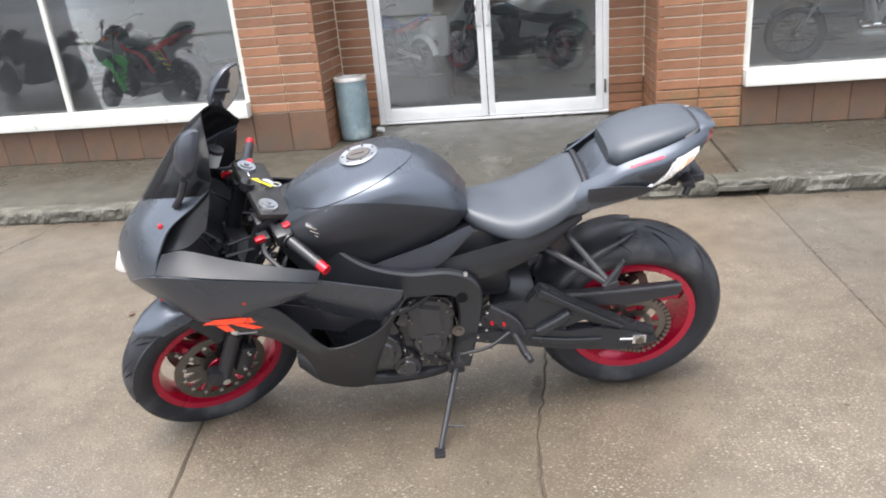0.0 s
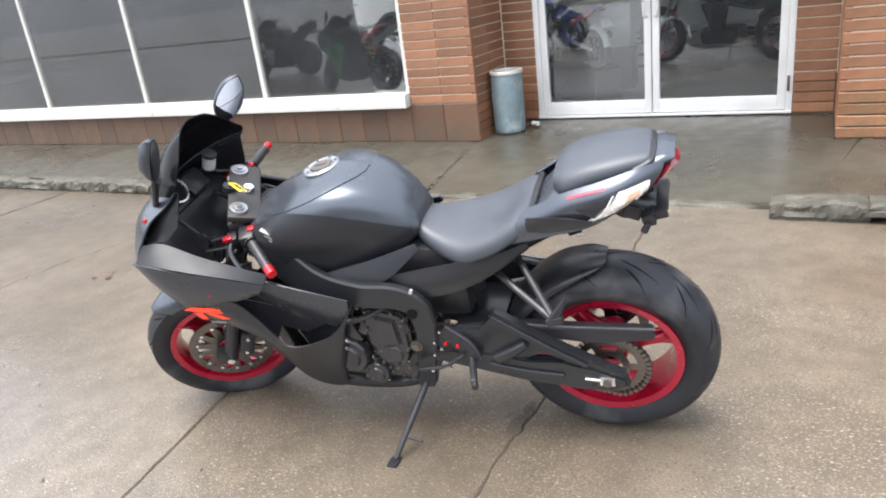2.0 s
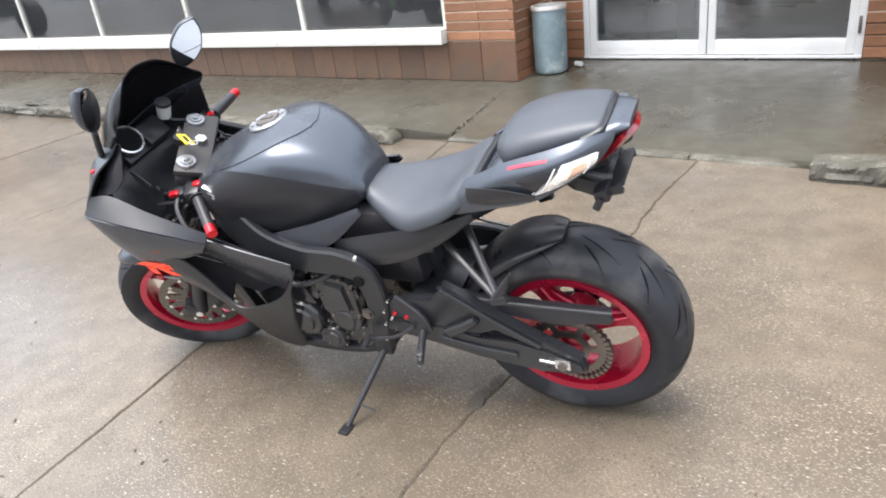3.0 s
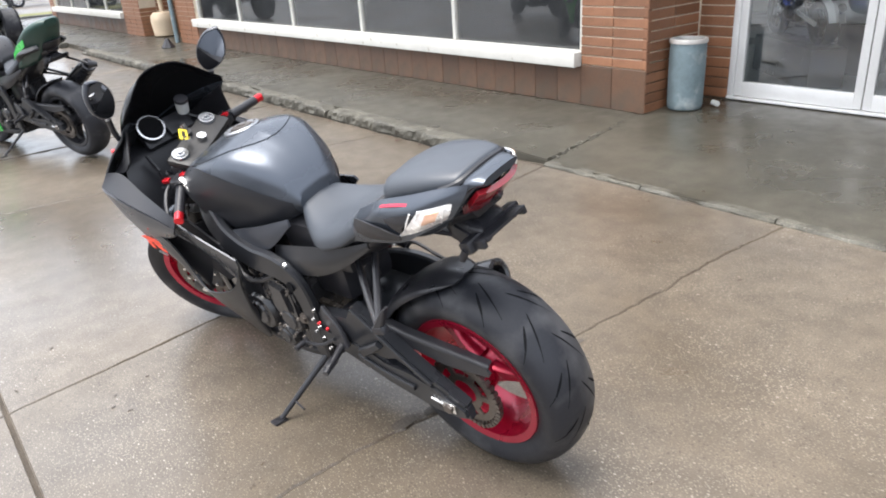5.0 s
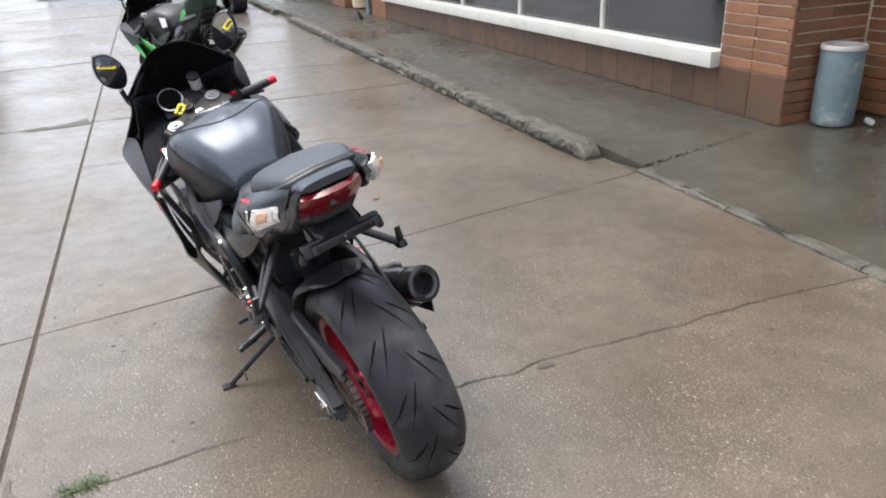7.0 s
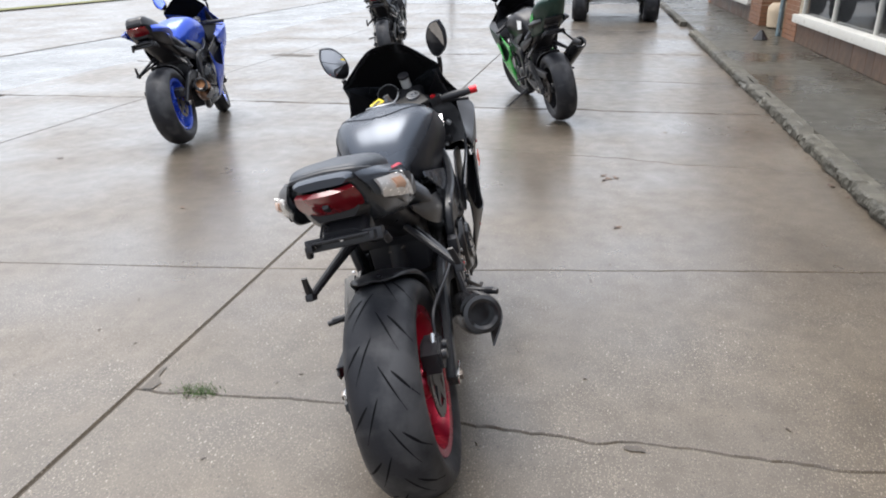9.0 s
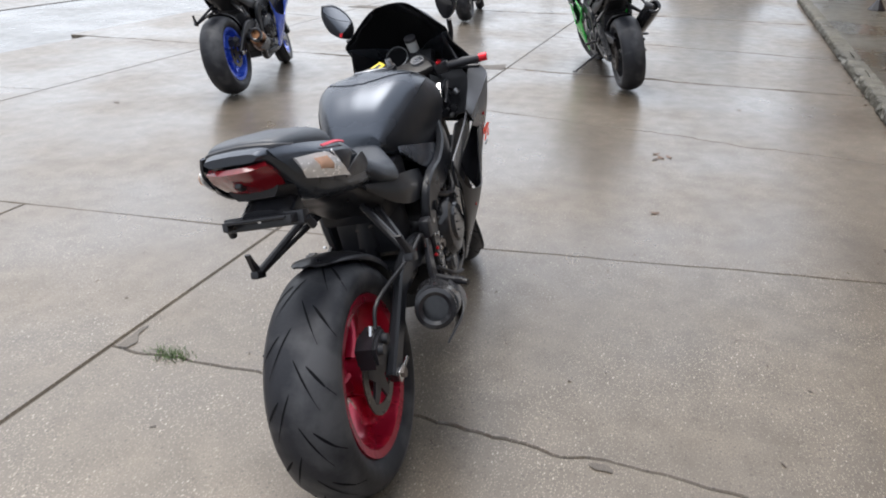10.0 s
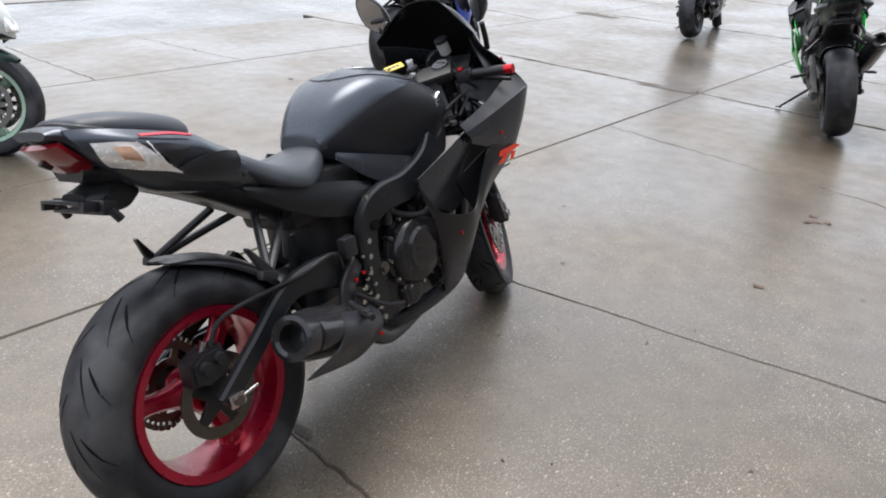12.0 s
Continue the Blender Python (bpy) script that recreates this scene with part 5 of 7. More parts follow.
            sheet(bm, [mirrored([(0.188, 0.142, 0.902), (0.130, 0.158, 0.914), (0.070, 0.164, 0.914), (0.008, 0.161, 0.902)], s), mirrored([(0.190, 0.148, 0.884), (0.130, 0.159, 0.888), (0.070, 0.163, 0.896), (0.008, 0.160, 0.897)], s),
                       mirrored([(0.186, 0.149, 0.864), (0.130, 0.154, 0.864), (0.070, 0.158, 0.876), (0.010, 0.158, 0.890)], s)], 0.004, 4)
            part("vent_shade_insert", bm, BLACK, cowl, "black insert for the vent and shaded tail facet", m=Matrix.Translation((0, 0.008 * s, 0)))
    # undertail, plate bracket
    bm = mesh()
    body(bm, [(0.36, [(0, .66), (.07, .66), (.11, .70), (.11, .76), (0, .78)]), (0.25, [(0, .725), (.06, .725), (.10, .745), (.11, .79), (0, .80)]),
              (0.10, [(0, .808), (.05, .808), (.08, .82), (.10, .85), (0, .86)]), (-0.04, [(0, .876), (.05, .876), (.07, .885), (.09, .91), (0, .92)]), (-0.14, [(0, .915), (.04, .915), (.05, .92), (.06, .945), (0, .95)])], 4, 4)
    part("undertray", bm, BLACK, root)
    bm = mesh()
    body(bm, [(-0.020, [(0, .850), (.030, .851), (.045, .862), (.040, .900), (0, .915)]), (-0.06, [(0, .832), (.042, .833), (.060, .850), (.052, .905), (0, .925)]), (-0.11, [(0, .838), (.045, .839), (.062, .855), (.050, .890), (0, .905)]), (-0.145, [(0, .850), (.040, .851), (.052, .862), (.042, .884), (0, .890)])], 4, 4)
    box(bm, (-0.128, 0, 0.856), (0.034, 0.205, 0.034), 0.006, Matrix.Rotation(radians(18), 3, "Y"))
    box(bm, (-0.160, 0, 0.874), (0.036, 0.150, 0.008), 0.003, Matrix.Rotation(radians(14), 3, "Y"))
    for s in (1, -1):
        box(bm, (-0.152, 0.080 * s, 0.864), (0.050, 0.014, 0.022), 0.003, Matrix.Rotation(radians(14), 3, "Y"))
        rod(bm, (-0.128, 0.100 * s, 0.852), (-0.115, 0.106 * s, 0.826), 0.010, seg=10)
        box(bm, (-0.085, 0.062 * s, 0.862), (0.05, 0.012, 0.04), 0.004, Matrix.Rotation(radians(-20), 3, "Y"))
    plate_ob = part("plate_bracket", bm, BLACK, root)
    if fine:
        bolts("bracket_bolt", plate_ob, [(-0.148, y, 0.860) for y in (-0.075, 0.075)] + [(-0.156, 0, 0.868)], SILVER, 0.006, axis=(-1, 0, 0))

    # frame and engine
    for _, s in SIDES:
        bm = mesh()
        band(bm, mirrored([(1.10, 0.085, 0.845, 0.11), (1.00, 0.150, 0.760, 0.135), (0.88, 0.185, 0.690, 0.115), (0.74, 0.192, 0.655, 0.092), (0.62, 0.190, 0.648, 0.090), (0.560, 0.180, 0.602, 0.088), (0.552, 0.170, 0.500, 0.074), (0.575, 0.162, 0.365, 0.066), (0.592, 0.156, 0.275, 0.064)], s), 0.030)
        fr = part("frame_spar", bm, SATIN_BLACK, root)
        if fine:
            bolts("frame_bolt", fr, mirrored([(0.560, 0.194, 0.672), (0.540, 0.190, 0.630), (0.560, 0.178, 0.335)], s), SILVER, 0.008)
            bm = mesh()
            disc(bm, (0.594, 0.184 * s, 0.441), 0.014, 0.018, 6)
            disc(bm, (0.594, 0.182 * s, 0.441), 0.020, 0.006, 24)
            part("pivot_bolt", bm, DULL_STEEL, fr)
            bm = mesh()
            disc(bm, (0.575, 0.197 * s, 0.585), 0.017, 0.006, 20)
            part("frame_plug", bm, GROOVE, fr)
        # rider footrest hanger
        bm = mesh()
        band(bm, mirrored([(0.50, 0.165, 0.50, 0.05), (0.43, 0.180, 0.45, 0.06), (0.40, 0.190, 0.40, 0.05)], s), 0.016)
        hang = part("footrest_hanger", bm, BLACK, root)
        bm = mesh()
        rod(bm, (0.415, 0.185 * s, 0.405), (0.378, 0.300 * s, 0.392), 0.013, 0.010)
        box(bm, (0.392, 0.262 * s, 0.396), (0.020, 0.05, 0.022), 0.005, Matrix.Rotation(radians(18 * s), 3, "Z"))
        part("footrest", bm, BLACK, hang)
        if fine:
            bolts("hanger_bolt", hang, mirrored([(0.524, 0.192, 0.470), (0.505, 0.192, 0.444), (0.533, 0.192, 0.417), (0.504, 0.192, 0.400), (0.49, 0.190, 0.36), (0.50, 0.192, 0.515)], s), SILVER, 0.0055)
            bolts("hanger_bolt", hang, mirrored([(0.486, 0.198, 0.472), (0.448, 0.200, 0.465)], s), RED_ANODISED, 0.006)
            if s < 0:
                bolts("hanger_bolt", hang, [(0.545, -0.186, 0.545), (0.528, -0.196, 0.505), (0.515, -0.198, 0.46), (0.525, -0.196, 0.38), (0.54, -0.190, 0.34), (0.555, -0.186, 0.30), (0.475, -0.204, 0.43), (0.455, -0.206, 0.395)], SILVER, 0.0085)
        # passenger footrest struts
        bm = mesh()
        tube(bm, mirrored([(0.330, 0.092, 0.692), (0.228, 0.165, 0.652), (0.136, 0.226, 0.614)], s), 0.011)
        tube(bm, mirrored([(0.248, 0.084, 0.730), (0.190, 0.155, 0.674), (0.132, 0.226, 0.618)], s), 0.011)
        st = part("passenger_strut", bm, BLACK, root)
        bm = mesh()
        box(bm, (0.126, 0.230 * s, 0.612), (0.05, 0.026, 0.024), 0.007, Matrix.Rotation(radians(20), 3, "Y"))
        band(bm, mirrored([(0.132, 0.232, 0.612, 0.030), (0.112, 0.228, 0.648, 0.022), (0.090, 0.220, 0.690, 0.006)], s), 0.018, 3)
        part("passenger_footrest", bm, BLACK, st)
    bm = mesh()
    box(bm, (0.77, 0, 0.36), (0.36, 0.30, 0.22), 0.03)
    box(bm, (0.92, 0, 0.52), (0.22, 0.36, 0.24), 0.02, Matrix.Rotation(radians(20), 3, "Y"))
    box(bm, (0.68, 0, 0.47), (0.20, 0.26, 0.14), 0.03)
    eng = part("engine", bm, ENGINE, root)
    for cx, cz, r, s, t in ((0.85, 0.385, 0.078, 1, 0.055), (0.685, 0.405, 0.062, 1, 0.045), (0.77, 0.30, 0.05, 1, 0.04), (0.765, 0.445, 0.118, -1, 0.066), (0.93, 0.37, 0.062, -1, 0.04), (0.73, 0.31, 0.05, -1, 0.03)):
        bm = mesh()
        y0 = 0.148 * s
        lathe(bm, [(0, y0 + t * s), (r * 0.55, y0 + t * s), (r * 0.62, y0 + t * 0.86 * s), (r * 0.86, y0 + t * 0.8 * s), (r * 0.97, y0 + t * 0.55 * s), (r, y0)], 32, (cx, 0, cz))
        if r > 0.1:
            lathe(bm, [(r * 0.98, y0 + t * 0.3 * s), (r * 1.09, y0 + t * 0.25 * s), (r * 1.10, y0 + t * 0.05 * s), (r, y0)], 40, (cx, 0, cz))
            for a in range(11):
                g = 6.283 * a / 11 + 0.3
                rod(bm, (cx + r * 1.05 * math.cos(g), y0, cz + r * 1.05 * math.sin(g)), (cx + r * 1.05 * math.cos(g), y0 + t * 0.36 * s, cz + r * 1.05 * math.sin(g)), 0.012, seg=10)
            for a in range(3):
                box(bm, (cx, y0 + t * 1.02 * s, cz - 0.03 + 0.03 * a), (r * 0.7, 0.004, 0.006), 0.001, Matrix.Rotation(radians(20), 3, "Y"))
        cov = part("engine_cover", bm, ENGINE, eng)
        if fine:
            n = 11 if r > 0.1 else 8 if r > 0.07 else 5
            bolts("cover_bolt", cov, [(cx + r * (1.05 if r > 0.1 else 1.0) * math.cos(6.283 * i / n + 0.3), y0 + (t * 0.4 if r > 0.1 else 0.012) * s, cz + r * (1.05 if r > 0.1 else 1.0) * math.sin(6.283 * i / n + 0.3)) for i in range(n)], SILVER, 0.0055)
    if fine:
        bm = mesh()
        plate(bm, [(0.735, 0.60), (0.625, 0.575), (0.606, 0.55), (0.612, 0.425), (0.64, 0.405), (0.735, 0.41), (0.755, 0.44), (0.757, 0.58)], 0.14, 0.188, 0.010)
        plate(bm, [(0.715, 0.565), (0.645, 0.55), (0.640, 0.45), (0.715, 0.445)], 0.18, 0.198, 0.006)
        upright = part("sprocket_cover", bm, ENGINE, eng)
        bolts("cover_bolt", upright, [(0.72, 0.190, 0.420), (0.647, 0.192, 0.582), (0.612, 0.192, 0.556), (0.625, 0.192, 0.535), (0.735, 0.192, 0.585), (0.745, 0.192, 0.514), (0.622, 0.192, 0.432)], DULL_STEEL, 0.0055)
        bolts("case_bolt", eng, [(0.72, 0.196, 0.373), (0.674, 0.192, 0.350), (0.632, 0.190, 0.352), (0.752, 0.194, 0.365), (0.663, 0.186, 0.311), (0.776, 0.190, 0.327), (0.70, 0.188, 0.325), (0.80, 0.19, 0.30)], DULL_STEEL, 0.0055)
        rg = random.Random(9)
        for s in (1, -1):
            for i in range(9):
                bm = mesh()
                x, z = rg.uniform(0.63, 0.92), rg.uniform(0.44, 0.62)
                box(bm, (x, 0.165 * s, z), (rg.uniform(.03, .07), 0.04, rg.uniform(.03, .06)), 0.008, Matrix.Rotation(rg.uniform(-.5, .5), 3, "Y"))
                part("engine_casting", bm, ENGINE, eng)
            bolts("case_bolt", eng, [(rg.uniform(0.62, 0.92), 0.186 * s, rg.uniform(0.28, 0.62)) for i in range(9)], DULL_STEEL, 0.0045)
            bm = mesh()
            tube(bm, mirrored([(0.90, 0.18, 0.60), (0.82, 0.20, 0.55), (0.72, 0.19, 0.57), (0.64, 0.17, 0.62)], s), 0.010)
            part("coolant_hose", bm, BLACK, root)
    bm = mesh()
    box(bm, (1.10, 0, 0.50), (0.045, 0.34, 0.34), 0.01, Matrix.Rotation(radians(14), 3, "Y"))
    part("radiator", bm, ENGINE, root)
    bm = mesh()
    box(bm, (1.08, 0, 0.80), (0.09, 0.15, 0.20), 0.03, Matrix.Rotation(radians(24), 3, "Y"))
    part("steering_head", bm, BLACK, root)
    bm = mesh()
    box(bm, (0.50, 0, 0.70), (0.30, 0.22, 0.14), 0.03)
    part("battery_box", bm, BLACK, root)
    bm = mesh()
    box(bm, (0.50, 0, 0.585), (0.17, 0.20, 0.17), 0.03)
    part("linkage_housing", bm, BLACK, root)
    for s in (1, -1):
        bm = mesh()
        sheet(bm, [mirrored([(0.640, 0.150, 0.700), (0.45, 0.160, 0.750), (0.32, 0.148, 0.772), (0.20, 0.126, 0.806)], s), mirrored([(0.640, 0.164, 0.655), (0.44, 0.172, 0.698), (0.315, 0.154, 0.738), (0.20, 0.130, 0.798)], s),
                   mirrored([(0.600, 0.160, 0.612), (0.43, 0.162, 0.655), (0.31, 0.146, 0.712), (0.20, 0.126, 0.790)], s)], 0.006, 4)
        part("seat_side_panel", bm, dark, root)

    # swingarm, chain, shock, stand
    for _, s in SIDES:
        bm = mesh()
        if s > 0:
            plate(bm, [(-0.055, 0.352), (0.064, 0.408), (0.148, 0.456), (0.230, 0.506), (0.286, 0.553), (0.325, 0.575), (0.345, 0.560), (0.370, 0.505), (0.450, 0.500), (0.560, 0.480), (0.560, 0.430), (0.300, 0.404), (0.237, 0.400), (0.187, 0.435), (0.124, 0.400), (0.050, 0.362), (-0.050, 0.336)], 0.134, 0.170, 0.006)
            plate(bm, [(0.600, 0.432), (0.300, 0.406), (0.240, 0.398), (0.220, 0.382), (0.129, 0.384), (0.122, 0.398), (0.050, 0.364), (-0.056, 0.338), (-0.066, 0.306), (-0.030, 0.290), (0.067, 0.289), (0.244, 0.312), (0.424, 0.354), (0.600, 0.384)], 0.138, 0.176, 0.008)
            band(bm, [(0.36, 0.178, 0.372, 0.022), (0.24, 0.180, 0.352, 0.020), (0.13, 0.180, 0.345, 0.016)], 0.010)
            band(bm, [(0.335, 0.172, 0.555, 0.030), (0.250, 0.174, 0.505, 0.020), (0.150, 0.174, 0.440, 0.016), (0.060, 0.174, 0.385, 0.014)], 0.010)
            band(bm, [(0.335, 0.176, 0.400, 0.034), (0.275, 0.180, 0.440, 0.030), (0.235, 0.178, 0.470, 0.024)], 0.024)
        else:
            band(bm, [(0.60, -0.135, 0.430, 0.10), (0.42, -0.142, 0.500, 0.100), (0.25, -0.148, 0.512, 0.064), (0.11, -0.148, 0.425, 0.054), (-0.025, -0.148, 0.330, 0.056)], 0.030)
        arm = part("swingarm", bm, SATIN_BLACK, root)
        bm = mesh()
        out_y = 0.179 if s > 0 else -0.166
        box(bm, (0.0, out_y, 0.331), (0.046, 0.008, 0.034), 0.003)
        rod(bm, (0.02, out_y, 0.333), (0.066, out_y, 0.337), 0.005)
        adj = part("chain_adjuster", bm, SILVER, arm)
        bm = mesh()
        disc(bm, (0.0, out_y + 0.006 * s, 0.331), 0.015, 0.012, 6)
        part("axle_nut", bm, DULL_STEEL, adj)
    bm = mesh()
    box(bm, (0.40, 0, 0.44), (0.16, 0.25, 0.07), 0.02)
    part("swingarm_bridge", bm, SATIN_BLACK, root)
    bm = mesh()
    n = 42
    lathe(bm, [(0.086, -0.003), (0.108, -0.003), (0.108, 0.003), (0.086, 0.003)], 42, shut=True)
    lathe(bm, [(0.040, -0.003), (0.062, -0.003), (0.062, 0.003), (0.040, 0.003)], 32, shut=True)
    for i in range(6):
        a = math.pi * i / 3
        box(bm, (0.074 * math.cos(a), 0, 0.074 * math.sin(a)), (0.034, 0.006, 0.020), 0, Matrix.Rotation(-a, 3, "Y"))
    for i in range(n):
        a = 2 * math.pi * i / n
        box(bm, (0.112 * math.cos(a), 0, 0.112 * math.sin(a)), (0.014, 0.006, 0.007), 0, Matrix.Rotation(-a, 3, "Y"))
    part("sprocket", bm, DULL_STEEL, rear, m=Matrix.Translation(REAR_AXLE + Vector((0, 0.108, 0))))
    # chain: links round both sprockets
    fc, rr, fr_ = Vector((0.63, 0.108, 0.425)), 0.120, 0.045
    loop = [Vector((rr * math.cos(a), 0.108, 0.3275 + rr * math.sin(a))) for a in [radians(100 + 9 * i) for i in range(18)]]
    loop += [fc + Vector((fr_ * math.cos(a), 0, fr_ * math.sin(a))) for a in [radians(-80 + 28 * i) for i in range(7)]]
    path = []
    for p, q in zip(loop, loop[1:] + loop[:1]):
        k = max(1, int((q - p).length / 0.016))
        path += [p.lerp(q, i / k) for i in range(k)]
    bm = mesh()
    for p, q in zip(path, path[1:] + path[:1]):
        a = math.atan2((q - p).z, (q - p).x)
        box(bm, (p + q) / 2, (0.0125, 0.018, 0.013), 0, Matrix.Rotation(-a, 3, "Y"))
    part("chain", bm, DULL_STEEL, root, "oily drive chain", smooth=False)
    bm = mesh()
    plate(bm, [(0.360, 0.516), (0.163, 0.500), (-0.128, 0.502), (-0.143, 0.484), (-0.132, 0.464), (0.030, 0.440), (0.131, 0.452), (0.340, 0.482)], 0.126, 0.133, 0.002)
    sheet(bm, [[(0.36, 0.136, 0.510), (0.163, 0.136, 0.494), (-0.135, 0.134, 0.496)], [(0.36, 0.130, 0.520), (0.163, 0.130, 0.504), (-0.138, 0.128, 0.505)], [(0.36, 0.104, 0.520), (0.163, 0.104, 0.504), (-0.130, 0.104, 0.503)]], 0.004, 3)
    part("chain_guard", bm, BLACK, root)
    # hugger
    grid = []
    for a, w_, e in ((90, 0.040, 0.034), (100, 0.072, 0.022), (118, 0.096, 0.006), (140, 0.102, 0.0), (162, 0.102, 0.0)):
        g = radians(180 - a)
        grid.append([(r * math.cos(g), y, 0.3275 + r * math.sin(g)) for y, r in ((-w_ - 0.006, 0.308 + e), (-w_, 0.326 + e * 0.5), (-w_ * 0.5, 0.342), (0, 0.346), (w_ * 0.5, 0.342), (w_, 0.326 + e * 0.5), (w_ + 0.006, 0.308 + e))])
    bm = mesh()
    sheet(bm, grid, 0.005, 3)
    part("hugger", bm, BLACK, root)
    bm = mesh()
    rod(bm, (0.46, 0, 0.70), (0.42, 0, 0.46), 0.022)
    rod(bm, (0.455, 0, 0.68), (0.43, 0, 0.53), 0.038, seg=16)
    shock = part("shock_absorber", bm, BLACK, root)
    bm = mesh()
    tube(bm, [(0.44 + 0.03 * math.cos(a * 0.9), 0.042 * math.sin(a * 0.9), 0.53 + 0.0065 * a) for a in range(24)], 0.006, 6, 2)
    part("spring", bm, DULL_STEEL, shock)
    bm = mesh()
    rod(bm, (0.61, 0.145, 0.245), (0.686, 0.360, 0.094), 0.012, 0.009)
    rod(bm, (0.664, 0.30, 0.136), (0.60, 0.31, 0.135), 0.004)
    box(bm, (0.690, 0.371, 0.090), (0.036, 0.05, 0.010), 0.004, Matrix.Rotation(radians(14), 3, "X"))
    box(bm, (0.61, 0.135, 0.25), (0.06, 0.04, 0.05), 0.01)
    part("side_stand", bm, BLACK, root)
    bm = mesh()
    tube(bm, [(0.43, 0.20, 0.43), (0.50, 0.215, 0.39), (0.60, 0.21, 0.36)], 0.006)
    rod(bm, (0.60, 0.20, 0.36), (0.60, 0.25, 0.36), 0.010)
    part("gear_lever", bm, BLACK, root)
    bm = mesh()
    tube(bm, [(0.43, -0.20, 0.43), (0.52, -0.225, 0.36), (0.60, -0.23, 0.33)], 0.007)
    part("brake_pedal", bm, BLACK, root)

    # rear brake
    bm = mesh()
    plate(bm, [(-0.085, 0.400), (-0.080, 0.458), (-0.040, 0.476), (0.015, 0.472), (0.030, 0.412), (0.0, 0.392), (-0.045, 0.400)], -0.145, -0.085, 0.008)
    for q in ((-0.048, 0.438), (-0.005, 0.444)):
        rod(bm, (q[0], -0.140, q[1]), (q[0], -0.158, q[1]), 0.017, 0.014, 14)
    rc = part("rear_caliper", bm, BLACK, root)
    if fine:
        bm = mesh()
        rod(bm, (-0.036, -0.125, 0.470), (-0.024, -0.128, 0.496), 0.008, seg=8)
        part("bleed_screw", bm, SILVER, rc)
        bm = mesh()
        tube(bm, [(-0.01, -0.13, 0.475), (0.05, -0.135, 0.53), (0.28, -0.17, 0.545), (0.40, -0.18, 0.56), (0.44, -0.17, 0.50)], 0.006)
        part("brake_hose", bm, BLACK, root)
        bm = mesh()
        box(bm, (0.455, -0.185, 0.56), (0.05, 0.035, 0.06), 0.01)
        part("rear_master_cylinder", bm, BLACK, root)

    # exhaust
    if muffler == "low":
        a, b = Vector((0.46, -0.175, 0.315)), Vector((0.150, -0.255, 0.438))
    else:
        a, b = Vector((0.30, -0.185, 0.46)), Vector((-0.10, -0.235, 0.70))
    d = (b - a).normalized()
    q = d.to_track_quat("Z", "Y")
    r_out = 0.058
    bm = mesh()
    rings = []
    for t, r, sq in ((0, 0.045, 0), (0.12, 0.064, 0.2), (0.5, 0.070, 0.35), (0.86, 0.066, 0.3), (0.93, 0.062, 0.2)):
        c = a.lerp(b, t)
        rings.append([c + q @ Vector((r * (1 + sq * 0.25 * math.cos(3 * g)) * math.cos(g), r * (1 + sq * 0.25 * math.cos(3 * g)) * math.sin(g), 0)) for g in [2 * math.pi * k / 28 for k in range(28)]])
    skin(bm, rings)
    muf = part("muffler", bm, pal.get("muffler", ENGINE), root)
    bm = mesh()
    lathe(bm, [(0.036, -0.085), (0.036, 0.028), (0.046, 0.034), (r_out, 0.030), (r_out + 0.002, -0.02), (r_out, -0.06)], 32)
    part("outlet", bm, ENGINE, muf, m=Matrix.Translation(b) @ q.to_matrix().to_4x4() @ Matrix.Rotation(radians(90), 4, "X"))
    bm = mesh()
    disc(bm, (0, -0.075, 0), 0.037, 0.004, 24)
    part("baffle", bm, GROOVE, muf, m=Matrix.Translation(b) @ q.to_matrix().to_4x4() @ Matrix.Rotation(radians(90), 4, "X"))
    bm = mesh()
    tube(bm, [(1.06, -0.05, 0.36), (1.02, -0.06, 0.22), (0.86, -0.07, 0.185), (0.62, -0.12, 0.20), a], 0.032, 12)
    tube(bm, [(1.06, 0.08, 0.36), (1.03, 0.08, 0.22), (0.90, 0.04, 0.19)], 0.024, 10)
    part("exhaust_pipe", bm, ENGINE, root)
    if muffler == "low":
        bm = mesh()
        sheet(bm, [[(0.50, -0.205, 0.372), (0.40, -0.238, 0.400), (0.300, -0.262, 0.438)], [(0.49, -0.232, 0.345), (0.39, -0.276, 0.366), (0.275, -0.298, 0.412)], [(0.48, -0.240, 0.315), (0.37, -0.284, 0.332), (0.225, -0.310, 0.372)], [(0.45, -0.224, 0.272), (0.33, -0.252, 0.280), (0.136, -0.272, 0.326)]], 0.006, 4)
        shield = part("heat_shield", bm, BLACK, muf)
        if fine:
            bolts("shield_bolt", shield, [(0.44, -0.264, 0.31)], RED_ANODISED, 0.006)

    # fairing
    for sname, s in SIDES:
        top_e = mirrored([(1.395, 0.262, 0.885), (1.34, 0.238, 0.872), (1.21, 0.250, 0.832), (1.09, 0.262, 0.808), (0.97, 0.276, 0.790)], s)
        crease = mirrored([(1.416, 0.296, 0.840), (1.32, 0.304, 0.826), (1.20, 0.302, 0.803), (1.09, 0.293, 0.780), (0.985, 0.287, 0.760)], s)
        upper = [tuple((u + v) / 2 for u, v in zip(p, q)) for p, q in zip(top_e, crease)]
        bm = mesh()
        sheet(bm, [top_e, upper, crease], 0.005, 5)
        part("fairing_wing", bm, CHARCOAL_AND_SHADE if fine else paint, root)
        rim_e = mirrored([(1.600, 0.080, 0.688), (1.535, 0.188, 0.762), (1.416, 0.296, 0.838), (1.25, 0.303, 0.811), (1.10, 0.293, 0.781), (0.985, 0.287, 0.759)], s)
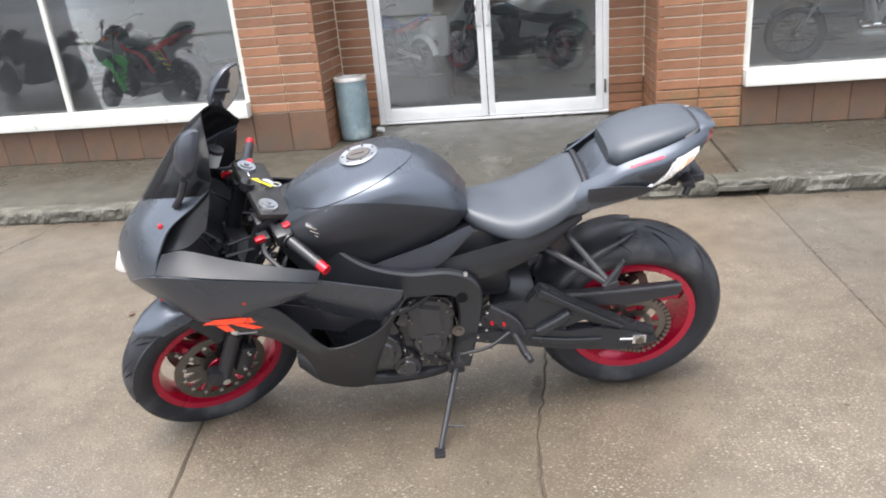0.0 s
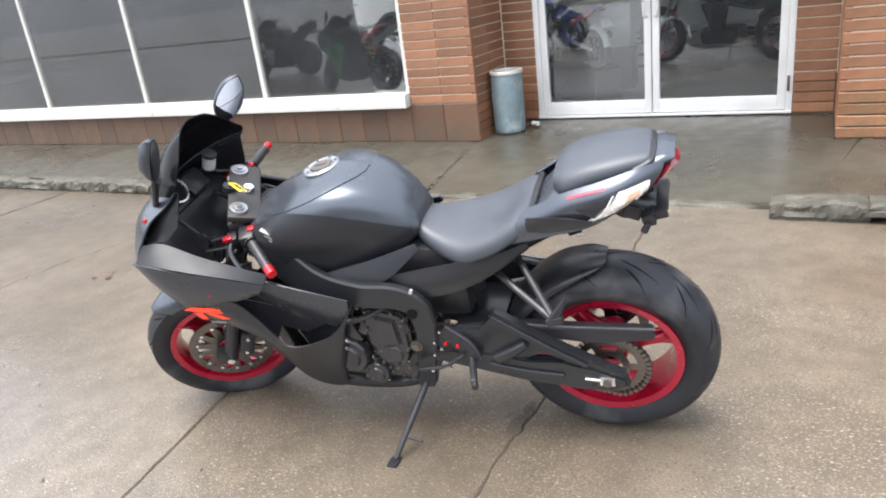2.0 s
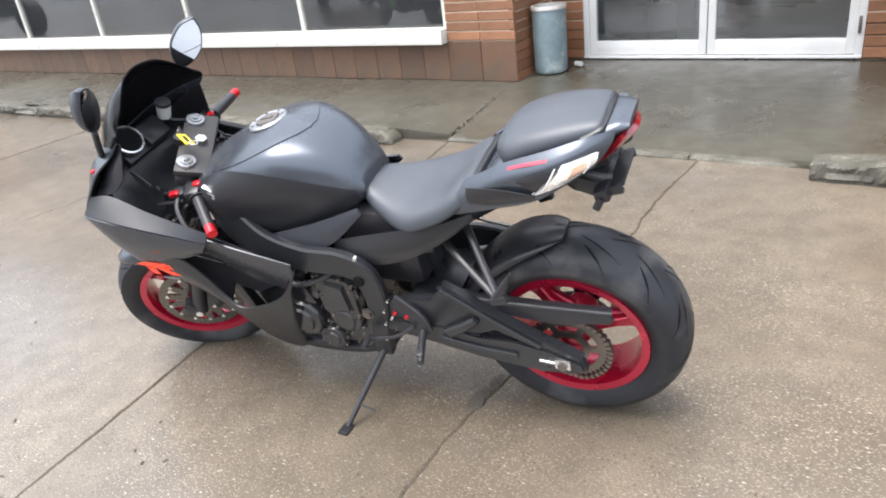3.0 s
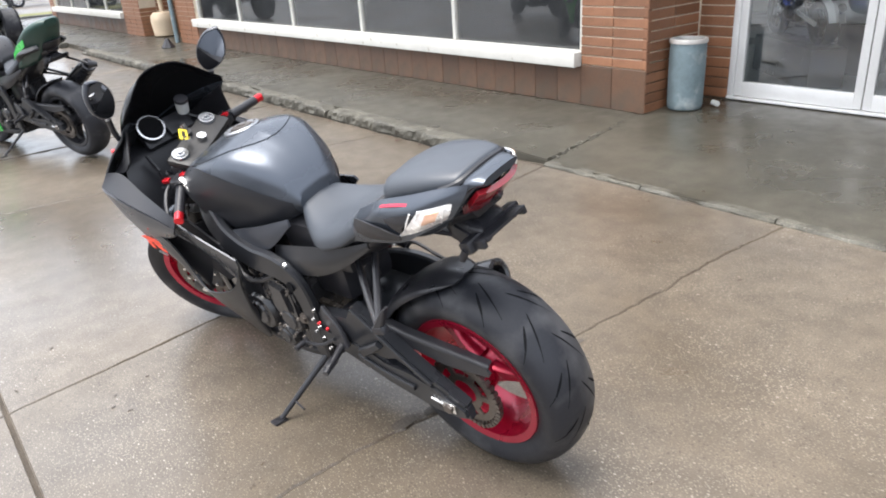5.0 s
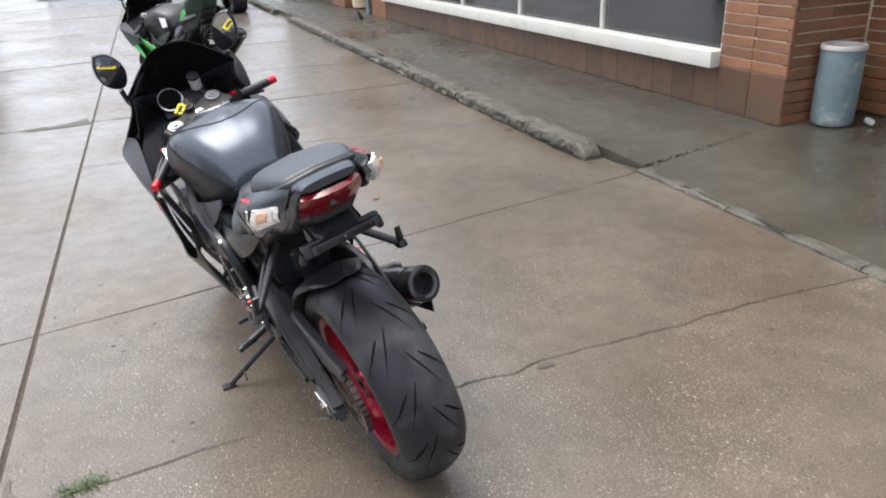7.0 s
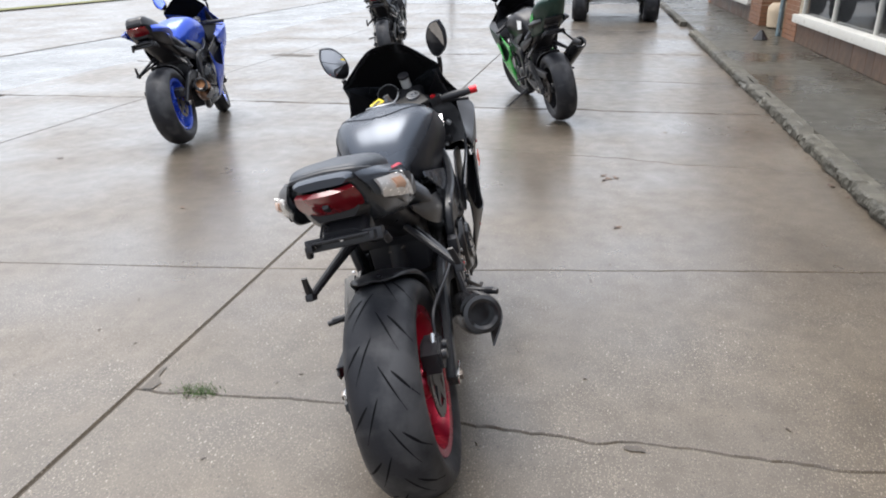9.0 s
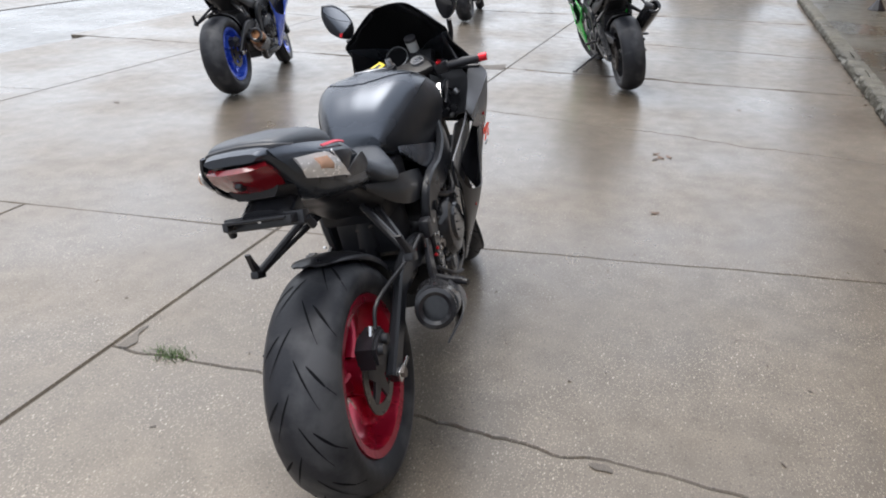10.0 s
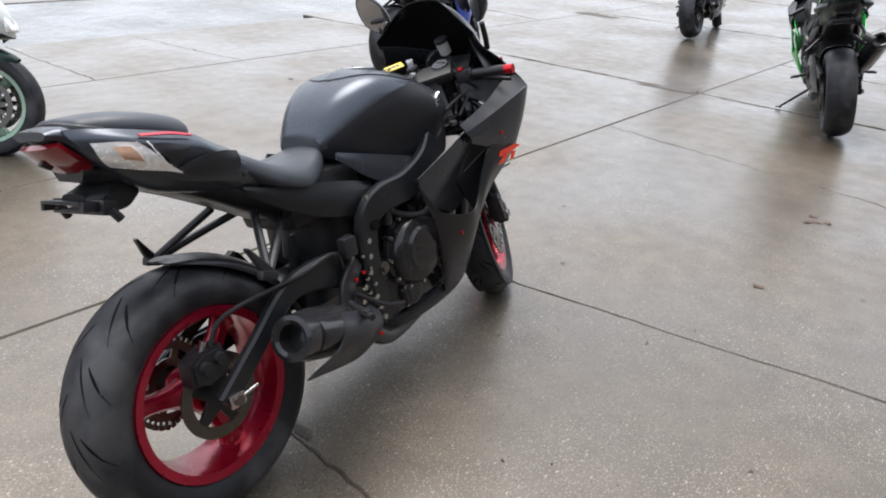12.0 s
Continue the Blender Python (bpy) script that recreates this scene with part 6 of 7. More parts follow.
        lower_e = mirrored([(1.530, 0.085, 0.640), (1.46, 0.200, 0.682), (1.35, 0.258, 0.640), (1.25, 0.274, 0.660), (1.14, 0.274, 0.680), (1.03, 0.275, 0.715)], s)
        mid_e = [tuple((u + v) / 2 + 0.006 * (i == 1) * s for i, (u, v) in enumerate(zip(p, q))) for p, q in zip(rim_e, lower_e)]
        bm = mesh()
        sheet(bm, [rim_e, mid_e, lower_e], 0.005, 5)
        up_f = part("side_fairing", bm, pal.get("cheek", paint), root)
        bm = mesh()
        sheet(bm, [mirrored([(1.345, 0.245, 0.618), (1.305, 0.266, 0.645), (1.255, 0.276, 0.668)], s), mirrored([(1.24, 0.252, 0.578), (1.20, 0.275, 0.628), (1.14, 0.277, 0.682)], s), mirrored([(1.15, 0.250, 0.535), (1.115, 0.273, 0.582), (1.075, 0.272, 0.612)], s),
                   mirrored([(1.085, 0.232, 0.450), (1.055, 0.263, 0.495), (1.030, 0.272, 0.538)], s), mirrored([(1.050, 0.175, 0.275), (1.015, 0.235, 0.395), (0.985, 0.276, 0.500)], s), mirrored([(0.98, 0.165, 0.225), (0.935, 0.222, 0.370), (0.90, 0.266, 0.512)], s),
                   mirrored([(0.905, 0.168, 0.235), (0.87, 0.218, 0.380), (0.82, 0.255, 0.552)], s), mirrored([(0.875, 0.190, 0.340), (0.805, 0.240, 0.525), (0.738, 0.247, 0.660)], s)], 0.005, 5)
        low_f = part("lower_fairing", bm, accent, root)
        bm = mesh()
        sheet(bm, [mirrored([(1.09, 0.262, 0.782), (0.94, 0.262, 0.738), (0.75, 0.244, 0.672)], s), mirrored([(1.07, 0.240, 0.690), (0.93, 0.240, 0.650), (0.77, 0.234, 0.610)], s), mirrored([(1.03, 0.208, 0.610), (0.93, 0.212, 0.570), (0.83, 0.220, 0.548)], s)], 0.005, 4)
        part("duct_panel", bm, pal.get("duct", dark), root)
        bm = mesh()
        plate(bm, [(1.33, 0.66), (1.24, 0.70), (1.08, 0.72), (0.92, 0.66), (0.86, 0.55), (0.96, 0.50), (1.07, 0.53), (1.16, 0.575), (1.26, 0.62)], 0.196 * s, 0.204 * s)
        part("inner_panel", bm, BLACK, root)
        bm = mesh()
        sheet(bm, [mirrored([(1.00, 0.205, 0.600), (1.12, 0.225, 0.645), (1.24, 0.236, 0.685), (1.34, 0.225, 0.690)], s), mirrored([(1.05, 0.205, 0.520), (1.14, 0.226, 0.585), (1.24, 0.240, 0.630), (1.345, 0.235, 0.650)], s),
                   mirrored([(1.080, 0.226, 0.452), (1.152, 0.244, 0.538), (1.24, 0.246, 0.580), (1.345, 0.240, 0.620)], s)], 0.004, 4)
        part("duct_liner", bm, BLACK, root)
        if fine:
            # red decal drawn as plain slanted strokes, with a pale bar under it
            bm = mesh()
            for pts in ([(1.335, .628), (1.30, .640), (1.215, .640), (1.20, .630), (1.215, .622), (1.275, .621)], [(1.30, .618), (1.27, .618), (1.255, .594), (1.278, .594)], [(1.255, .618), (1.228, .620), (1.175, .598), (1.205, .596)], [(1.205, .640), (1.190, .634), (1.185, .622), (1.215, .618), (1.225, .624)]):
                plate(bm, [(1.25 + (px - 1.25) * 1.06, pz + 0.022) for px, pz in pts], 0.2795 * s, 0.2815 * s)
            dec = part("decal_stroke", bm, RED_DECAL, low_f, "bright red slanted decal strokes", m=Matrix.Translation((0, 0, -0.010)), smooth=False)
            bm = mesh()
            plate(bm, [(1.255, .594), (1.195, .594), (1.192, .589), (1.251, .589)], 0.274 * s, 0.2785 * s)
            part("decal_bar", bm, RING_METAL, low_f, "small pale lettering bar", smooth=False)
            bolts("fairing_bolt", up_f, mirrored([(1.20, 0.290, 0.715), (1.45, 0.235, 0.715), (1.395, 0.211, 0.944)], s), RED_ANODISED, 0.007)
            bolts("fairing_bolt", low_f, mirrored([(0.935, 0.246, 0.440)], s), RED_ANODISED, 0.007)
    grid = []
    for half in ([(1.640, 0, 0.668), (1.595, 0.090, 0.700), (1.530, 0.190, 0.765), (1.416, 0.294, 0.842)], [(1.638, 0, 0.755), (1.588, 0.095, 0.785), (1.508, 0.185, 0.838), (1.405, 0.268, 0.882)],
                 [(1.590, 0, 0.848), (1.535, 0.095, 0.886), (1.455, 0.170, 0.930), (1.365, 0.230, 0.945)], [(1.510, 0, 0.925), (1.450, 0.090, 0.965), (1.372, 0.152, 0.996), (1.285, 0.212, 1.000)], [(1.465, 0, 0.960), (1.398, 0.090, 1.002), (1.318, 0.160, 1.030), (1.232, 0.210, 1.046)]):
        grid.append([(x, -y, z) for x, y, z in reversed(half[1:])] + half)
    bm = mesh()
    sheet(bm, grid, 0.005, 5)
    part("nose_cowl", bm, paint, root)
    bm = mesh()
    sheet(bm, [[(1.595, -0.09, 0.690), (1.635, 0, 0.665), (1.595, 0.09, 0.690)], [(1.46, -0.195, 0.688), (1.50, 0, 0.66), (1.46, 0.195, 0.688)], [(1.35, -0.25, 0.650), (1.38, 0, 0.68), (1.35, 0.25, 0.650)]], 0.004, 4)
    part("nose_undertray", bm, BLACK, root)
    bm = mesh()
    box(bm, (1.615, 0, 0.735), (0.05, 0.12, 0.085), 0.02, Matrix.Rotation(radians(-25), 3, "Y"))
    part("headlight", bm, LENS, root, "clear headlight lens")
    grid = []
    for half in ([(1.512, 0, 0.932), (1.447, 0.092, 0.972), (1.366, 0.155, 1.000), (1.262, 0.206, 1.024)], [(1.430, 0, 1.030), (1.385, 0.098, 1.050), (1.315, 0.162, 1.060), (1.226, 0.209, 1.058)],
                 [(1.345, 0, 1.122), (1.315, 0.088, 1.128), (1.272, 0.138, 1.118), (1.228, 0.178, 1.088)], [(1.266, 0, 1.184), (1.252, 0.062, 1.177), (1.240, 0.102, 1.154), (1.230, 0.142, 1.120)]):
        grid.append([(x, -y, z) for x, y, z in reversed(half[1:])] + half)
    bm = mesh()
    sheet(bm, grid, 0.004, 6)
    part("windscreen", bm, pal.get("screen", SCREEN), root, "smoked black windscreen")
    for s in (1, -1):
        bm = mesh()
        sheet(bm, [mirrored([(1.44, 0.120, 0.925), (1.34, 0.158, 0.985), (1.236, 0.192, 1.036)], s), mirrored([(1.42, 0.170, 0.900), (1.33, 0.196, 0.950), (1.245, 0.198, 1.000)], s), mirrored([(1.40, 0.235, 0.870), (1.33, 0.225, 0.880), (1.27, 0.215, 0.925)], s)], 0.005, 4)
        part("inner_fairing", bm, BLACK, root)
        # mirror, folded upright
        bm = mesh()
        c = Vector((1.248, 0.218 * s, 1.160))
        turn = Matrix.Rotation(radians(-12 * s), 4, "X") @ Matrix.Rotation(radians(-26), 4, "Y") @ Matrix.Rotation(radians(14 if s > 0 else -34), 4, "Z")
        face_pts = curve_through([(0, yy * 0.056, zz * 0.088) for yy, zz in ((0.35, 1.0), (0.80, 0.55), (0.95, -0.15), (0.55, -0.72), (-0.15, -1.0), (-0.72, -0.62), (-0.85, 0.0), (-0.45, 0.68), (0.20, 0.99))], 3)
        rings = []
        for x, k in ((0.040, 0.25), (0.032, 0.7), (0.012, 0.97), (0.0, 1.0), (-0.004, 0.97)):
            rings.append([Vector((x, p.y * k * s, p.z * k)) for p in face_pts])
        skin(bm, rings)
        mh = part("mirror", bm, pal.get("mirror", CHEEK if fine else BLACK), root, m=Matrix.Translation(c) @ turn)
        bm = mesh()
        ring = [Vector((-0.0052, p.y * 0.90 * s, p.z * 0.92)) for p in face_pts]
        bm.faces.new([bm.verts.new(p) for p in ring])
        part("mirror_glass", bm, MIRROR, mh, "mirror glass", m=Matrix.Translation(c) @ turn, smooth=False)
        bm = mesh()
        tube(bm, mirrored([(1.345, 0.190, 0.990), (1.315, 0.205, 1.030), (1.290, 0.212, 1.080)], s), 0.010)
        part("mirror_stem", bm, BLACK, mh)
    # dash
    bm = mesh()
    sheet(bm, [[(1.44, -0.17, 0.91), (1.48, 0, 0.92), (1.44, 0.17, 0.91)], [(1.38, -0.20, 0.88), (1.40, 0, 0.90), (1.38, 0.20, 0.88)], [(1.33, -0.24, 0.82), (1.34, 0, 0.80), (1.33, 0.24, 0.82)], [(1.27, -0.26, 0.72), (1.28, 0, 0.70), (1.27, 0.26, 0.72)]], 0.004, 4)
    part("inner_dash", bm, BLACK, root)
    if fine:
        face = Matrix.Translation((1.385, 0.055, 0.958)) @ Matrix.Rotation(radians(-52), 4, "Y") @ Matrix.Rotation(radians(90), 4, "X")
        bm = mesh()
        lathe(bm, [(0.040, -0.004), (0.050, -0.004), (0.050, 0.012), (0.044, 0.012), (0.040, 0.004)], 36, shut=True)
        bez = part("gauge_bezel", bm, SILVER, root, "silver tachometer bezel", m=face)
        bm = mesh()
        disc(bm, (0, 0.0, 0), 0.041, 0.006, 32)
        part("gauge_face", bm, GROOVE, bez, m=face)
        bm = mesh()
        box(bm, (1.375, -0.045, 0.94), (0.02, 0.10, 0.075), 0.008, Matrix.Rotation(radians(38), 3, "Y"))
        box(bm, (1.40, 0.0, 0.925), (0.03, 0.20, 0.09), 0.015, Matrix.Rotation(radians(38), 3, "Y"))
        part("gauge_housing", bm, BLACK, root)
        rg = random.Random(4)
        for s in (1, -1):
            for i in range(8):
                bm = mesh()
                p = Vector((rg.uniform(1.14, 1.30), rg.uniform(.08, .17) * s, rg.uniform(.70, .86)))
                tube(bm, [p, p + Vector((rg.uniform(-.08, .08), rg.uniform(-.03, .03), rg.uniform(.03, .08))), p + Vector((rg.uniform(-.12, .1), rg.uniform(-.05, .05), rg.uniform(-.08, .08)))], 0.005, 6)
                part("cable", bm, BLACK, root)
            for i in range(9):
                bm = mesh()
                p = (rg.uniform(1.13, 1.30), rg.uniform(.07, .19) * s, rg.uniform(.70, .87))
                box(bm, p, (rg.uniform(.014, .035), rg.uniform(.012, .03), rg.uniform(.012, .03)), 0.004, Matrix.Rotation(rg.uniform(-1, 1), 3, "X"))
                part("connector", bm, DULL_SILVER if i % 3 == 0 else BLACK, root)
    # belly pan
    bm = mesh()
    body(bm, [(1.15, [(0, .245), (.05, .245), (.09, .262), (.07, .32), (0, .33)]), (1.05, [(0, .185), (.09, .190), (.138, .218), (.12, .28), (0, .29)]),
              (0.88, [(0, .176), (.11, .180), (.150, .205), (.14, .25), (0, .26)]), (0.70, [(0, .186), (.11, .190), (.148, .216), (.14, .25), (0, .26)]), (0.60, [(0, .205), (.09, .210), (.125, .232), (.11, .265), (0, .27)])], 5, 4)
    part("belly_pan", bm, pal.get("belly", SATIN_BLACK), root)
    return root


PALE_GREEN = material("pale_green_rim", (0.30, 0.42, 0.32), 0.3, metal=0.5, vary=0.08, bump=0.0)
ORANGE = material("orange_reflector", (0.85, 0.22, 0.02), 0.2, vary=0.05, bump=0.0)
OWN = dict(paint=SATIN_GREY, dark=SATIN_BLACK, accent=SATIN_BLACK, wheel=RED_RIM, cheek=CHEEK, duct=CHEEK, ring=RING_METAL)
motorcycle("motorcycle", pose(0.258, 2.360, 0.003) @ Matrix.Rotation(radians(189.1), 4, "Z") @ Matrix.Rotation(radians(-13.3), 4, "X"), OWN,
           "matte grey sports motorcycle with red rims leaning on side stand", steer=27.4)


def parked(rear_x, rear_y, heading, lean=-11.0):
    return pose(rear_x, rear_y, 0.002) @ Matrix.Rotation(radians(heading), 4, "Z") @ Matrix.Rotation(radians(lean), 4, "X")


green = motorcycle("motorcycle", parked(-5.0, 2.45, 200), dict(paint=BLACK, dark=BLACK, accent=GREEN_PAINT, wheel=BLACK, tail=DARK_GREEN, bar_end=BLACK, cheek=DARK_GREEN, duct=GREEN_PAINT, guard=DARK_GREEN, lamp=BLACK),
           "green and black sports motorcycle parked on the wet forecourt", "parked motorcycles", steer=20, fine=False, muffler="high", tail="solo")
blue = motorcycle("motorcycle", parked(-3.48, -0.73, 195), dict(paint=BLUE_PAINT, dark=BLACK, accent=BLUE_PAINT, wheel=BLUE_PAINT, tail=BLACK, bar_end=BLACK, muffler=BRONZE, cheek=BLUE_PAINT),
           "blue sports motorcycle with blue wheels and bronze muffler", "parked motorcycles", steer=12, fine=False, tail="solo")
far_bike = motorcycle("motorcycle", parked(-8.5, -0.3, 190), dict(paint=SATIN_GREY, dark=BLACK, accent=PALE_PAINT, wheel=BLACK, tail=BLACK, bar_end=BLACK),
           "grey and black motorcycle parked far along the forecourt", "parked motorcycles", steer=12, fine=False, tail="solo")
motorcycle("motorcycle", parked(0.80, -1.88, 138), dict(paint=PALE_PAINT, dark=BLACK, accent=DARK_GREEN, wheel=PALE_GREEN, guard=DARK_GREEN, reflector=ORANGE, tail=BLACK, bar_end=BLACK, caliper=PALE_PAINT),
           "silver and dark green sports motorcycle with exposed front discs", "parked motorcycles", steer=0, fine=False, tail="solo")

# paper tag on the green machine's tank, and its black seat hump
bm = mesh()
sheet(bm, [[(0.60, 0.168, 0.845), (0.52, 0.150, 0.855)], [(0.62, 0.160, 0.935), (0.54, 0.135, 0.93)]], 0.003, 3)
part("price_tag", bm, WHITE, green, "white paper price tag")
bm = mesh()
body(bm, [(0.32, [(0, .80), (.08, .80), (.105, .83), (.085, .86), (0, .87)]), (0.18, [(0, .82), (.09, .82), (.135, .91), (.105, .955), (0, .965)]), (0.04, [(0, .86), (.09, .86), (.150, .99), (.120, 1.05), (0, 1.062)]), (-0.10, [(0, .93), (.08, .93), (.145, 1.07), (.118, 1.13), (0, 1.142)]), (-0.21, [(0, 1.04), (.06, 1.04), (.110, 1.12), (.085, 1.165), (0, 1.172)]), (-0.27, [(0, 1.12), (.03, 1.12), (.055, 1.145), (.04, 1.165), (0, 1.168)])], 5, 4)
part("seat_hump", bm, DARK_GREEN, green, "glossy dark green seat hump")
for s in (1, -1):
    bm = mesh()
    sheet(bm, [mirrored([(0.20, 0.128, 0.925), (0.06, 0.148, 1.005), (-0.06, 0.149, 1.055)], s), mirrored([(0.21, 0.130, 0.885), (0.07, 0.147, 0.945), (-0.04, 0.147, 1.00)], s)], 0.004, 4)
    part("side_stripe", bm, GREEN_PAINT, green, "bright green stripe")
bm = mesh()
tube(bm, [(-0.02, -0.10, 0.84), (-0.20, -0.12, 0.80), (-0.34, -0.13, 0.76)], 0.010, 8)
rod(bm, (-0.32, -0.12, 0.77), (-0.36, -0.17, 0.75), 0.032, 0.020, 14)
part("signal_arm", bm, BLACK, green)


# ---- motorcycles inside the showroom ----
def street_bike(at, pal, label):
    """A bare street motorcycle: round lamp, high bars, short seat, shock with a coloured spring."""
    root = thing("street_motorcycle", at, label, "motorcycle", "showroom motorcycles")
    wheel(root, "rear_wheel", Vector((0, 0, 0.31)), 0.31, 0.080, 0.060, pal["wheel"], Matrix.Identity(4), False)
    wheel(root, "front_wheel", Vector((1.40, 0, 0.305)), 0.305, 0.060, 0.046, pal["wheel"], Matrix.Identity(4), False)
    bm = mesh()
    body(bm, [(0.55, [(0, .76), (.07, .77), (.10, .81), (0, .85)]), (0.75, [(0, .74), (.13, .77), (.16, .86), (0, .96)]), (0.95, [(0, .78), (.13, .81), (.15, .89), (0, .98)]), (1.08, [(0, .84), (.06, .85), (.07, .90), (0, .93)])], 5, 4)
    part("fuel_tank", bm, pal["tank"], root)
    bm = mesh()
    body(bm, [(-0.22, [(0, .93), (.05, .93), (.07, .95), (0, .98)]), (0.0, [(0, .86), (.10, .87), (.12, .90), (0, .93)]), (0.30, [(0, .77), (.12, .78), (.15, .82), (0, .84)]), (0.56, [(0, .77), (.07, .78), (.09, .82), (0, .85)])], 5, 4)
    part("seat", bm, pal.get("seat", VINYL), root)
    for s in (1, -1):
        bm = mesh()
        sheet(bm, [mirrored([(0.45, 0.145, 0.77), (0.25, 0.150, 0.80), (-0.15, 0.095, 0.92)], s), mirrored([(0.42, 0.140, 0.68), (0.25, 0.145, 0.72), (-0.10, 0.095, 0.86)], s)], 0.006, 4)
        part("side_panel", bm, pal["panel"], root)
        bm = mesh()
        rod(bm, (1.40, 0.10 * s, 0.305), (1.27, 0.10 * s, 0.62), 0.027, seg=14)
        part("fork_leg", bm, BLACK, root)
        bm = mesh()
        rod(bm, (1.28, 0.10 * s, 0.60), (1.13, 0.10 * s, 0.97), 0.021, seg=14)
        part("fork_tube", bm, SILVER, root)
        bm = mesh()
        tube(bm, [(1.12, 0, 1.00), (1.12, 0.12 * s, 1.03), (1.04, 0.30 * s, 1.09), (0.99, 0.39 * s, 1.08)], 0.012)
        bar = part("handlebar", bm, BLACK, root)
        bm = mesh()
        tube(bm, [(1.06, 0.25 * s, 1.08), (1.08, 0.30 * s, 1.18), (1.07, 0.34 * s, 1.24)], 0.006)
        rod(bm, (1.06, 0.34 * s, 1.26), (1.08, 0.34 * s, 1.26), 0.055, 0.045, 20)
        part("mirror", bm, SILVER, bar)
        bm = mesh()
        rod(bm, (1.20, 0.14 * s, 0.90), (1.20, 0.21 * s, 0.90), 0.020, 0.034, 14)
        part("turn_signal", bm, ORANGE, root)
        bm = mesh()
        tube(bm, mirrored([(1.10, 0.04, 0.92), (0.92, 0.15, 0.76), (0.62, 0.16, 0.66), (0.50, 0.15, 0.42)], s), 0.024, 10)
        tube(bm, mirrored([(0.55, 0.12, 0.72), (0.20, 0.11, 0.80), (-0.15, 0.06, 0.90)], s), 0.014, 8)
        part("frame_tube", bm, pal.get("frame", BLACK), root)
        bm = mesh()
        band(bm, mirrored([(0.52, 0.10, 0.42, 0.07), (0.25, 0.12, 0.37, 0.06), (-0.04, 0.12, 0.31, 0.06)], s), 0.03)
        part("swingarm", bm, pal.get("arm", BLACK), root)
    bm = mesh()
    box(bm, (0.72, 0, 0.40), (0.40, 0.30, 0.24), 0.05)
    box(bm, (0.88, 0, 0.60), (0.20, 0.28, 0.26), 0.03, Matrix.Rotation(radians(20), 3, "Y"))
    for i in range(5):
        box(bm, (0.86 + 0.013 * i, 0, 0.51 + 0.04 * i), (0.25, 0.32, 0.010), 0.003, Matrix.Rotation(radians(20), 3, "Y"))
    lathe(bm, [(0, 0.20), (0.07, 0.20), (0.09, 0.18), (0.10, 0.14)], 24, (0.68, 0, 0.42))
    part("engine", bm, ENGINE, root)
    bm = mesh()
    tube(bm, [(1.00, -0.06, 0.62), (1.06, -0.08, 0.40), (0.90, -0.10, 0.22), (0.50, -0.14, 0.24), (0.25, -0.17, 0.32)], 0.026, 10)
    rod(bm, (0.32, -0.16, 0.30), (-0.12, -0.19, 0.48), 0.055, 0.06, 20)
    part("exhaust", bm, DULL_STEEL, root)
    bm = mesh()
    rod(bm, (0.36, 0.13, 0.74), (0.14, 0.14, 0.42), 0.020, seg=12)
    shock = part("shock_absorber", bm, BLACK, root)
    bm = mesh()
    tube(bm, [(0.34 - 0.0075 * a + 0.03 * math.cos(a * 0.9), 0.135 + 0.034 * math.sin(a * 0.9), 0.71 - 0.011 * a) for a in range(24)], 0.009, 6, 2)
    part("spring", bm, pal.get("spring", DULL_STEEL), shock)
    bm = mesh()
    lathe(bm, [(0, 0.085), (0.05, 0.08), (0.082, 0.06), (0.088, 0.03), (0.07, -0.03), (0, -0.06)], 28)
    lamp = part("headlight", bm, pal.get("lamp", BLACK), root, m=Matrix.Translation((1.25, 0, 0.93)) @ Matrix.Rotation(radians(-90), 4, "Z"))
    bm = mesh()
    disc(bm, (0, 0.087, 0), 0.074, 0.006, 24)
    part("lens", bm, LENS, lamp, m=Matrix.Translation((1.25, 0, 0.93)) @ Matrix.Rotation(radians(-90), 4, "Z"))
    for x, r, a0, a1, nm in ((1.40, 0.335, 35, 140, "front_mudguard"), (0.0, 0.36, 60, 175, "rear_mudguard")):
        bm = mesh()
        sheet(bm, [[(x + (r - 0.05 * abs(y) / 0.07) * math.cos(radians(a)), y, 0.31 + (r - 0.05 * abs(y) / 0.07) * math.sin(radians(a))) for y in (-0.07, -0.035, 0, 0.035, 0.07)] for a in np.linspace(a0, a1, 6)], 0.004, 3)
        part(nm, bm, pal["guard"], root)
    bm = mesh()
    box(bm, (-0.27, 0, 0.90), (0.03, 0.11, 0.05), 0.01)
    part("tail_light", bm, TAIL_RED, root)
    bm = mesh()
    box(bm, (-0.33, 0, 0.70), (0.006, 0.19, 0.13), 0.002, Matrix.Rotation(radians(20), 3, "Y"))
    part("plate_panel", bm, pal.get("plate", RING_METAL), root)
    return root


def indoors(x, y, heading):
    return pose(x, y, 0.167) @ Matrix.Rotation(radians(heading), 4, "Z") @ Matrix.Rotation(radians(-9), 4, "X")


street_bike(indoors(-4.50, 9.05, 158), dict(tank=DARK_GREEN, panel=RED_PAINT, wheel=BLACK, guard=BLACK, spring=YELLOW, lamp=CHROME, frame=RED_PAINT), "dark green and red street motorcycle with yellow spring indoors")
street_bike(indoors(-7.75, 11.4, 196), dict(tank=RED_PAINT, panel=BLACK, wheel=BLACK, guard=RED_PAINT), "red and black street motorcycle standing inside the showroom")
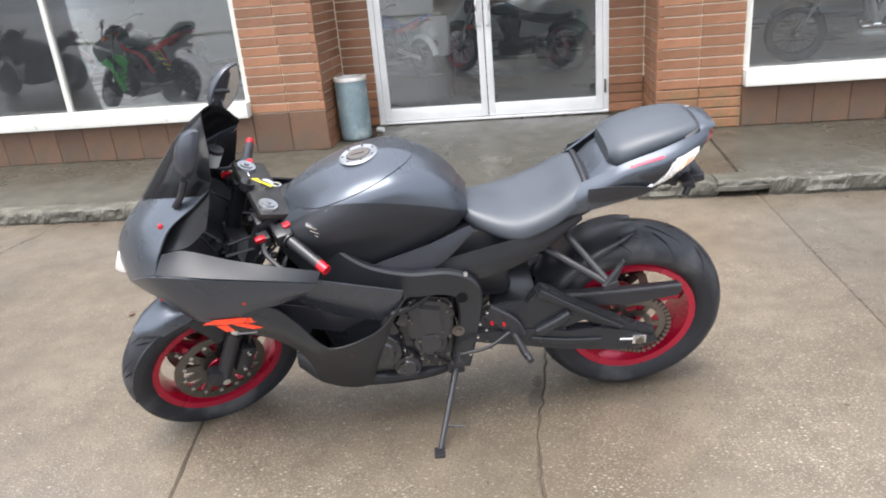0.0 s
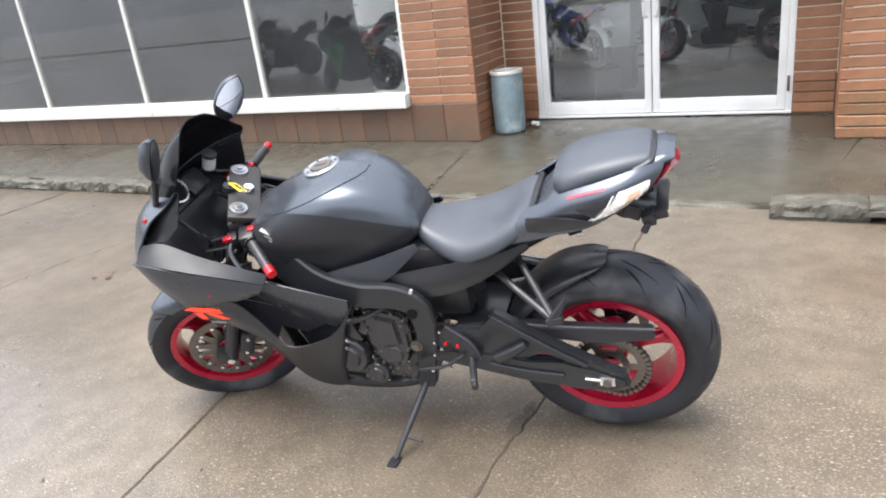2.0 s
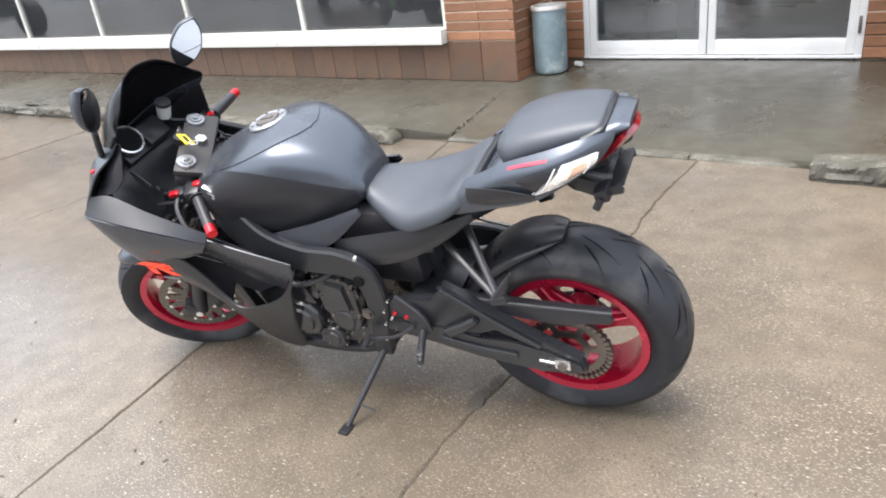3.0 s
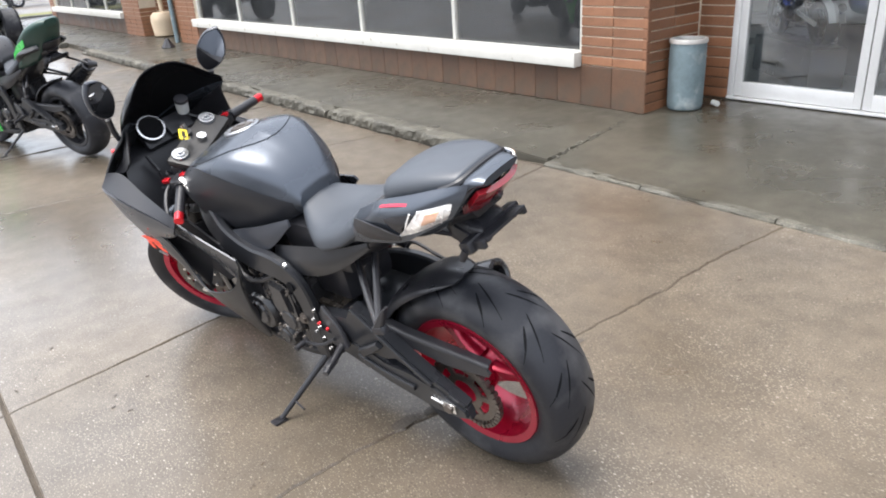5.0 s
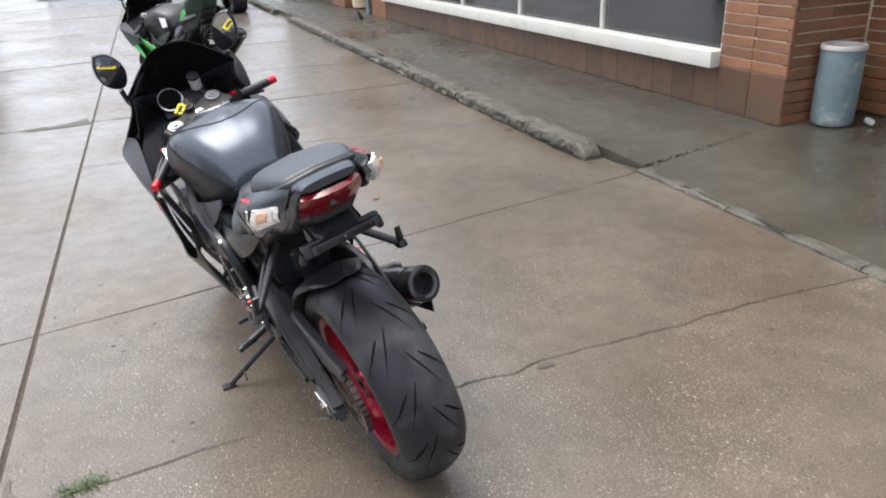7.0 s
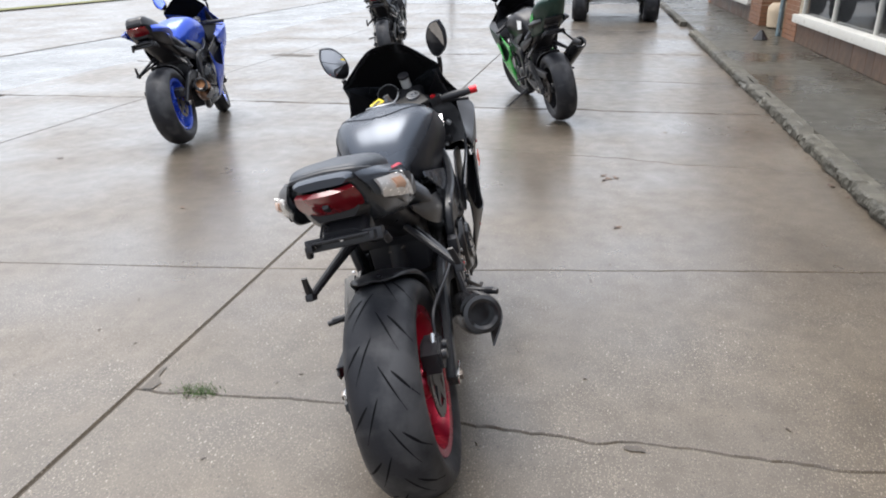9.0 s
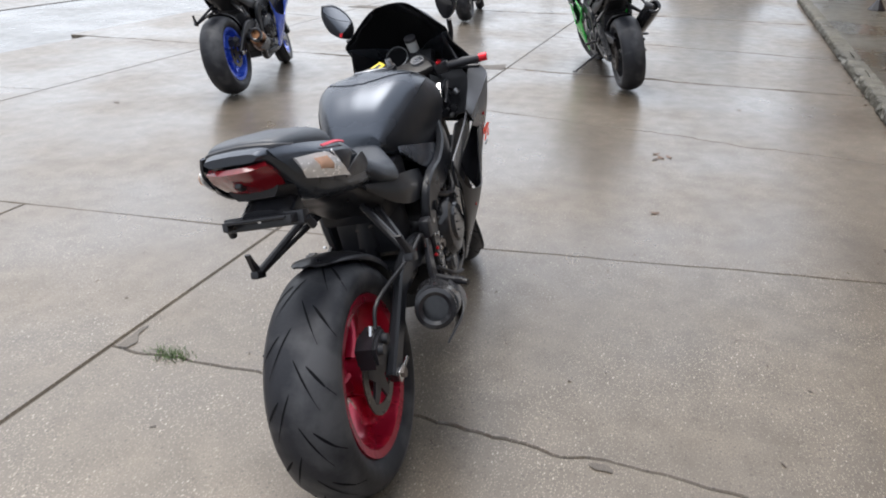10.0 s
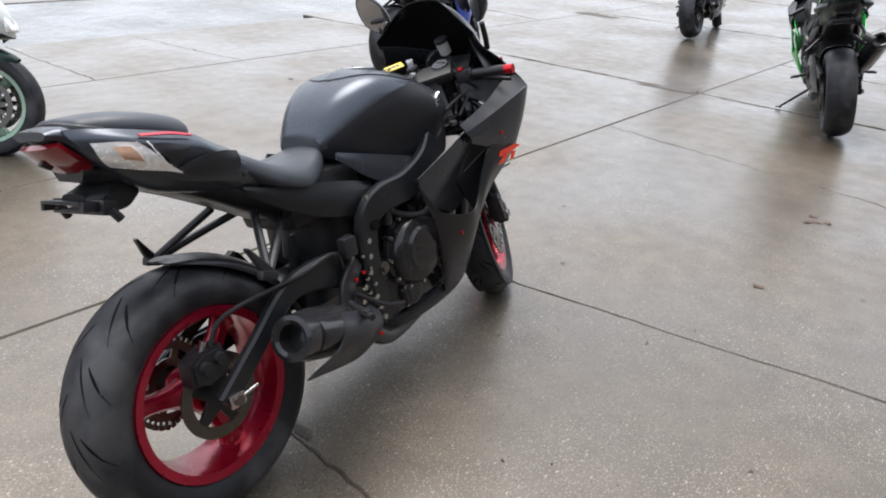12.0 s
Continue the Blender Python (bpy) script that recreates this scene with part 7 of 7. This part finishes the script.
street_bike(pose(-1.14, 7.36, 0.502) @ Matrix.Rotation(radians(140), 4, "Z") @ Matrix.Rotation(radians(-5), 4, "X") @ Matrix.Scale(0.62, 4), dict(tank=BLUE_PAINT, panel=RED_PAINT, wheel=BLACK, guard=WHITE, seat=BLUE_PAINT, plate=WHITE, arm=WHITE), "small blue and white motorcycle displayed on a dark stand")
copy_thing(far_bike, indoors(-9.0, 7.2, 80))


def cruiser(at, label, group, paint=DARK_GREEN, metal=ENGINE):
    """A chrome-laden cruiser: large wheels with spokes, bare engine, teardrop tank."""
    root = thing("cruiser_motorcycle", at, label, "motorcycle", group)
    for x, r, nm in ((0.0, 0.31, "rear_wheel"), (1.6, 0.33, "front_wheel")):
        bm = mesh()
        lathe(bm, [(r - 0.09, -0.05), (r - 0.03, -0.065), (r, -0.03), (r, 0.03), (r - 0.03, 0.065), (r - 0.09, 0.05)], 40, (x, 0, r), True)
        w_ = part(nm, bm, RUBBER, root)
        bm = mesh()
        lathe(bm, [(r - 0.10, -0.04), (r - 0.085, -0.045), (r - 0.085, 0.045), (r - 0.10, 0.04)], 40, (x, 0, r), True)
        rod(bm, (x, -0.08, r), (x, 0.08, r), 0.05, seg=20)
        for i in range(18):
            a = 2 * math.pi * i / 18
            rod(bm, (x + 0.04 * math.cos(a), 0.03 * (-1) ** i, r + 0.04 * math.sin(a)), (x + (r - 0.09) * math.cos(a + 0.2), 0, r + (r - 0.09) * math.sin(a + 0.2)), 0.003, seg=5)
        part("rim", bm, BLACK, w_)
    bm = mesh()
    body(bm, [(0.62, [(0, .74), (.05, .75), (.07, .78), (0, .80)]), (0.85, [(0, .72), (.12, .75), (.15, .82), (0, .90)]), (1.05, [(0, .76), (.11, .79), (.13, .85), (0, .91)]), (1.18, [(0, .82), (.05, .83), (.06, .86), (0, .88)])], 5, 4)
    part("fuel_tank", bm, paint, root)
    bm = mesh()
    body(bm, [(-0.15, [(0, .68), (.10, .69), (.12, .72), (0, .75)]), (0.2, [(0, .62), (.14, .63), (.17, .67), (0, .70)]), (0.6, [(0, .66), (.10, .68), (.12, .74), (0, .77)])], 5, 4)
    part("seat", bm, VINYL, root)
    bm = mesh()
    for s in (1, -1):
        rod(bm, (0.80, 0, 0.40), (0.72 + 0.18 * (s > 0), 0, 0.72), 0.085, 0.095, 20)
    box(bm, (0.72, 0, 0.32), (0.5, 0.26, 0.2), 0.05)
    part("engine", bm, metal, root)
    for z in (0.26, 0.34):
        bm = mesh()
        tube(bm, [(0.95, -0.12, 0.45), (0.85, -0.17, z + 0.02), (0.4, -0.19, z), (-0.35, -0.19, z + 0.02)], 0.042, 14)
        part("exhaust_pipe", bm, CHROME, root)
    for s in (1, -1):
        bm = mesh()
        rod(bm, (1.6, 0.09 * s, 0.33), (1.24, 0.09 * s, 0.98), 0.024)
        part("fork_leg", bm, CHROME, root)
        bm = mesh()
        tube(bm, [(1.24, 0.03 * s, 0.98), (1.18, 0.2 * s, 1.08), (1.02, 0.38 * s, 1.05)], 0.014)
        part("handlebar", bm, CHROME, root)
        bm = mesh()
        box(bm, (1.05, 0.36 * s, 1.18), (0.02, 0.11, 0.07), 0.01)
        part("mirror", bm, CHROME, root)
    bm = mesh()
    rod(bm, (1.42, 0, 0.86), (1.30, 0, 0.86), 0.09, 0.07, 24)
    part("headlight", bm, BLACK, root)
    for x, r, a0, a1 in ((0, 0.35, 40, 170), (1.6, 0.365, 40, 130)):
        bm = mesh()
        sheet(bm, [[(x + (r - 0.05 * abs(y) / 0.08) * math.cos(radians(a)), y, r - 0.035 + (r - 0.05 * abs(y) / 0.08) * math.sin(radians(a))) for y in (-0.08, -0.04, 0, 0.04, 0.08)] for a in np.linspace(a0, a1, 6)], 0.004, 3)
        part("mudguard", bm, paint if metal is ENGINE else metal, root)
    return root


cr = cruiser(indoors(0.42, 9.55, 155), "dark cruiser motorcycle with chrome bars inside the showroom", "showroom motorcycles")
cruiser(indoors(4.5, 8.55, 166), "navy blue cruiser motorcycle with chrome fenders indoors", "showroom motorcycles", BLUE_PAINT, CHROME)
bm = mesh()
box(bm, (0, 0, 0.66), (0.31, 0.22, 0.44), 0.04)
box(bm, (0.03, 0, 0.895), (0.12, 0.10, 0.04), 0.015)
box(bm, (0, -0.112, 0.68), (0.20, 0.010, 0.22), 0.008)
tagged(part("white_canister", bm, WHITE, m=Matrix.Translation((-1.12, 8.135, 0.167))), "white plastic canister on a dark stand inside the showroom", "canister")
bm = mesh()
box(bm, (-1.12, 8.135, 0.385), (0.34, 0.26, 0.44), 0.01)
tagged(part("display_stand", bm, BLACK), "dark box stand under the white canister", "stand")
bm = mesh()
box(bm, (0, 0, 0.168), (1.15, 0.30, 0.33), 0.01)
tagged(part("display_stand", bm, BLACK, m=pose(-1.47, 7.64, 0.167) @ Matrix.Rotation(radians(140), 4, "Z")), "low dark stand under a small motorcycle", "stand")

# ---- vehicles and buildings beyond the forecourt ----
CAR_GLASS = material("dark_car_glass", (0.03, 0.035, 0.04), 0.05, vary=0.0, bump=0.0, rough_vary=0.0)
TRUCK_PAINT = material("dark_green_grey_paint", (0.03, 0.042, 0.045), 0.25, metal=0.3, vary=0.05, coat=0.6, bump=0.0)
WHITE_PAINT = material("white_car_paint", (0.75, 0.75, 0.75), 0.3, vary=0.04, coat=0.5, bump=0.0)
HOOD_GREEN = material("grey_green_hood", (0.075, 0.098, 0.085), 0.35, vary=0.25, scale=5, coat=0.4)
# pane colour lightened to stand for the glare over the far building
GLARE_PANE = material("pale_glare_on_glass", (0.45, 0.47, 0.5), 0.15, vary=0.05, bump=0.0)
# pale, half-opaque colour stands for the sky mirrored in the windshield
ACRYLIC = clear("windshield_sky_tint", (0.55, 0.64, 0.68), rough=0.12, transmission=0.35)


def road_wheel(root, name, x, y, r, half, rim_mat):
    bm = mesh()
    lathe(bm, [(r * 0.62, -half), (r * 0.9, -half), (r, -half * 0.7), (r, half * 0.7), (r * 0.9, half), (r * 0.62, half)], 32, (x, y, r), True)
    w_ = part(name, bm, RUBBER, root)
    bm = mesh()
    lathe(bm, [(0, half * 0.6), (r * 0.15, half * 0.7), (r * 0.55, half * 0.55), (r * 0.63, half * 0.95), (r * 0.63, -half * 0.95), (r * 0.55, -half * 0.55), (r * 0.15, -half * 0.7), (0, -half * 0.6)], 28, (x, y, r))
    for i in range(6):
        a = 2 * math.pi * i / 6
        box(bm, (x + r * 0.36 * math.cos(a), y, r + r * 0.36 * math.sin(a)), (r * 0.5, half * 1.7, r * 0.12), 0.01, Matrix.Rotation(-a, 3, "Y"))
    part("rim", bm, rim_mat, w_)


utv = thing("utility_vehicle", pose(-19.3, 3.03, 0.0) @ Matrix.Diagonal((1.2, 1.24, 1.22, 1)), "dark green two-seat utility vehicle with tall pale windshield outdoors", "utility vehicle")
for x in (0.35, 2.25):
    for y in (-0.68, 0.68):
        road_wheel(utv, "wheel", x, y, 0.34, 0.14, BLACK)
bm = mesh()
body(bm, [(-0.05, [(0, .45), (.60, .45), (.66, .62), (.62, .85), (0, .88)]), (0.9, [(0, .32), (.60, .32), (.66, .5), (.64, .72), (0, .74)]), (1.6, [(0, .32), (.60, .32), (.66, .5), (.62, .85), (0, .92)]), (2.3, [(0, .40), (.48, .42), (.56, .6), (.52, .86), (0, .93)]), (2.62, [(0, .45), (.36, .46), (.44, .58), (.40, .76), (0, .82)])], 5, 4)
part("body", bm, TRUCK_PAINT, utv)
bm = mesh()
for y in (-0.62, 0.62):
    tube(bm, [(1.75, y, 0.85), (1.35, y * 0.95, 1.82), (0.35, y * 0.95, 1.86), (0.15, y, 0.85)], 0.028)
for x in (1.35, 0.35):
    rod(bm, (x, -0.59, 1.84), (x, 0.59, 1.84), 0.026)
part("roll_cage", bm, BLACK, utv)
bm = mesh()
sheet(bm, [[(1.72, -0.60, 0.90), (1.72, 0, 0.97), (1.72, 0.60, 0.90)], [(2.2, -0.56, 0.93), (2.2, 0, 0.98), (2.2, 0.56, 0.93)], [(2.66, -0.46, 0.80), (2.70, 0, 0.86), (2.66, 0.46, 0.80)]], 0.03, 4)
part("hood", bm, HOOD_GREEN, utv, "grey-green hood")
bm = mesh()
box(bm, (0.85, 0, 1.90), (1.25, 1.25, 0.05), 0.02)
part("roof", bm, BLACK, utv)
bm = mesh()
sheet(bm, [[(1.78, -0.58, 0.95), (1.80, 0, 0.97), (1.78, 0.58, 0.95)], [(1.40, -0.56, 1.80), (1.42, 0, 1.82), (1.40, 0.56, 1.80)]], 0.008, 4)
part("windshield", bm, ACRYLIC, utv, "pale windshield with sky reflection in its colour")
for y in (-0.36, 0.36):
    bm = mesh()
    box(bm, (2.56, y, 0.72), (0.08, 0.2, 0.09), 0.03)
    part("headlight", bm, LENS, utv)
    bm = mesh()
    box(bm, (0.75, y, 0.95), (0.45, 0.48, 0.16), 0.05)
    box(bm, (0.52, y, 1.22), (0.12, 0.46, 0.5), 0.05)
    part("seat", bm, VINYL, utv)
bm = mesh()
tube(bm, [(2.66, -0.4, 0.48), (2.78, -0.3, 0.62), (2.78, 0.3, 0.62), (2.66, 0.4, 0.48)], 0.028)
part("bumper", bm, BLACK, utv)


def car(name, at, paint, form, glass, wheels, label, category):
    """A road vehicle from half sections, with glazing bands and wheels."""
    root = thing(name, at, label, category)
    bm = mesh()
    body(bm, form, 5, 4)
    part("body", bm, paint, root)
    for x0, z0, x1, z1, x2, z2, x3, z3, y0, y1 in glass:
        for s in (1, -1):
            bm = mesh()
            sheet(bm, [[(x0, y0 * s, z0), (x1, y0 * s, z1)], [(x3, y1 * s, z3), (x2, y1 * s, z2)]], 0.012, 3)
            part("side_window", bm, CAR_GLASS, root)
    for x, y, r in wheels:
        for s in (1, -1):
            road_wheel(root, "wheel", x, y * s, r, 0.12, SILVER)
    return root


pick = car("pickup_truck", pose(-32.9, 4.1, -0.04, 0, 0, -90) @ Matrix.Scale(1.1, 4), TRUCK_PAINT,
           [(-2.8, [(0, .62), (.85, .62), (.95, .85), (.93, 1.12), (0, 1.14)]), (-1.0, [(0, .50), (.88, .50), (.98, .8), (.95, 1.14), (0, 1.16)]), (-0.85, [(0, .50), (.88, .50), (.98, .8), (.76, 1.80), (0, 1.88)]),
            (0.5, [(0, .50), (.88, .50), (.98, .8), (.76, 1.82), (0, 1.90)]), (1.25, [(0, .50), (.88, .50), (.98, .8), (.92, 1.20), (0, 1.26)]), (2.5, [(0, .50), (.85, .50), (.95, .8), (.88, 1.12), (0, 1.18)]), (2.9, [(0, .52), (.70, .52), (.84, .75), (.78, 1.02), (0, 1.06)])],
           [(-0.75, 1.22, 0.95, 1.24, 0.45, 1.72, -0.68, 1.70, 0.955, 0.80)], [(-1.75, 0.86, 0.40), (1.95, 0.86, 0.40)], "dark green-grey pickup truck parked beyond the cross street", "pickup truck")
bm = mesh()
box(bm, (2.90, 0, 0.62), (0.12, 1.7, 0.16), 0.04)
part("bumper", bm, CHROME, pick)
for y in (-0.7, 0.7):
    bm = mesh()
    box(bm, (2.86, y, 0.90), (0.1, 0.3, 0.16), 0.04)
    part("headlight", bm, LENS, pick)
    bm = mesh()
    box(bm, (-2.80, y * 1.2, 0.95), (0.05, 0.14, 0.3), 0.02)
    part("tail_light", bm, TAIL_RED, pick)

SEDAN = [(-2.2, [(0, .45), (.70, .45), (.80, .65), (.76, .92), (0, .96)]), (-1.5, [(0, .30), (.80, .30), (.88, .6), (.80, .98), (0, 1.02)]), (-0.8, [(0, .30), (.80, .30), (.88, .6), (.62, 1.38), (0, 1.43)]),
         (0.3, [(0, .30), (.80, .30), (.88, .6), (.62, 1.40), (0, 1.45)]), (1.0, [(0, .30), (.80, .30), (.88, .6), (.82, .94), (0, .99)]), (1.9, [(0, .34), (.76, .34), (.84, .55), (.76, .80), (0, .84)]), (2.25, [(0, .40), (.60, .40), (.70, .52), (.62, .68), (0, .70)])]
white_car = car("car", pose(-44, -2.5, -0.04, 0, 0, -80), WHITE_PAINT, SEDAN, [(-1.1, 0.98, 0.75, 0.98, 0.25, 1.34, -0.75, 1.34, 0.86, 0.68)], [(-1.35, 0.76, 0.32), (1.35, 0.76, 0.32)], "white car parked across the cross street", "car")
copy_thing(white_car, pose(-41, 9.5, -0.04, 0, 0, 85))
copy_thing(white_car, pose(-47, 13.5, -0.04, 0, 0, 90))

flat("grass_strip", -33.4, -28.9, -2.0, 2.6, 0.03, GRASS, "yellowed winter grass strip by the street", "grass")
flat("grass_strip_by_shop", -31.4, -29.6, 5.6, 14, 0.03, GRASS, "yellowed winter grass strip beyond the shop", "grass")
flat("far_lot", -120, -31.6, -60, 60, -0.03, CONCRETE, "pale wet concrete lot beyond the cross street", "pavement")

OLD_BRICK = material("old_red_brick", (0.17, 0.085, 0.06), 0.8, vary=0.25, scale=3, fine=30)
shop = thing("brick_building", pose(14, -27, -0.03), "long low red brick building across the street", "building")
bm = mesh()
box(bm, (0, 0, 2.6), (38, 8, 5.2))
part("wall", bm, OLD_BRICK, shop, smooth=False)
bm = mesh()
box(bm, (0, 0.1, 5.3), (38.4, 8.4, 0.3), 0.04)
part("roof", bm, BRICK_TRIM, shop)
for x in range(-14, 15, 7):
    bm = mesh()
    box(bm, (x, 4.0, 1.9), (4.6, 0.10, 2.3), 0.02)
    win = part("window", bm, WHITE, shop)
    bm = mesh()
    box(bm, (x, 4.03, 1.9), (4.3, 0.10, 2.0))
    part("pane", bm, CAR_GLASS, win, smooth=False)

SIDING = material("pale_siding", (0.84, 0.84, 0.84), 0.7, vary=0.05)
DARK_ROOF = material("slate_blue_fascia", (0.10, 0.11, 0.15), 0.7, vary=0.1)
house = thing("commercial_building", pose(-58, 9, -0.03), "long white commercial building with dark fascia in the distance", "building")
bm = mesh()
box(bm, (0, 0, 2.0), (8, 26, 4.0))
part("wall", bm, SIDING, house, smooth=False)
bm = mesh()
box(bm, (0.15, 0, 4.2), (8.6, 26.6, 0.9), 0.05)
part("fascia", bm, DARK_ROOF, house)
for y in (-10, -6, -2, 2, 6, 10):
    bm = mesh()
    box(bm, (4.0, y, 1.7), (0.08, 2.2, 1.8), 0.02)
    win = part("window", bm, WHITE, house)
    bm = mesh()
    box(bm, (4.02, y, 1.7), (0.08, 2.0, 1.6))
    part("pane", bm, GLARE_PANE, win, smooth=False)
bm = mesh()
rod(bm, (-37, -5.2, -0.05), (-37, -5.2, 8.5), 0.14, 0.11)
tagged(part("utility_pole", bm, BLACK), "dark wooden utility pole by the street", "pole")
bm = mesh()
rod(bm, (-40.5, -2.8, -0.05), (-40.5, -2.8, 4.5), 0.06)
tagged(part("sign_post", bm, BLACK), "thin dark post by the street", "post")


# ---- bricks, last ----
for owner, x0, x1, y, z0, z1, face, mat, joined, gap, length in pending:
    n = max(1, round((x1 - x0) / length))
    bw = (x1 - x0) / n
    rows = 1 if mat is BASE_BRICK else max(1, round((z1 - z0) / COURSE))
    ch = (z1 - z0) / rows
    verts, faces = [], []
    for j in range(rows):
        for i in range(n):
            u, z = x0 + bw * (i + 0.5), z0 + ch * (j + 0.5)
            size = (bw - gap * 0.55, 0.05, ch - gap)
            if face == "y":
                at = Matrix.Translation((u, y + 0.0235 + rng.uniform(-.002, .002), z))
            elif face == "x+":
                at = Matrix.Translation((y - 0.024 + rng.uniform(-.002, .002), u, z)) @ Matrix.Rotation(radians(90), 4, "Z")
            else:
                at = Matrix.Translation((y + 0.0235 + rng.uniform(-.002, .002), u, z)) @ Matrix.Rotation(radians(-90), 4, "Z")
            if joined:
                k = len(verts)
                for a, b, c in ((-1, -1, -1), (1, -1, -1), (1, 1, -1), (-1, 1, -1), (-1, -1, 1), (1, -1, 1), (1, 1, 1), (-1, 1, 1)):
                    verts.append(at @ Vector((a * size[0] / 2, b * size[1] / 2, c * size[2] / 2)))
                faces += [tuple(k + q for q in f) for f in ((0, 1, 2, 3), (4, 7, 6, 5), (0, 4, 5, 1), (1, 5, 6, 2), (2, 6, 7, 3), (3, 7, 4, 0))]
            else:
                ob = new("brick", brick_mesh(*size, mat))
                ob.parent = owner
                ob.matrix_basis = at
    if joined:
        me = bpy.data.meshes.new("brick_courses")
        me.from_pydata(verts, [], faces)
        me.materials.append(mat)
        ob = new("brick_courses", me)
        ob.parent = owner
        ob["kind"] = "stuff"
